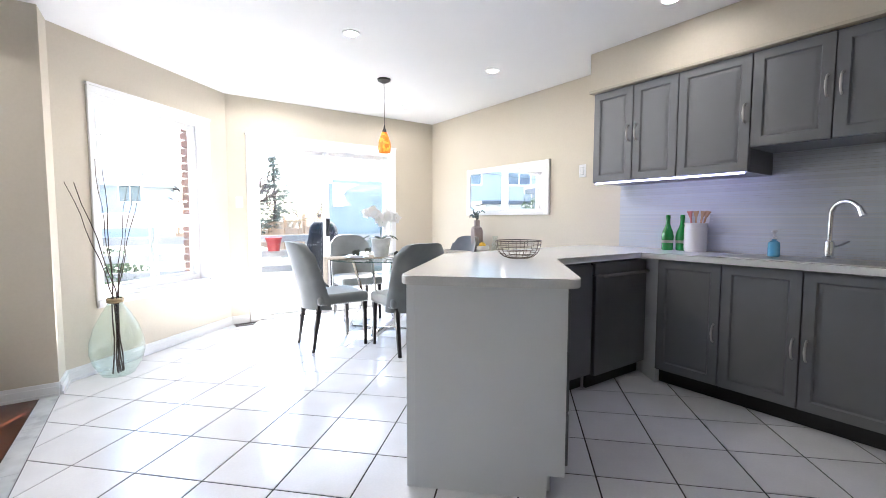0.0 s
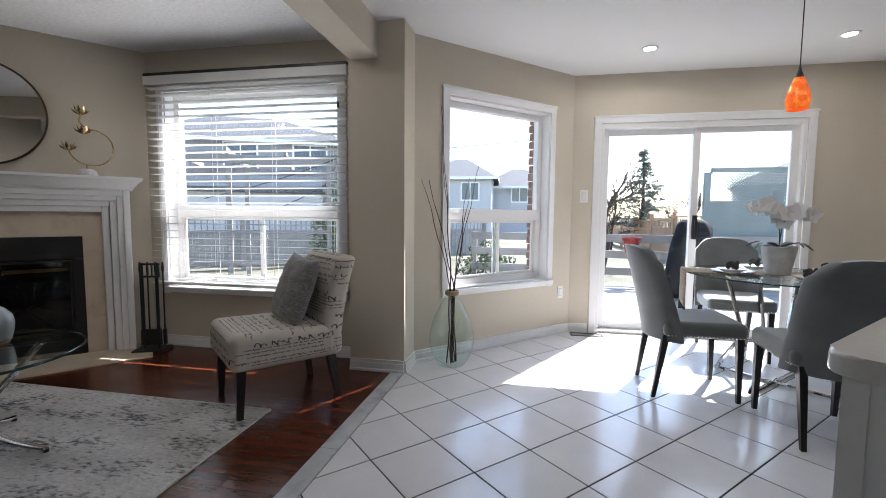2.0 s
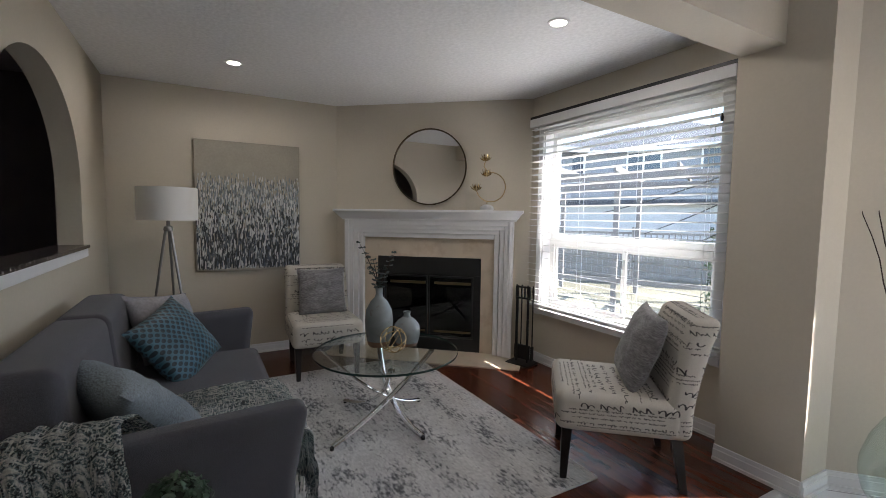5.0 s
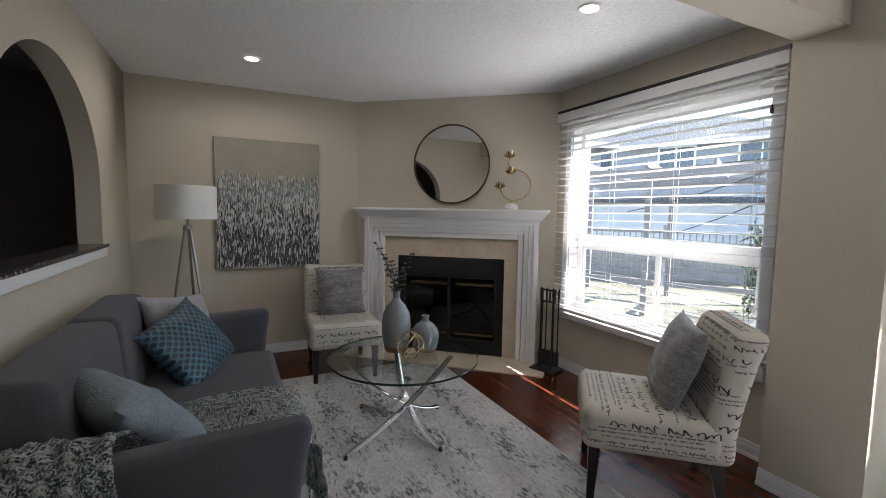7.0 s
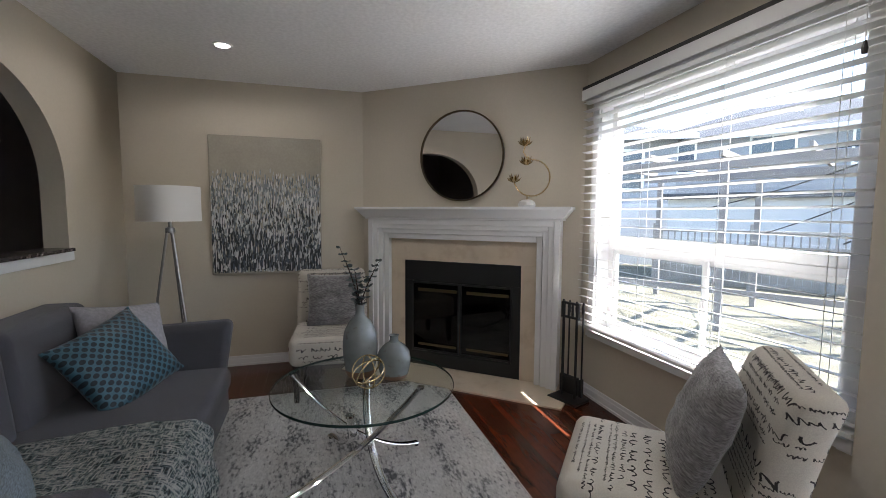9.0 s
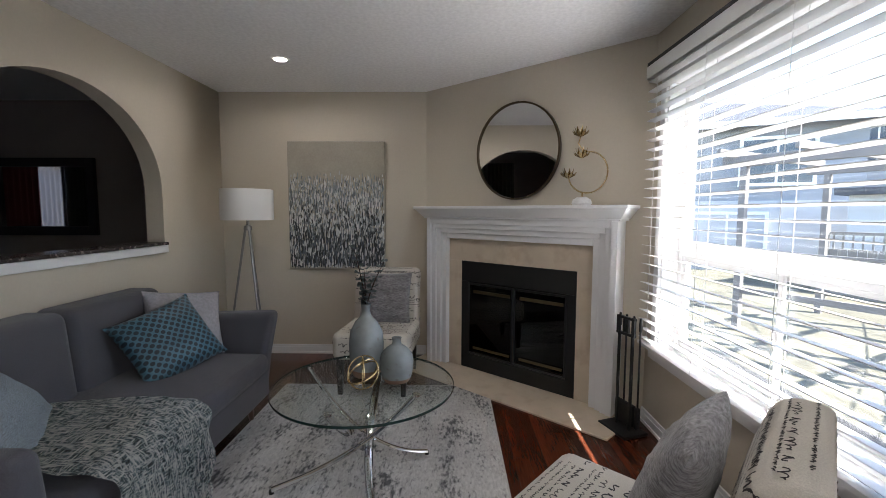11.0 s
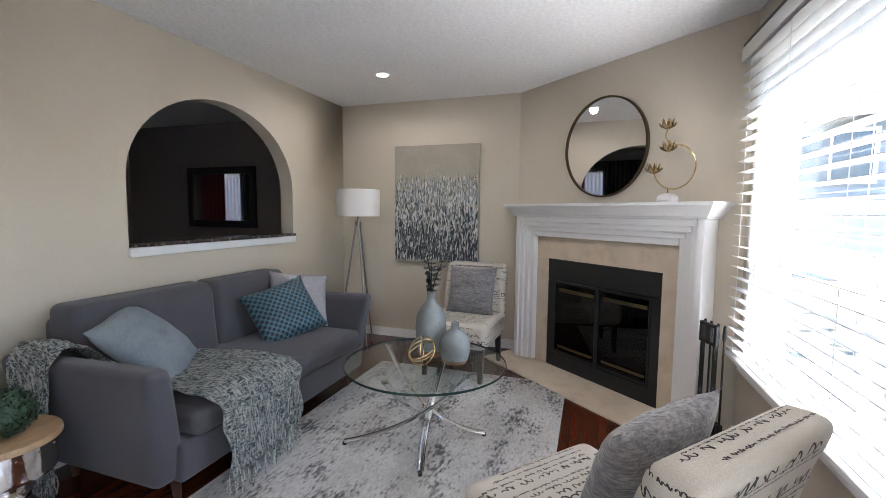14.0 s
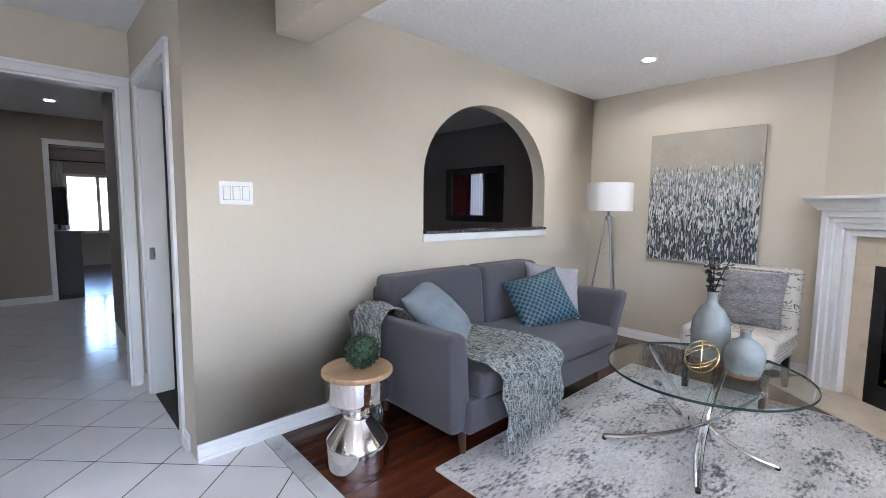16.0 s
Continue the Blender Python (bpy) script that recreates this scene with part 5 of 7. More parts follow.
def fire_tools():
    f = thing("fireplace_tools", "black metal fireplace tool set on a stand", "fire tools", pose(-2.45, 3.955, 0, 0, 0, 20))
    part("base", boxes((-0.12, 0.12, -0.09, 0.09, 0.0, 0.022), bevel=0.008), BLACK, f)
    for x in (-0.055, 0.055):
        part("post", boxes((x - 0.007, x + 0.007, -0.007, 0.007, 0.022, 0.72), bevel=0.002), BLACK, f)
    for z in (0.60, 0.70):
        part("cross_bar", boxes((-0.075, 0.075, -0.01, 0.01, z, z + 0.016), bevel=0.002), BLACK, f)
    for x in (-0.075, -0.02, 0.012, 0.062):
        part("upright", boxes((x, x + 0.011, -0.009, 0.009, 0.616, 0.70), bevel=0.002), BLACK, f)
    for x, nm in ((-0.085, "poker"), (-0.03, "shovel"), (0.03, "brush"), (0.085, "tongs")):
        t = part(nm, tube(bmesh.new(), [(x, 0.03, 0.12), (x, 0.03, 0.66)], 0.006, 6), BLACK, f)
        w = {"shovel": 0.05, "brush": 0.03, "poker": 0.008, "tongs": 0.012}[nm]
        part("head", boxes((x - w, x + w, 0.015, 0.045, 0.04, 0.17), bevel=0.006), BLACK, t)
        part("grip", lathe(bmesh.new(), [(0, 0.66), (0.009, 0.66), (0.011, 0.69), (0.007, 0.74), (0, 0.745)], 10, (x, 0.03, -0.02)), BLACK, t)


fire_tools()


# ---- dining corner ----
def dining_chair(m, label, mat):
    """An upholstered dining chair with a curved back. Local: faces +y."""
    c = thing("dining_chair", label, "chair", m, "chairs round the dining table")
    bm = bmesh.new()
    box(bm, -0.235, 0.235, -0.22, 0.25, 0.39, 0.49, 0.035, 4)
    part("seat", bm, mat, c)
    bm = bmesh.new()
    n, k = 16, 12
    g = {}
    for s in (0, 1):
        for i in range(n + 1):
            for j in range(k + 1):
                u, v = 2 * i / n - 1, j / k
                hw = 0.25 * (1 - 0.06 * v) if v < 0.8 else 0.235 * math.sqrt(max(0.0, 1 - ((v - 0.8) / 0.2) ** 2 * 0.42))
                wrap = 0.13 * abs(u) ** 2.2 * (1 - 0.35 * v)
                x = hw * u
                y = -0.25 - 0.13 * v ** 1.3 + wrap - (0.035 if s else -0.02) * (1 if abs(u) < 0.99 else 0.4) + 0.0
                z = 0.36 + 0.58 * v - (0.035 * abs(u) ** 4 if v > 0.9 else 0)
                g[s, i, j] = bm.verts.new((x, y, z))
    for s in (0, 1):
        for i in range(n):
            for j in range(k):
                bm.faces.new((g[s, i, j], g[s, i + 1, j], g[s, i + 1, j + 1], g[s, i, j + 1]))
    rim = [(i, 0) for i in range(n)] + [(n, j) for j in range(k)] + [(i, k) for i in range(n, 0, -1)] + [(0, j) for j in range(k, 0, -1)]
    for a, b in zip(rim, rim[1:] + rim[:1]):
        bm.faces.new((g[0, a[0], a[1]], g[0, b[0], b[1]], g[1, b[0], b[1]], g[1, a[0], a[1]]))
    part("backrest", bm, mat, c, sharp=60)
    for x, y, ly in ((-0.20, 0.21, 0.01), (0.20, 0.21, 0.01), (-0.19, -0.20, -0.06), (0.19, -0.20, -0.06)):
        part("leg", taper(x, y, 0.0, 0.40, 0.016, 0.027, 4, (0, ly)), BLACKWOOD, c)
    bm = bmesh.new()
    for i in range(24):
        x = -0.225 + 0.45 * i / 23
        bmesh.ops.create_icosphere(bm, subdivisions=1, radius=0.005, matrix=Matrix.Translation((x, 0.252, 0.405)))
    for i in range(22):
        for x in (-0.237, 0.237):
            bmesh.ops.create_icosphere(bm, subdivisions=1, radius=0.005, matrix=Matrix.Translation((x, -0.2 + 0.44 * i / 21, 0.405)))
    tagged(part("nailhead_trim", bm, NICKEL, c), kind="stuff")


dining_chair(pose(1.58, 4.035, 0, 0, 0, -89), "grey-green velvet dining chair pulled out beside table", VELVET)
dining_chair(pose(2.06, 3.56, 0, 0, 0, -2), "grey-green velvet dining chair with back to peninsula", VELVET)
dining_chair(pose(2.205, 4.93, 0, 0, 0, 173), "grey-green velvet dining chair by the patio door", VELVET)
dining_chair(pose(2.97, 4.235, 0, 0, 0, 87), "charcoal channelled velvet dining chair near the wall", VELVET_DARK)


def dining_table():
    cx, cy = 2.185, 4.23
    t = thing("dining_table", "round glass dining table on a chrome base", "table", pose(cx, cy, 0))
    part("glass_top", lathe(bmesh.new(), [(0, 0.738), (0.555, 0.738), (0.56, 0.743), (0.555, 0.748), (0, 0.748)], 64), TABLE_GLASS, t)
    part("glass_edge", lathe(bmesh.new(), [(0.5595, 0.739), (0.561, 0.741), (0.561, 0.745), (0.5595, 0.747)], 64), material("glass_edge_green", (0.03, 0.06, 0.05), 0.1), t)
    for k in range(4):
        a = radians(45 + 90 * k)
        part("leg", tube(bmesh.new(), [(0.36 * math.cos(a), 0.36 * math.sin(a), 0.012), (0.20 * math.cos(a), 0.20 * math.sin(a), 0.30), (0.33 * math.cos(a), 0.33 * math.sin(a), 0.737)], 0.016, 8), CHROME, t)
    for a in (45, 135):
        d = Vector((math.cos(radians(a)), math.sin(radians(a)), 0)) * 0.36
        part("foot_bar", tube(bmesh.new(), [-d + Vector((0, 0, 0.015)), d + Vector((0, 0, 0.015))], 0.013, 8), CHROME, t)
    zt = 0.7485
    weave = material("woven_jute_runner", (0.30, 0.24, 0.17), 0.95, grain=0.5, grain_scale=120, bump=0.8, bump_scale=140)
    r = thing("table_runner", "woven jute runner with dark tasselled end", "table runner", pose(cx, cy, zt, 0, 0, -12))
    part("cloth", boxes((-0.565, 0.565, -0.16, 0.16, 0.0, 0.005), (-0.572, -0.566, -0.16, 0.16, -0.24, 0.004), (0.566, 0.572, -0.16, 0.16, -0.2, 0.004), bevel=0.001), weave, r)
    bm = bmesh.new()
    for i in range(20):
        y = -0.155 + 0.31 * i / 19
        tube(bm, [(-0.569, y, -0.24), (-0.571, y, -0.31)], 0.005, 5)
    part("tassels", bm, BLACKWOOD, r)
    plate_m = material("white_porcelain", (0.75, 0.75, 0.74), 0.15)
    for k, (dx, dy) in enumerate(((-0.30, -0.02), (0.0, -0.31), (0.30, 0.05), (-0.02, 0.30))):
        p = thing("place_setting", "white stacked plates with dark napkin on the table", "plates", pose(cx + dx, cy + dy, zt + (0.0055 if k in (0, 2) else 0)), "place settings")
        part("plate", lathe(bmesh.new(), [(0, 0), (0.08, 0), (0.125, 0.012), (0.127, 0.015), (0.08, 0.005), (0, 0.005)], 36), plate_m, p)
        part("bowl", lathe(bmesh.new(), [(0, 0.006), (0.05, 0.006), (0.09, 0.025), (0.092, 0.028), (0.05, 0.011), (0, 0.011)], 36), plate_m, p)
        bm = bmesh.new()
        for q in range(14):
            a = q * 2.4
            bmesh.ops.create_icosphere(bm, subdivisions=1, radius=0.016, matrix=Matrix.Translation((0.025 * math.cos(a), 0.025 * math.sin(a), 0.03 + 0.003 * q)) @ Matrix.Diagonal((1, 0.4, 0.8, 1)))
        tagged(part("napkin_flowers", bm, material("dark_olive_napkin", (0.05, 0.055, 0.045), 0.9), p), kind="stuff")
    o = thing("orchid", "white orchid in a pale grey stone pot on the table", "plant", pose(cx - 0.04, cy - 0.04, zt + 0.0055) @ Matrix.Scale(1.2, 4))
    part("pot", lathe(bmesh.new(), [(0, 0), (0.055, 0), (0.06, 0.004), (0.082, 0.15), (0.076, 0.155), (0.07, 0.14), (0, 0.135)], 30), material("pale_grey_stone_pot", (0.55, 0.55, 0.53), 0.6, spots=0.15, spot_scale=18), o)
    green = material("dark_orchid_leaf", (0.03, 0.06, 0.025), 0.4)
    white = material("white_orchid_petal", (0.80, 0.79, 0.77), 0.6)
    rnd = random.Random(11)
    for a in (0.4, 2.2, 3.6, 5.2):
        bm = bmesh.new()
        rows = []
        for i in range(6):
            u = i / 5
            w = 0.028 * math.sin(math.pi * min(1, u * 0.95 + 0.08))
            c = Vector((math.cos(a) * 0.17 * u, math.sin(a) * 0.17 * u, 0.14 + 0.05 * math.sin(u * 2.6) - 0.02 * u))
            s = Vector((-math.sin(a), math.cos(a), 0)) * w
            rows.append((bm.verts.new(c - s), bm.verts.new(c + Vector((0, 0, -0.006))), bm.verts.new(c + s)))
        for p, q in zip(rows, rows[1:]):
            bm.faces.new((p[0], p[1], q[1], q[0])), bm.faces.new((p[1], p[2], q[2], q[1]))
        part("leaf", bm, green, o)
    for a, hgt in ((2.6, 0.29), (-0.5, 0.25)):
        pts = []
        for i in range(13):
            u = i / 12
            pts.append(Vector((math.cos(a) * 0.12 * u ** 2.2, math.sin(a) * 0.08 * u ** 2.2, 0.13 + hgt * math.sin(u * 2.0) * 0.92)))
        part("stem", tube(bmesh.new(), pts, 0.003, 6), green, o)
        for i in range(5, 13):
            c = pts[i] + Vector((rnd.uniform(-0.02, 0.02), rnd.uniform(-0.03, 0.03), -0.015))
            f = bmesh.new()
            fd = Vector((rnd.uniform(-1, 0.2), rnd.uniform(-1, -0.3), rnd.uniform(-0.1, 0.3))).normalized()
            u0 = fd.orthogonal().normalized()
            for q in range(5):
                d = Matrix.Rotation(2 * math.pi * q / 5, 3, fd) @ u0
                s = d.cross(fd)
                L = 0.050
                vs = [f.verts.new(c + z) for z in (d * 0.003, d * L * 0.5 + s * L * 0.48 + fd * 0.006, d * L + fd * 0.002, d * L * 0.5 - s * L * 0.48 + fd * 0.006)]
                f.faces.new(vs)
            part("flower", f, white, o)


dining_table()


def pendant():
    p = thing("pendant_lamp", "orange mottled glass pendant lamp on a thin cord", "lamp", pose(2.069, 3.95, H - 2.44))
    part("canopy", lathe(bmesh.new(), [(0, 2.40), (0.02, 2.402), (0.058, 2.422), (0.062, 2.4385), (0, 2.4385)], 32), BLACK, p)
    part("cord", tube(bmesh.new(), [(0, 0, 2.0), (0, 0, 2.41)], 0.003, 6), BLACK, p)
    part("socket", lathe(bmesh.new(), [(0, 1.945), (0.024, 1.945), (0.020, 1.965), (0.010, 1.99), (0.005, 2.02), (0, 2.02)], 20), BLACK, p)
    art = material("orange_mottled_glass", (0.75, 0.12, 0.015), 0.15, spots=0.3, spot_scale=14, second=(0.9, 0.32, 0.04), second_at=0.55, second_scale=22)
    art.node_tree.nodes["Principled BSDF"].inputs["Emission Color"].default_value = (1.0, 0.16, 0.02, 1)
    art.node_tree.nodes["Principled BSDF"].inputs["Emission Strength"].default_value = 0.12
    part("shade", lathe(bmesh.new(), [(0.024, 1.95), (0.040, 1.91), (0.056, 1.86), (0.060, 1.82), (0.055, 1.775), (0.050, 1.765), (0.047, 1.768), (0.056, 1.82), (0.05, 1.87), (0.02, 1.945)], 36), art, p)


pendant()
LIT = emitter("lit_lamp_lens", (1.0, 0.95, 0.86), 9.0)


def spot(x, y, z=H, power=22.0):
    s = thing("recessed_light", "lit round recessed ceiling light with white ring", "ceiling light", pose(x, y, z), "recessed ceiling lights")
    part("ring", lathe(bmesh.new(), [(0.042, -0.001), (0.044, -0.008), (0.060, -0.007), (0.063, -0.0005), (0.042, -0.001)], 32), TRIM, s)
    part("lens", lathe(bmesh.new(), [(0, -0.004), (0.043, -0.004), (0.043, -0.0005), (0, -0.0005)], 32), LIT, s)
    d = bpy.data.lights.new("downlight", "SPOT")
    d.energy, d.spot_size, d.spot_blend, d.shadow_soft_size, d.color = power, radians(176), 0.35, 0.04, (1.0, 0.95, 0.88)
    o = new("downlight", d)
    o.matrix_world = pose(x, y, z - 0.02)


for x, y, k in ((1.413, 3.18, 1.8), (2.733, 3.19, 0.4), (2.74, 4.67, 0.6), (1.43, 4.72, 1.0)):
    spot(x, y, power=SPOT_K * k)
spot(2.76, 1.65, power=0.35)
for x, y in ((-1.31, 3.20), (-3.005, 1.661)):
    spot(x, y, power=SPOT_F)
spot(0.29, -3.48, power=0.2)


def floor_vase():
    v = thing("floor_vase", "large pale green glass vase with bare twigs", "vase", pose(-0.01, 4.14, 0))
    g = glass("pale_green_glass", (0.88, 0.95, 0.925), 3.0)
    prof = [(0, 0.004), (0.085, 0.004), (0.10, 0.012), (0.150, 0.10), (0.168, 0.18), (0.165, 0.25), (0.135, 0.36), (0.085, 0.46), (0.045, 0.525), (0.036, 0.55), (0.042, 0.575)]
    o = part("glass", lathe(bmesh.new(), prof, 48), g, v)
    o.visible_shadow = False
    part("rope_collar", lathe(bmesh.new(), [(0.044, 0.53), (0.052, 0.535), (0.05, 0.545), (0.053, 0.552), (0.05, 0.562), (0.044, 0.565)], 28), material("jute_cord", (0.38, 0.28, 0.16), 0.9, grain=0.3), v)
    rnd = random.Random(2)
    for tx, ty, tz in ((-0.30, 0.14, 1.72), (-0.03, -0.32, 1.83), (-0.27, 0.06, 1.47), (0.21, -0.12, 1.50), (0.13, -0.03, 1.32), (0.10, 0.10, 1.40), (-0.08, 0.02, 1.55)):
        pts = []
        bx, by = rnd.uniform(-0.03, 0.03), rnd.uniform(-0.03, 0.03)
        for i in range(15):
            u = i / 14
            w = max(0.0, (u - 0.32) / 0.68)
            wob = 0.006 * math.sin(u * 23 + tx * 40)
            pts.append((bx * (1 - u) ** 2 + tx * w ** 1.15 + wob, by * (1 - u) ** 2 + ty * w ** 1.15 + wob * 0.6, 0.02 + (tz - 0.02) * u))
        part("twig", tube(bmesh.new(), pts, [0.0055 - 0.0038 * i / 14 for i in range(15)], 6), STEM, v)


floor_vase()


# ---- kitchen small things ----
SHADOWGAP = material("grey_switch_gap_shade", (0.35, 0.35, 0.34), 0.6)


def on_wall(x, z, m, w, h, name, label, kind_parts, inside=-1):
    p = thing(name, label, "wall plate", m)
    part("plate", boxes((x - w / 2, x + w / 2, inside * 0.007, 0, z - h / 2, z + h / 2), bevel=0.003), TRIM, p)
    for dx in kind_parts:
        # grey backing that paints the shadow line round each rocker
        part("rocker_surround", boxes((x + dx - 0.0185, x + dx + 0.0185, inside * 0.0078, inside * 0.006, z - 0.0355, z + 0.0355)), SHADOWGAP, p)
        part("rocker", boxes((x + dx - 0.016, x + dx + 0.016, inside * 0.011, inside * 0.006, z - 0.033, z + 0.033), bevel=0.002), VINYL, p)
    return p


AM = pose(0, ARCH_Y, 0)
on_wall(-0.275, 1.345, AM, 0.165, 0.117, "light_switch", "white three-gang rocker light switch", (-0.046, 0, 0.046), 1)
PM = along(BAY1, KC)
on_wall(0.112, 1.31, PM, 0.072, 0.117, "light_switch", "white rocker switch beside the patio door", (0,), -1)
on_wall(1.585, 0.40, along(BAY0, BAY1), 0.072, 0.117, "wall_outlet", "white wall outlet under the window", (0,), -1)
on_wall(2.503, 1.58, KM, 0.075, 0.117, "light_switch", "white switch beside the wall cabinets", (0,), -1)
on_wall(3.60, 1.14, KM, 0.075, 0.117, "wall_outlet", "white wall outlet above the worktop", (0,), -1)


def wall_mirror():
    m = thing("wall_mirror", "wide mirror in a flat white frame", "mirror", KM)
    x0, x1, z0, z1, w = 0.807, 2.122, 1.18, 1.731, 0.062
    part("frame", boxes((x0, x0 + w, -0.03, -0.001, z0, z1), (x1 - w, x1, -0.03, -0.001, z0, z1), (x0 + w, x1 - w, -0.03, -0.001, z1 - w, z1), (x0 + w, x1 - w, -0.03, -0.001, z0, z0 + w), bevel=0.005), TRIM, m)
    part("mirror_glass", boxes((x0 + w, x1 - w, -0.018, -0.006, z0 + w, z1 - w)), MIRROR, m)


wall_mirror()


def backsplash():
    m = material("pale_grey_mosaic", (0.55, 0.57, 0.60), 0.25, vary=0.06)
    b = thing("backsplash", "pale grey strip mosaic backsplash", "backsplash", KM, kind="structure")
    rnd = random.Random(8)
    z = 0.907
    while z < 1.56:
        h = rnd.choice((0.012, 0.016, 0.022))
        part("mosaic_strip", boxes((2.9, 5.75, -0.008 - rnd.uniform(0, 0.003), -0.001, z, z + h - 0.0015)), m, b)
        z += h
    s = thing("led_strip", "bluish white under-cabinet light strip", "light strip", KM)
    part("diffuser", boxes((2.92, 3.96, -0.385, -0.370, 1.412, 1.419)), emitter("blue_white_led", (0.50, 0.50, 1.0), 2.2), s)


backsplash()
CT = 0.9055


def kitchen_bits():
    wire = material("bronze_wire", (0.08, 0.06, 0.05), 0.4, 0.8)
    b = thing("wire_basket", "round dark wire fruit basket on the worktop", "basket", pose(1.96, 2.07, CT))
    for i, (r, z) in enumerate(((0.06, 0.004), (0.085, 0.012), (0.110, 0.032), (0.124, 0.056), (0.130, 0.080), (0.132, 0.104))):
        part("hoop", tube(bmesh.new(), [(r * math.cos(2 * math.pi * k / 36), r * math.sin(2 * math.pi * k / 36), z) for k in range(37)], 0.003 if i == 5 else 0.0018, 5), wire, b)
    for k in range(18):
        a = 2 * math.pi * k / 18
        part("rib", tube(bmesh.new(), [(r * math.cos(a), r * math.sin(a), z) for r, z in ((0.055, 0.004), (0.085, 0.012), (0.110, 0.032), (0.124, 0.056), (0.130, 0.080), (0.132, 0.104))], 0.0015, 4), wire, b)
    green = material("green_bottle_glass", (0.01, 0.22, 0.035), 0.08, coat=0.5)
    silver = material("bottle_label", (0.55, 0.6, 0.5), 0.5)
    for x, y in ((3.40, 1.95), (3.44, 1.865)):
        o = thing("bottle", "green glass water bottle on the worktop", "bottle", pose(x, y, CT), "green bottles")
        part("glass", lathe(bmesh.new(), [(0, 0), (0.036, 0), (0.040, 0.008), (0.040, 0.06), (0.043, 0.10), (0.036, 0.14), (0.022, 0.17), (0.015, 0.20), (0.0145, 0.235), (0.017, 0.238), (0.017, 0.25), (0, 0.25)], 28), green, o)
        part("label_band", lathe(bmesh.new(), [(0.0405, 0.055), (0.0425, 0.075), (0.0405, 0.055)], 28), silver, o)
        part("cap", lathe(bmesh.new(), [(0, 0.25), (0.015, 0.25), (0.015, 0.262), (0, 0.264)], 16), green, o)
    j = thing("utensil_jug", "ribbed white ceramic jug holding wooden utensils", "jug", pose(3.42, 1.76, CT) @ Matrix.Scale(1.2, 4))
    cream = material("cream_ceramic", (0.70, 0.67, 0.60), 0.3)
    prof = [(0, 0), (0.056, 0), (0.060, 0.01)] + [(0.060 + (0.0015 if i % 2 else 0), 0.02 + 0.009 * i) for i in range(14)] + [(0.058, 0.155), (0.064, 0.17), (0.058, 0.17), (0.052, 0.15), (0, 0.14)]
    part("body", lathe(bmesh.new(), prof, 32), cream, j)
    part("handle", tube(bmesh.new(), [(0.055, -0.02, 0.14), (0.095, -0.035, 0.135), (0.105, -0.04, 0.09), (0.085, -0.03, 0.05), (0.058, -0.02, 0.04)], 0.008, 8), cream, j)
    wood = material("beech_utensil", (0.42, 0.25, 0.13), 0.6)
    pink = material("pink_silicone", (0.55, 0.20, 0.17), 0.5)
    for dx, dy, mt in ((0.02, 0.01, wood), (-0.02, 0.01, pink), (0.03, -0.02, wood), (0.0, -0.02, wood)):
        u = part("utensil", tube(bmesh.new(), [(dx * 0.3, dy * 0.3, 0.03), (dx * 1.6, dy * 1.6, 0.20), (dx * 2.0, dy * 2.0, 0.24)], [0.005, 0.006, 0.018], 8, (1, 0.5)), mt, j)
    sp = thing("soap_dispenser", "clear pump bottle of blue soap beside the sink", "soap bottle", KM @ pose(4.06, -0.16, CT))
    part("bottle", lathe(bmesh.new(), [(0, 0), (0.030, 0), (0.032, 0.006), (0.032, 0.075), (0.028, 0.09), (0.012, 0.10), (0.012, 0.108), (0, 0.108)], 24), material("blue_soap", (0.10, 0.36, 0.55), 0.1, coat=0.5), sp)
    part("pump", lathe(bmesh.new(), [(0, 0.108), (0.013, 0.108), (0.013, 0.122), (0.005, 0.125), (0.005, 0.150), (0.013, 0.152), (0.013, 0.162), (0, 0.163)], 16), TRIM, sp)
    part("spout", boxes((-0.005, 0.005, -0.04, 0.0, 0.152, 0.160), bevel=0.002), TRIM, sp)
    sk = thing("kitchen_sink", "stainless steel inset sink with two bowls", "sink", KM)
    part("rim", boxes((3.86, 3.89, -0.46, -0.06, 0.9045, 0.909), (4.66, 4.69, -0.46, -0.06, 0.9045, 0.909), (3.89, 4.66, -0.46, -0.43, 0.9045, 0.909), (3.89, 4.66, -0.12, -0.06, 0.9045, 0.909), (4.26, 4.29, -0.43, -0.12, 0.9045, 0.909), bevel=0.0015), NICKEL, sk)
    part("bowl", boxes((3.89, 4.26, -0.43, -0.12, 0.9055, 0.9065)), STEEL, sk)
    part("bowl", boxes((4.29, 4.66, -0.43, -0.12, 0.9055, 0.9065)), STEEL, sk)
    tp = thing("kitchen_tap", "chrome gooseneck pull-out kitchen tap", "tap", KM @ pose(4.31, -0.10, 0.909, 0, 0, 62) @ Matrix.Scale(1.05, 4))
    part("base", lathe(bmesh.new(), [(0, 0), (0.03, 0), (0.03, 0.008), (0.022, 0.015), (0.022, 0.09), (0.016, 0.10), (0, 0.10)], 24), CHROME, tp)
    part("spout", tube(bmesh.new(), [(0, 0, 0.09), (0, 0, 0.24)] + [(0, -0.075 + 0.075 * math.cos(a), 0.24 + 0.075 * math.sin(a)) for a in [math.pi * k / 12 for k in range(1, 11)]], 0.012, 12), CHROME, tp)
    part("spray_head", tube(bmesh.new(), [(0, -0.140, 0.285), (0, -0.165, 0.235)], [0.014, 0.020], 14), CHROME, tp)
    part("lever", tube(bmesh.new(), [(0.02, 0, 0.06), (0.06, -0.01, 0.075), (0.10, -0.02, 0.095)], [0.010, 0.008, 0.006], 10), CHROME, tp)
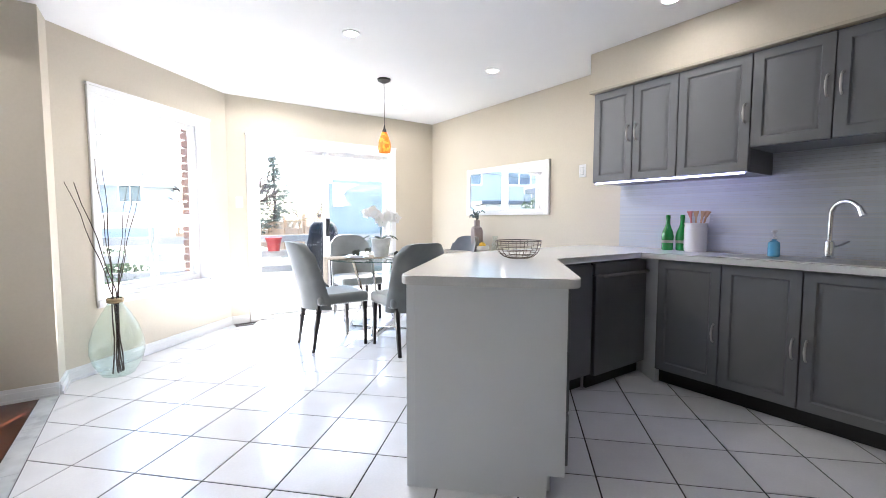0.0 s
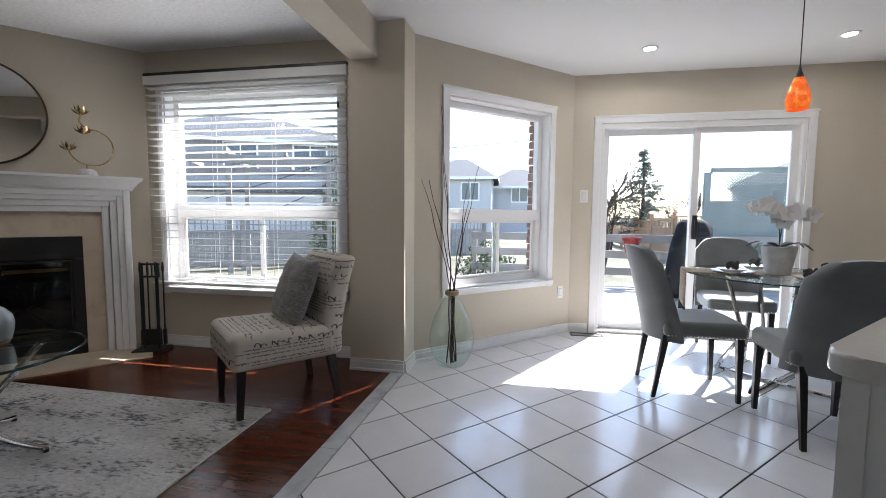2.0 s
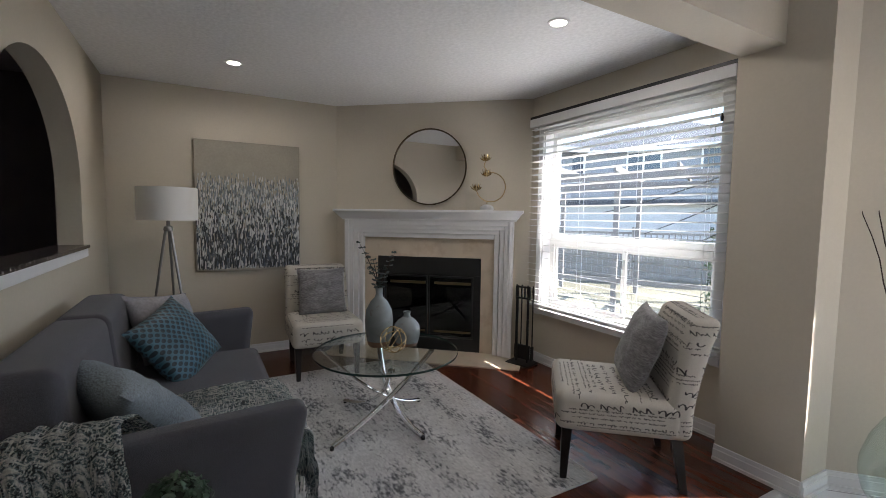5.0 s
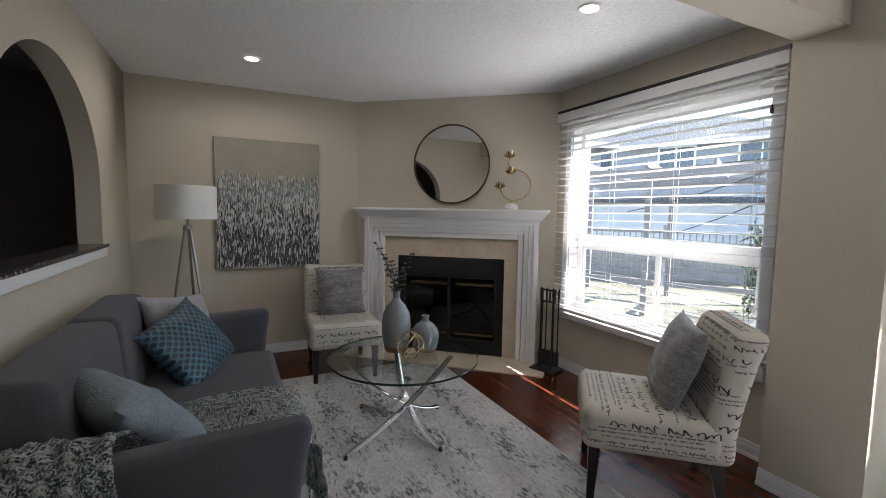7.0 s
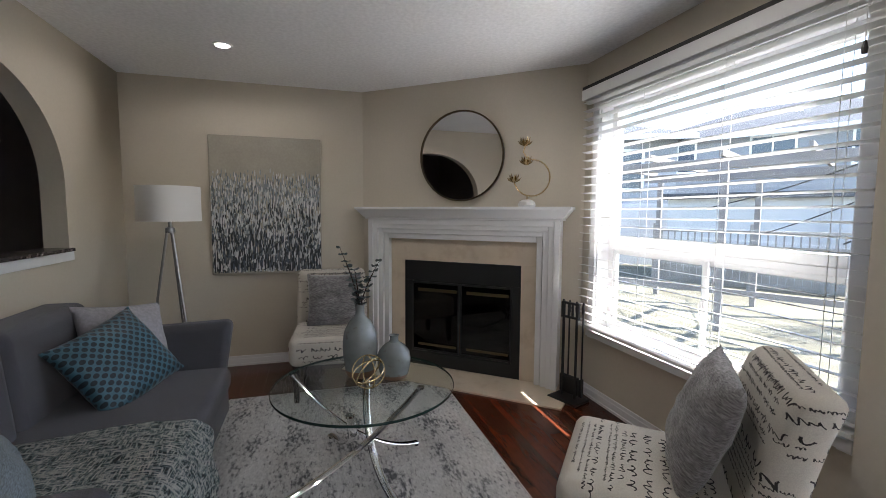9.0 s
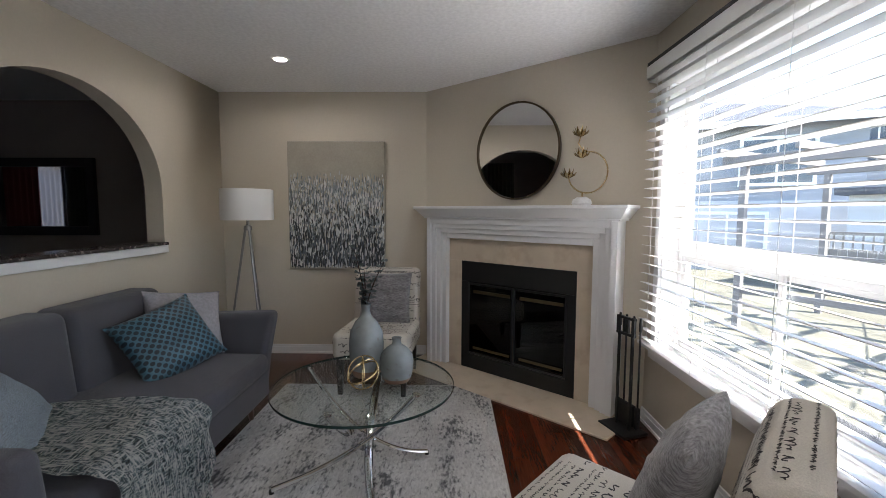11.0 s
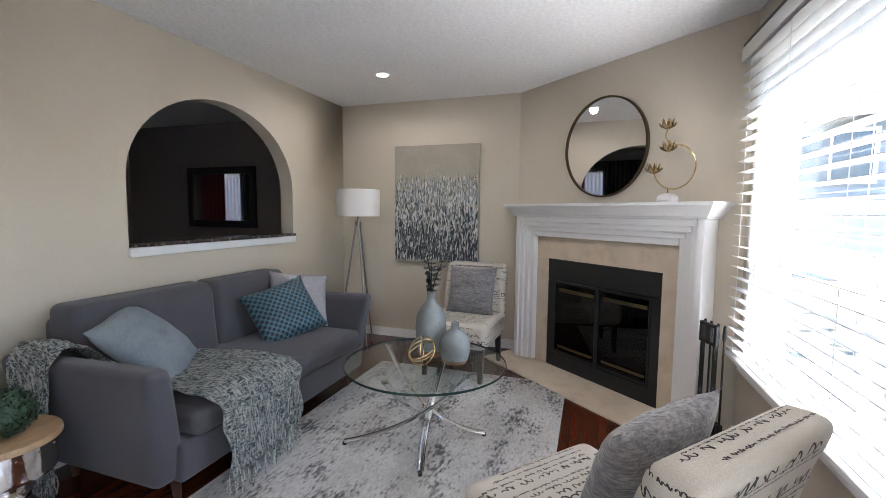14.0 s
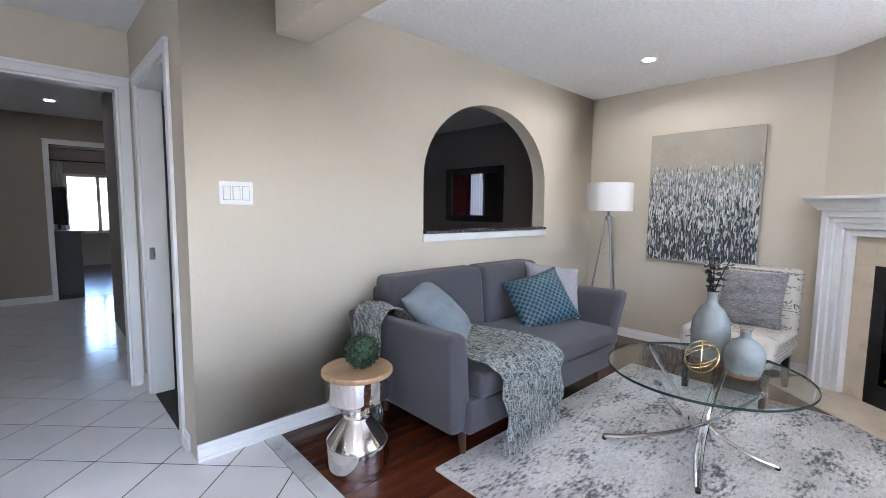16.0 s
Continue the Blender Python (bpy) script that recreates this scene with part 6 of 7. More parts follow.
    # narrow console under the wall mirror with its ornaments
    c = thing("console_table", "narrow console table below the wall mirror", "table", KM)
    oak = material("greige_wood", (0.30, 0.25, 0.20), 0.5, spots=0.15, grain=0.15)
    part("top", boxes((0.75, 1.75, -0.36, -0.035, 0.735, 0.765), bevel=0.004), oak, c)
    for x in (0.80, 1.70):
        for y in (-0.33, -0.06):
            part("leg", boxes((x - 0.02, x + 0.02, y - 0.02, y + 0.02, 0.0, 0.735), bevel=0.003), oak, c)
    v = thing("ribbed_vase", "ribbed mauve-grey vase with small green sprig", "vase", KM @ pose(1.18, -0.17, 0.765) @ Matrix.Scale(1.15, 4))
    bm = lathe(bmesh.new(), [(0, 0), (0.05, 0), (0.058, 0.02), (0.058, 0.20), (0.050, 0.235), (0.030, 0.25), (0.030, 0.31), (0.026, 0.31), (0.024, 0.25), (0, 0.24)], 48)
    for q in bm.verts:
        a = math.atan2(q.co.y, q.co.x)
        f = 1 + 0.045 * math.cos(16 * a)
        if 0.01 < q.co.z < 0.235:
            q.co.x, q.co.y = q.co.x * f, q.co.y * f
    part("body", bm, material("mauve_grey_ceramic", (0.30, 0.25, 0.24), 0.5), v)
    s = part("sprig", tube(bmesh.new(), [(0, 0, 0.26), (-0.02, 0.01, 0.36), (0.04, -0.02, 0.40)], 0.003, 5), STEM, v)
    rnd = random.Random(4)
    for i in range(16):
        bm = bmesh.new()
        bmesh.ops.create_icosphere(bm, subdivisions=1, radius=0.022, matrix=Matrix.LocRotScale((rnd.uniform(-0.07, 0.08), rnd.uniform(-0.05, 0.05), rnd.uniform(0.33, 0.41)), Euler((rnd.random() * 3, rnd.random() * 3, 0)), (1, 0.7, 0.25)))
        part("leaf", bm, LEAF, s)
    bl = thing("fruit_bowl", "white bowl with a lemon on the console", "bowl", KM @ pose(1.33, -0.22, 0.765))
    part("bowl", lathe(bmesh.new(), [(0, 0), (0.06, 0), (0.085, 0.03), (0.085, 0.07), (0.08, 0.07), (0.078, 0.035), (0, 0.02)], 28), material("white_bowl_glaze", (0.68, 0.66, 0.62), 0.3), bl)
    bm = bmesh.new()
    bmesh.ops.create_icosphere(bm, subdivisions=3, radius=0.036, matrix=Matrix.Translation((0.01, 0, 0.075)) @ Matrix.Diagonal((1.2, 1, 1, 1)))
    part("lemon", bm, material("lemon_peel", (0.75, 0.45, 0.03), 0.45, bump=0.2, bump_scale=200), bl)
    gv = thing("glass_vase", "small clear glass vase on the console", "vase", KM @ pose(1.50, -0.17, 0.765))
    part("glass", lathe(bmesh.new(), [(0, 0.003), (0.035, 0.003), (0.045, 0.03), (0.042, 0.08), (0.024, 0.14), (0.024, 0.16), (0.034, 0.185)], 28), glass("clear_vase_glass", (0.9, 0.94, 0.94), 2.0), gv)


kitchen_bits()
vent = thing("floor_vent", "dark metal floor register in the tile", "vent", pose(1.10, 5.235, 0))
part("frame", boxes((-0.15, 0.15, -0.055, -0.04, 0.0, 0.006), (-0.15, 0.15, 0.04, 0.055, 0.0, 0.006), (-0.15, -0.135, -0.04, 0.04, 0.0, 0.006), (0.135, 0.15, -0.04, 0.04, 0.0, 0.006), bevel=0.001), material("brown_metal", (0.06, 0.05, 0.045), 0.5, 0.6), vent)
for i in range(14):
    part("slat", boxes((-0.128 + 0.0197 * i, -0.122 + 0.0197 * i, -0.04, 0.04, 0.001, 0.005)), BLACK, vent)


# ---- front room bits ----
tvc = thing("media_cabinet", "dark cabinet in the front room", "cabinet", pose(0.10, -5.38, 0))
part("body", boxes((-0.10, 0.55, -0.35, 0.35, 0.0, 0.88), bevel=0.006), BLACKWOOD, tvc)
part("top", boxes((-0.13, 0.58, -0.37, 0.37, 0.88, 0.91), bevel=0.004), BLACKWOOD, tvc)
tv = thing("television", "black flat television on the dark cabinet", "television", pose(0.22, -5.38, 0.91, 0, 0, 12))
part("screen", boxes((-0.02, 0.02, -0.34, 0.34, 0.08, 0.62), bevel=0.004), material("black_screen", (0.01, 0.01, 0.012), 0.1), tv)
part("stand", boxes((-0.06, 0.10, -0.12, 0.12, 0.0, 0.012), (-0.01, 0.01, -0.03, 0.03, 0.012, 0.09), bevel=0.003), BLACK, tv)
cur = thing("curtain", "sheer white curtain beside the front window", "curtain", pose(0.12, -8.68, 0))
bm = bmesh.new()
g = []
for i in range(49):
    u = i / 48
    g.append((bm.verts.new((-0.12 + 0.42 * u, 0.025 * math.sin(u * 40), 0.0)), bm.verts.new((-0.12 + 0.42 * u, 0.025 * math.sin(u * 40), 2.15))))
for a, b in zip(g, g[1:]):
    bm.faces.new((a[0], b[0], b[1], a[1]))
part("cloth", bm, material("sheer_white_voile", (0.6, 0.58, 0.55), 0.9), cur)
part("rod", tube(bmesh.new(), [(-1.2, 0, 2.17), (0.5, 0, 2.17)], 0.012, 8), BLACKWOOD, cur)


# ---- outside ----
GRASS = material("dry_spring_lawn", (0.15, 0.14, 0.10), 0.95, spots=0.3, spot_scale=0.8, grain=0.3, grain_scale=30)
DECKW = material("weathered_deck_board", (0.36, 0.335, 0.305), 0.8, spots=0.15, spot_scale=2, grain=0.15, grain_scale=25, vary=0.12, stretch=(0.3, 3, 1))
CEDAR = material("cedar_fence", (0.36, 0.22, 0.13), 0.8, spots=0.15, vary=0.1, stretch=(3, 3, 0.4))
GREYW = material("grey_weathered_timber", (0.26, 0.24, 0.22), 0.85, spots=0.15, vary=0.1)
SIDING = material("pale_grey_siding", (0.48, 0.48, 0.49), 0.7, spots=0.04)
SIDING2 = material("blue_grey_siding", (0.27, 0.285, 0.31), 0.7, spots=0.04)
BRICK = material("red_brick", (0.21, 0.115, 0.085), 0.85, spots=0.15, spot_scale=4, grain=0.2)
ROOF = material("grey_asphalt_shingle", (0.085, 0.088, 0.098), 0.9, spots=0.12, spot_scale=1.5, grain=0.25, grain_scale=12)
DGLASS = material("dark_house_window", (0.08, 0.10, 0.13), 0.08)
GZ = -0.35
YARD = pose(0.55, 1.1, 0, 0, 0, -4) @ pose(-0.55, -1.1, 0)  # the garden lies square to the kitchen wall
gb = bmesh.new()
for x0, x1, y0, y1 in ((-600, -4.4, -600, 600), (3.7, 600, -600, 600), (-4.4, 3.7, 5.5, 600), (-4.4, 3.7, -600, -9.0)):
    box(gb, x0, x1, y0, y1, GZ - 0.3, GZ)
tagged(part("ground", gb, GRASS), "dry pale spring lawn", "ground", kind="structure")
tagged(part("exterior_base", boxes((-0.9, 4.3, 4.35, 5.52, GZ - 0.2, -0.16)), material("concrete_footing", (0.35, 0.35, 0.34), 0.9, spots=0.1)), "concrete footing under the patio door", "footing", kind="structure")


def brick_pier():
    """Outer brickwork beside the bay window."""
    m = along(BAY0, BAY1)
    w = thing("brick_return", "red brick wall return outside the bay window", "brick wall", m, kind="structure")
    me = None
    for r in range(36):
        for c in range(2):
            x = 1.44 + 0.205 * c - (0.1 if r % 2 else 0)
            ob = part("brick", boxes((0, 0.195, 0.165, 0.31, 0, 0.066), bevel=0.004, seg=1), BRICK, w) if me is None else new("brick", me)
            me = me or ob.data
            ob.parent = w
            ob.matrix_local = pose(max(x, 1.43), 0.0, 0.02 + 0.076 * r)


brick_pier()


def deck():
    d = thing("deck", "weathered pale wooden deck outside the patio door", "deck", kind="structure")
    me = None
    for i in range(28):
        ob = part("board", boxes((-1.2, 6.2, 0, 0.132, -0.03, 0.0), bevel=0.004, seg=1), DECKW, d) if me is None else new("board", me)
        me = me or ob.data
        ob.parent = d
        ob.matrix_local = pose(0, 5.53 + 0.14 * i, -0.13)
    part("joists", boxes((-1.2, 6.2, 5.6, 5.7, GZ, -0.161), (-1.2, 6.2, 9.25, 9.4, GZ, -0.161)), GREYW, d)


deck()


def railing():
    r = thing("deck_railing", "grey timber deck railing with wide rails", "railing", YARD, kind="structure")
    for x in (-1.1, 0.7, 2.5, 4.3, 6.1):
        part("post", boxes((x - 0.045, x + 0.045, 9.55, 9.64, GZ, 0.80), bevel=0.005), GREYW, r)
    for z in (0.05, 0.36, 0.66):
        part("rail", boxes((-1.15, 6.15, 9.50, 9.548, z, z + 0.14), bevel=0.005), GREYW, r)
    pt = thing("flower_pot", "red plastic flower pot on the deck railing", "pot", YARD @ pose(1.80, 9.46, 0.70) @ Matrix.Scale(0.85, 4))
    part("pot", lathe(bmesh.new(), [(0, -0.25), (0.13, -0.25), (0.17, 0.02), (0.19, 0.025), (0.19, 0.07), (0.16, 0.07), (0.15, 0.0), (0, -0.02)], 24), material("red_plastic", (0.26, 0.022, 0.02), 0.5), pt)


railing()


def barbecue():
    b = thing("barbecue", "black cloth-covered barbecue standing on the deck", "barbecue", YARD @ pose(2.56, 8.6, -0.13, 0, 0, 75))
    bm = bmesh.new()
    box(bm, -0.62, 0.62, -0.32, 0.32, 0.04, 1.22, 0.12, 4)
    bmesh.ops.subdivide_edges(bm, edges=list(bm.edges), cuts=2, use_grid_fill=True)
    for v in bm.verts:
        k = v.co.z / 1.22
        if k > 0.5:
            v.co.x *= 1 - 0.35 * ((k - 0.5) / 0.5) ** 2
            v.co.y *= 1 - 0.45 * ((k - 0.5) / 0.5) ** 2
        v.co.x += 0.03 * noise.noise(v.co * 4)
        v.co.y += 0.05 * noise.noise(v.co * 4 + Vector((9, 0, 0)))
    part("cover", bm, material("black_cover_cloth", (0.009, 0.009, 0.011), 0.8, spots=0.3, spec=0.12), b, sharp=70)
    for x in (-0.5, 0.5):
        part("wheel", lathe(bmesh.new(), [(0, -0.02), (0.06, -0.02), (0.06, 0.02), (0, 0.02)], 16), BLACK, b).matrix_local = pose(x, 0, 0.06, 0, 90, 0)


barbecue()


def fence(x0, y0, x1, y1, n, h, mat, name, label, step=0.0):
    m = YARD @ along((x0, y0), (x1, y1))
    L = math.dist((x0, y0), (x1, y1))
    f = thing(name, label, "fence", m, kind="structure")
    w = L / n
    for i in range(n + 1):
        part("post", boxes((i * w - 0.06, i * w + 0.06, -0.06, 0.06, GZ, h + 0.14 + step * i), bevel=0.01), mat, f)
    for i in range(n):
        z = h + step * i
        part("rail", boxes((i * w + 0.06, i * w + w - 0.06, -0.035, 0.035, z - 0.06, z), (i * w + 0.06, i * w + w - 0.06, -0.03, 0.03, GZ + 0.15, GZ + 0.22), bevel=0.004), mat, f)
        bm = bmesh.new()
        k = max(4, int(w / 0.145))
        for j in range(k):
            u = i * w + 0.06 + (w - 0.12) * j / k
            box(bm, u + 0.004, u + (w - 0.12) / k - 0.004, -0.012 - 0.004 * (j % 2), 0.012, GZ + 0.1, z - 0.33)
            box(bm, u + 0.05, u + 0.08, -0.01, 0.01, z - 0.33, z - 0.06)
        tagged(part("boards", bm, mat, f), kind="stuff")


fence(2.6, 34.0, 4.75, 12.5, 9, 0.55, CEDAR, "fence_north", "stepped cedar board fence", 0.09)
fence(-9.0, 36.0, 2.4, 35.0, 5, 0.45, CEDAR, "fence_far", "low cedar board fence")
fence(-9.0, 9.5, -2.0, 16.0, 5, 1.0, GREYW, "fence_west", "grey weathered board fence")


def lattice_screen():
    s = thing("lattice_screen", "green-grey lattice privacy screen beside the deck", "screen", YARD @ pose(3.05, 9.75, 0, 0, 0, 2), kind="structure")
    mt = material("green_grey_lattice", (0.20, 0.225, 0.215), 0.8, spots=0.1)
    L = 3.0
    for x in (0.0, L):
        part("post", boxes((x - 0.05, x + 0.05, -0.05, 0.05, GZ, 1.92), bevel=0.008), mt, s)
    part("panel", boxes((0.05, L - 0.05, -0.02, 0.02, -0.1, 1.35)), mt, s)
    part("rail", boxes((0.05, L - 0.05, -0.03, 0.03, 1.35, 1.42), (0.05, L - 0.05, -0.03, 0.03, 1.92, 2.0)), mt, s)
    bm = bmesh.new()
    k = 54
    for i in range(-10, k + 1):
        for sgn in (1, -1):
            x = 0.05 + i * (L - 0.1) / k
            a = (x, 1.42), (x + 0.5, 1.92)
            if sgn < 0:
                a = (x + 0.5, 1.42), (x, 1.92)
            if min(a[0][0], a[1][0]) < 0.04 or max(a[0][0], a[1][0]) > L - 0.04:
                continue
            d = Vector((a[1][0] - a[0][0], 0, a[1][1] - a[0][1])).normalized()
            q = Vector((-d.z, 0, d.x)) * 0.012
            y = 0.006 * sgn
            p0, p1 = Vector((a[0][0], y, a[0][1])), Vector((a[1][0], y, a[1][1]))
            bm.faces.new([bm.verts.new(v) for v in (p0 - q, p0 + q, p1 + q, p1 - q)])
    tagged(part("lattice", bm, mt, s), kind="stuff")


lattice_screen()


def house(m, w, d, eave, ridge, mat, low, label, wins, hip=0.35):
    """A detached house: storey walls, hipped roof and framed windows on the side that faces -y."""
    h = thing("house", label, "house", m)
    bm = bmesh.new()
    n = int((eave - low) / 0.18)
    for i in range(n):
        z = low + 0.18 * i
        box(bm, -w / 2 - 0.012, w / 2 + 0.012, -d / 2 - 0.012, d / 2, z, z + 0.165)
    box(bm, -w / 2, w / 2, -d / 2, d / 2, low, eave)
    part("wall", bm, mat, h)
    part("ground_storey", boxes((-w / 2 - 0.05, w / 2 + 0.05, -d / 2 - 0.05, d / 2, GZ, low)), SIDING, h)
    e = 0.45
    bm = bmesh.new()
    lo = [bm.verts.new(p) for p in ((-w / 2 - e, -d / 2 - e, eave), (w / 2 + e, -d / 2 - e, eave), (w / 2 + e, d / 2 + e, eave), (-w / 2 - e, d / 2 + e, eave))]
    r0, r1 = bm.verts.new((-w / 2 + w * hip, 0, ridge)), bm.verts.new((w / 2 - w * hip, 0, ridge))
    for f in ((lo[0], lo[1], r1, r0), (lo[1], lo[2], r1), (lo[2], lo[3], r0, r1), (lo[3], lo[0], r0), (lo[3], lo[2], lo[1], lo[0])):
        bm.faces.new(f)
    part("roof", bm, ROOF, h, sharp=10)
    part("eaves_trim", boxes((-w / 2 - e, w / 2 + e, -d / 2 - e - 0.03, -d / 2 - e, eave - 0.16, eave + 0.02), (-w / 2 - e - 0.03, -w / 2 - e, -d / 2 - e, d / 2 + e, eave - 0.16, eave + 0.02), (w / 2 + e, w / 2 + e + 0.03, -d / 2 - e, d / 2 + e, eave - 0.16, eave + 0.02)), TRIM, h)
    for x, z, ww, hh in wins:
        y = -d / 2 - 0.02
        v = part("window", boxes((x - ww / 2, x + ww / 2, y - 0.02, y, z, z + hh)), DGLASS, h)
        part("window_frame", boxes((x - ww / 2 - 0.09, x - ww / 2, y - 0.05, y, z - 0.09, z + hh + 0.09), (x + ww / 2, x + ww / 2 + 0.09, y - 0.05, y, z - 0.09, z + hh + 0.09), (x - ww / 2, x + ww / 2, y - 0.05, y, z + hh, z + hh + 0.09), (x - ww / 2, x + ww / 2, y - 0.05, y, z - 0.09, z), (x - 0.03, x + 0.03, y - 0.04, y, z, z + hh)), TRIM, v)


house(YARD @ pose(-17.5, 23.5, 0, 0, 0, 30), 11.5, 8, 4.9, 6.8, SIDING2, 2.3, "blue-grey sided two-storey house with hipped roof", [(-3.6, 3.4, 1.5, 1.3), (0.2, 3.4, 1.5, 1.3), (3.6, 3.4, 1.6, 1.3), (-3, 0.3, 1.6, 1.5), (2, 0.3, 2.2, 1.6)])
house(YARD @ pose(-6.9, 34.0, 0, 0, 0, 6), 5.0, 8, 3.7, 5.4, SIDING, 1.5, "pale grey house with grey hipped roof", [(-0.9, 2.2, 1.1, 1.1), (1.1, 2.2, 1.1, 1.1)], 0.4)
house(YARD @ pose(-2.9, 38.0, 0, 0, 0, 4), 5.0, 8, 3.3, 5.0, SIDING, 1.5, "pale blue house with grey hipped roof", [(0.2, 2.2, 1.1, 1.1)], 0.4)
house(YARD @ pose(18.5, 40.0, 0, 0, 0, -15), 9, 9, 3.6, 5.6, SIDING2, 1.4, "blue-grey house with hipped roof beyond fence", [(-2, 2.0, 1.4, 1.1), (2, 2.0, 1.4, 1.1)], 0.4)

house(pose(-17.5, 10.5, 0, 0, 0, 64), 11, 8, 3.9, 5.5, SIDING2, 1.7, "grey sided house with hipped roof beyond garden", [(-3.4, 2.2, 1.6, 1.2), (0.4, 2.2, 1.6, 1.2), (3.6, 2.2, 1.6, 1.2), (-2.5, 0.0, 1.6, 1.3), (2.5, 0.0, 1.8, 1.3)])


def conifer(x, y, h, seed):
    t = thing("conifer_tree", "sparse dark conifer behind the fence", "tree", YARD @ pose(x, y, GZ))
    bark = STEM
    part("trunk", tube(bmesh.new(), [(0, 0, 0), (0.03, 0, h * 0.5), (0, 0.02, h)], [0.11, 0.07, 0.01], 8), bark, t)
    rnd = random.Random(seed)
    bl, bb = bmesh.new(), bmesh.new()
    z = 0.9
    while z < h - 0.1:
        for k in range(5):
            a = rnd.uniform(0, 6.28)
            L = (h - z) * 0.40 * rnd.uniform(0.55, 1.15) + 0.1
            d = Vector((math.cos(a), math.sin(a), rnd.uniform(-0.15, 0.25)))
            p0 = Vector((0, 0, z))
            tube(bb, [p0, p0 + d * L], [0.014, 0.004], 4)
            for i in range(int(10 + L * 16)):
                u = rnd.uniform(0.25, 1)
                c = p0 + d * L * u + Vector((rnd.gauss(0, 0.06), rnd.gauss(0, 0.06), rnd.gauss(-0.03, 0.05)))
                q = Vector((rnd.gauss(0, 1), rnd.gauss(0, 1), rnd.gauss(0, 0.6))).normalized() * 0.11
                s = q.orthogonal().normalized() * 0.034
                bl.faces.new([bl.verts.new(c + v) for v in (-q, s, q, -s)])
        z += rnd.uniform(0.12, 0.22)
    tagged(part("branches", bb, bark, t), kind="stuff")
    tagged(part("crown", bl, material("conifer_needles", (0.075, 0.08, 0.055), 0.8, spots=0.3), t), kind="stuff")


conifer(3.95, 21.5, 4.4, 1)


def bare_tree(x, y, h, seed, name="bare_tree", label="bare spring tree behind the fence"):
    t = thing(name, label, "tree", YARD @ pose(x, y, GZ))
    rnd = random.Random(seed)
    bm, bt = bmesh.new(), bmesh.new()

    def grow(p, d, L, r, lvl):
        e = p + d * L
        m = (p + e) / 2 + Vector((rnd.gauss(0, 0.04), rnd.gauss(0, 0.04), 0)) * L
        tube(bt if lvl < 2 else bm, [p, m, e], [r, r * 0.85, r * 0.7], 5 if lvl < 3 else 3)
        if lvl < 5:
            for _ in range(3 if lvl else 4):
                n = (d + Vector((rnd.gauss(0, 0.45), rnd.gauss(0, 0.45), rnd.gauss(0.1, 0.3)))).normalized()
                grow(p.lerp(e, rnd.uniform(0.6, 1.0)), n, L * rnd.uniform(0.55, 0.8), r * 0.66, lvl + 1)

    grow(Vector((0, 0, 0)), Vector((0, 0, 1)), h * 0.34, h * 0.018, 0)
    part("trunk", bt, STEM, t)
    tagged(part("twigs", bm, STEM, t), kind="stuff")


bare_tree(1.2, 22.0, 4.6, 3)
bare_tree(2.2, 24.0, 4.0, 5)
bare_tree(6.5, 24.0, 3.6, 8)
bare_tree(4.6, 27.0, 3.2, 11)
bare_tree(2.6, 20.0, 2.4, 13)
bare_tree(3.2, 25.0, 3.4, 17)
bare_tree(5.4, 23.0, 2.6, 19)
bare_tree(1.75, 14.0, 4.2, 23)


def shrub(x, y, r, h, seed, label, z0=GZ):
    b = thing("shrub", label, "shrub", YARD @ pose(x, y, z0))
    rnd = random.Random(seed)
    bm = bmesh.new()
    for i in range(int(1100 * r * h) + 500):
        d = Vector((rnd.gauss(0, 1), rnd.gauss(0, 1), abs(rnd.gauss(0, 1)))).normalized() * rnd.uniform(0.55, 1.0)
        c = Vector((d.x * r, d.y * r, d.z * h + 0.02)) * (1 + 0.2 * noise.noise(d * 3 + Vector((seed, 0, 0))))
        q = Vector((rnd.gauss(0, 1), rnd.gauss(0, 1), rnd.gauss(0, 1))).normalized() * 0.05
        s = q.orthogonal().normalized() * 0.02
        bm.faces.new([bm.verts.new(c + v) for v in (-q, s, q, -s)])
    tagged(part("foliage", bm, material("shrub_leaf", (0.05, 0.075, 0.03), 0.7, spots=0.4), b), kind="stuff")
    bm = bmesh.new()
    for i in range(7):
        a = i * 0.9
        tube(bm, [(0, 0, 0), (r * 0.6 * math.cos(a), r * 0.6 * math.sin(a), h * 0.7)], [0.015, 0.004], 4)
    part("stems", bm, STEM, b)


shrub(-4.6, 13.5, 0.9, 1.9, 1, "evergreen shrub beside the grey fence")
shrub(-0.9, 9.9, 0.7, 0.9, 2, "brown-green garden shrub near the deck")
shrub(-4.1, 9.7, 0.75, 2.3, 4, "dark hedge beyond the family room window")


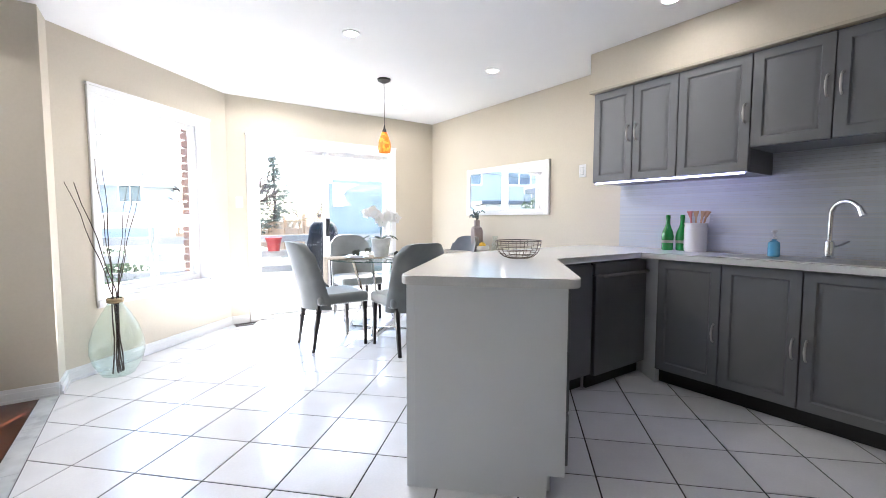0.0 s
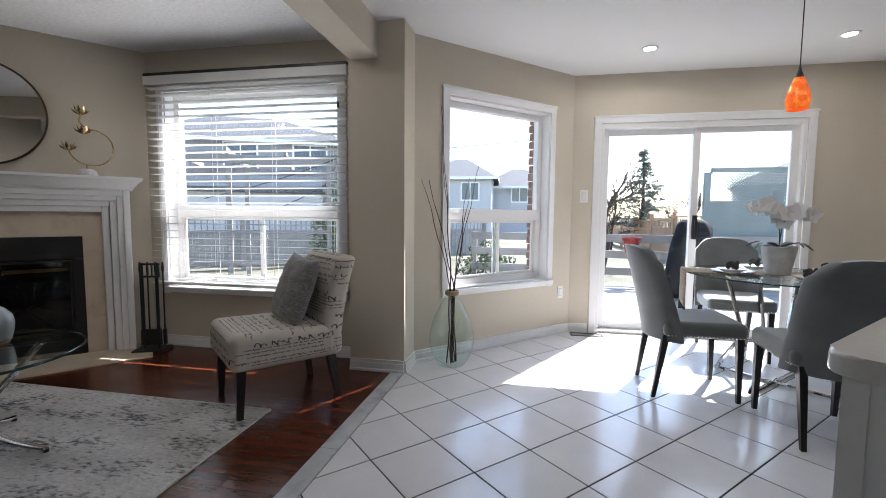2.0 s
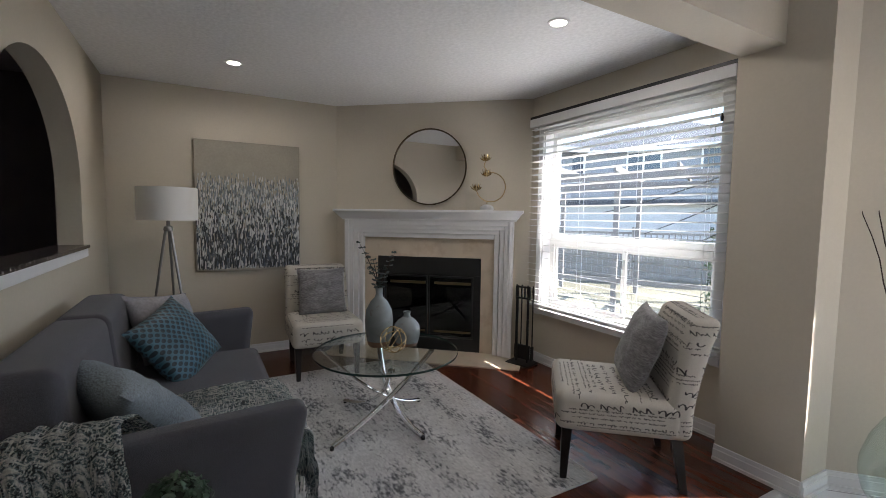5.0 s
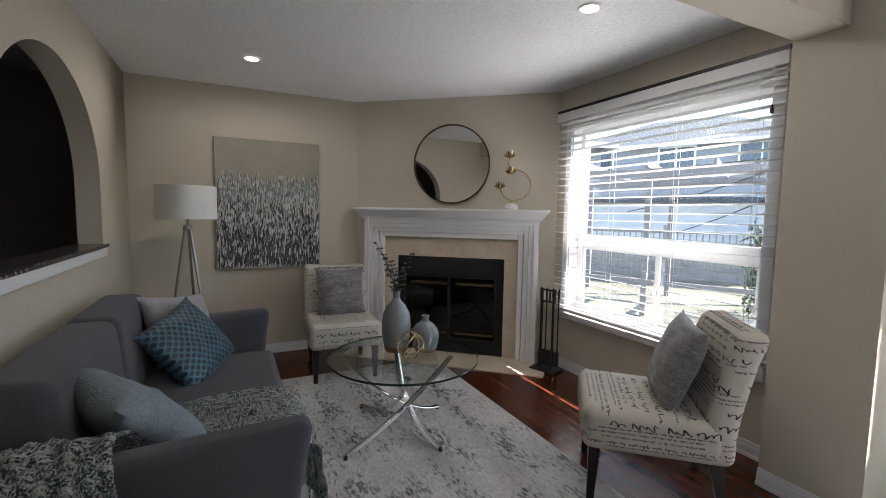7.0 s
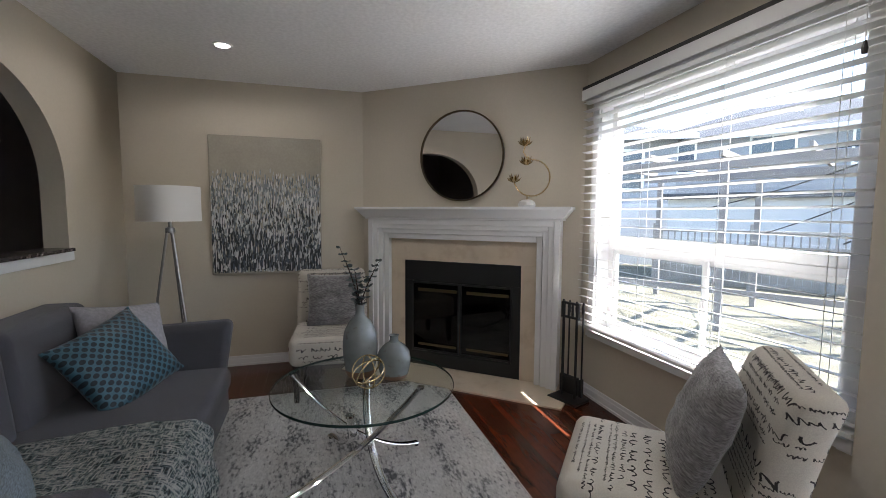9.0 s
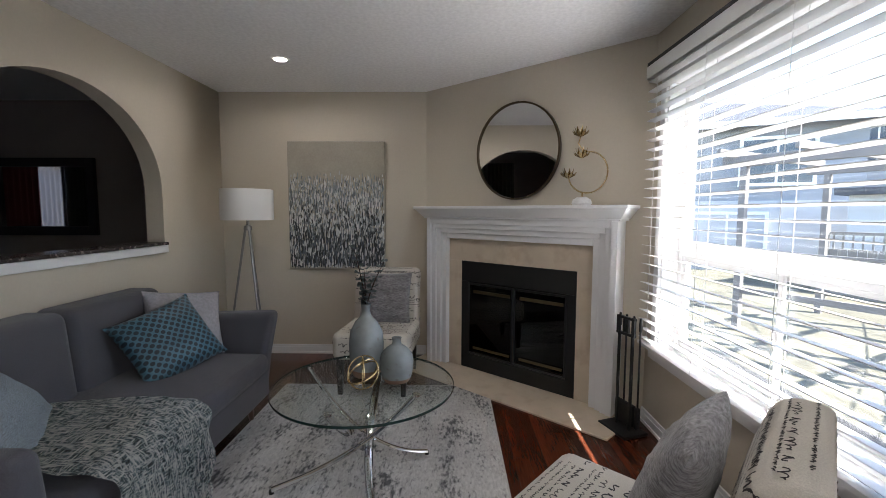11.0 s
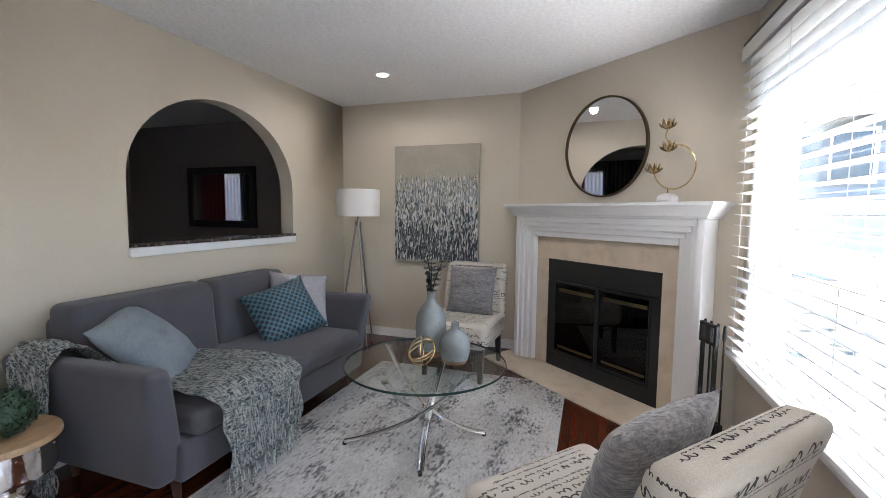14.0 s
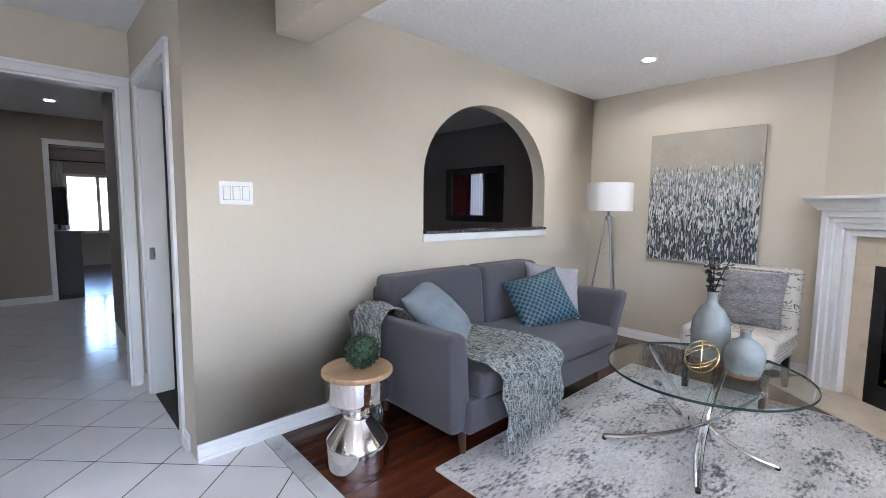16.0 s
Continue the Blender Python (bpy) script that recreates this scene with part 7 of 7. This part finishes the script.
def pergola():
    p = thing("pergola", "dark timber pergola frame in the garden", "pergola", pose(-5.2, 8.9, 0, 0, 0, 28))
    dark = material("dark_stained_timber", (0.24, 0.22, 0.21), 0.8, spots=0.1)
    for x in (-1.7, 0.0, 1.7):
        for y in (-1.2, 1.2):
            part("post", boxes((x - 0.045, x + 0.045, y - 0.045, y + 0.045, GZ, 2.0), bevel=0.008), dark, p)
    for y in (-1.2, 1.2):
        part("beam", boxes((-2.0, 2.0, y - 0.04, y + 0.04, 2.0, 2.15), bevel=0.006), dark, p)
    for i in range(5):
        x = -1.9 + 0.95 * i
        part("rafter", boxes((x - 0.025, x + 0.025, -1.5, 1.5, 2.15, 2.25), bevel=0.005), dark, p)
    for z in (0.2, 0.75):
        part("rail", boxes((-1.7, 1.7, -1.22, -1.18, z, z + 0.08)), dark, p)
    s = thing("garden_shed", "white sided garden shed behind the pergola", "shed", pose(-8.0, 14.0, GZ, 0, 0, 30))
    white = material("white_shed_siding", (0.55, 0.55, 0.55), 0.7, spots=0.05)
    part("walls", boxes((-2.6, 2.6, -1.2, 1.2, 0, 2.1)), white, s)
    part("roof", prism(bmesh.new(), [(-2.8, -1.4), (2.8, -1.4), (2.8, 1.4), (-2.8, 1.4)], 2.1, 2.25), ROOF, s)
    part("door", boxes((0.6, 1.5, -1.24, -1.2, 0.05, 1.9), bevel=0.005), SIDING, s)
    c = thing("overhead_cables", "thin dark overhead cables across the garden", "cables")
    for a, b in (((-0.9, 7.5, 2.6), (-6.5, 9.5, 1.45)), ((-0.9, 7.5, 2.6), (-6.0, 10.5, 1.0)), ((-0.9, 7.5, 2.6), (-3.4, 8.3, 1.0)), ((-8, 11, 2.5), (2, 12, 3.1))):
        A, B = Vector(a), Vector(b)
        part("cable", tube(bmesh.new(), [A.lerp(B, i / 8) - Vector((0, 0, 0.15 * math.sin(math.pi * i / 8))) for i in range(9)], 0.010, 5), BLACK, c)


pergola()


# ---- floor pieces ----
def clip(poly, a, b):
    """Keeps the part of a polygon to the left of the line from a to b."""
    out = []
    side = lambda p: (b[0] - a[0]) * (p[1] - a[1]) - (b[1] - a[1]) * (p[0] - a[0])
    for p, q in zip(poly, poly[1:] + poly[:1]):
        sp, sq = side(p), side(q)
        if sp >= 0:
            out.append(p)
        if (sp > 0 > sq) or (sp < 0 < sq):
            t = sp / (sp - sq)
            out.append((p[0] + (q[0] - p[0]) * t, p[1] + (q[1] - p[1]) * t))
    return out


STRIP_A, STRIP_B, STRIP_W = (-0.375, 0.754), (-0.312, 3.905), 0.092


def tiles():
    f = thing("floor_tiles", "white glazed floor tiles laid diagonally with dark joints", "tiles", kind="structure")
    th, p, gap = radians(45), 0.338, 0.0072
    u, v = Vector((math.cos(th), math.sin(th))), Vector((-math.sin(th), math.cos(th)))
    o = Vector((-0.152, 2.805))
    h = (p - gap) / 2
    full = None
    far = bmesh.new()
    count = 0
    for i in range(-32, 32):
        for j in range(-32, 32):
            c = o + u * (i + 0.5) * p + v * (j + 0.5) * p
            if not (-0.8 < c.x < 4.0 and -5.0 < c.y < 6.0):
                continue
            sq = [tuple(c + u * a * h + v * b * h) for a, b in ((-1, -1), (1, -1), (1, 1), (-1, 1))]
            q = sq
            if c.y > 4.02:
                q = clip(q, (-0.36, 5.0), (-0.36, 0.0))
            elif c.y > 0.5:
                q = clip(q, (STRIP_B[0] + 0.004, STRIP_B[1]), (STRIP_A[0] + 0.004, STRIP_A[1]))
            else:
                q = clip(q, (-0.055, 1), (-0.055, 0)) if c.y > END_Y - 0.2 else clip(q, (-0.08, END_Y - 0.13), (-0.65, -4.58))
            q = clip(q, (4.1, 5.36), (0.9, 5.36)) if q else q
            q = clip(q, BAY1, BAY0) if q else q
            q = clip(q, (-3, -4.64), (4, -4.64)) if q else q
            if len(q) < 3:
                continue
            whole = len(q) == 4 and all(math.dist(x, y) < 1e-6 for x, y in zip(q, sq))
            if count < 299 and c.y > -0.4 and c.x < 3.5:
                count += 1
                if whole:
                    if full is None:
                        ob = part("tile", prism(bmesh.new(), [(a * h, b * h) for a, b in ((-1, -1), (1, -1), (1, 1), (-1, 1))], -0.010, 0.0, 0.0015), TILE, f)
                        full = ob.data
                    else:
                        ob = new("tile", full)
                        ob.parent = f
                    ob.matrix_local = pose(c.x, c.y, 0, 0, 0, math.degrees(th) + 90 * ((i * 7 + j * 3) % 4))
                else:
                    b = prism(bmesh.new(), q, -0.010, 0.0)
                    part("tile", b, TILE, f)
            else:
                prism(far, q, -0.010, 0.0)
    tagged(part("far_tiles", far, TILE, f), kind="stuff")


tiles()


def boards():
    f = thing("floorboards", "glossy red-brown wooden floorboards", "floorboards", kind="structure")
    rnd = random.Random(6)
    w = 0.083
    y = 0.745
    while y < 4.15:
        x = -3.92 + rnd.uniform(-0.9, 0)
        while x < -0.4:
            L = rnd.uniform(0.7, 1.25)
            xe = STRIP_A[0] + (STRIP_B[0] - STRIP_A[0]) * (y - STRIP_A[1]) / (STRIP_B[1] - STRIP_A[1]) - STRIP_W - 0.003
            a, b = max(x, -3.92), min(x + L - 0.0012, xe)
            if b - a > 0.03:
                ob = part("board", boxes((-(b - a) / 2, (b - a) / 2, -w / 2 + 0.0006, w / 2 - 0.0006, -0.0105, 0.0)), WOOD, f)
                ob.matrix_local = pose((a + b) / 2, y + w / 2, 0)
            x += L
        y += w


boards()


def threshold():
    t = thing("marble_threshold", "grey marble strip between tile and wood floor", "threshold", kind="structure")
    n = 6
    for i in range(n):
        a, b = i / n, (i + 1) / n - 0.001
        A, B = Vector(STRIP_A), Vector(STRIP_B)
        p, q = A.lerp(B, a), A.lerp(B, b)
        part("strip", prism(bmesh.new(), [tuple(p - Vector((STRIP_W, 0))), tuple(p), tuple(q), tuple(q - Vector((STRIP_W, 0)))], -0.0105, 0.003, 0.0015), MARBLE, t)


threshold()
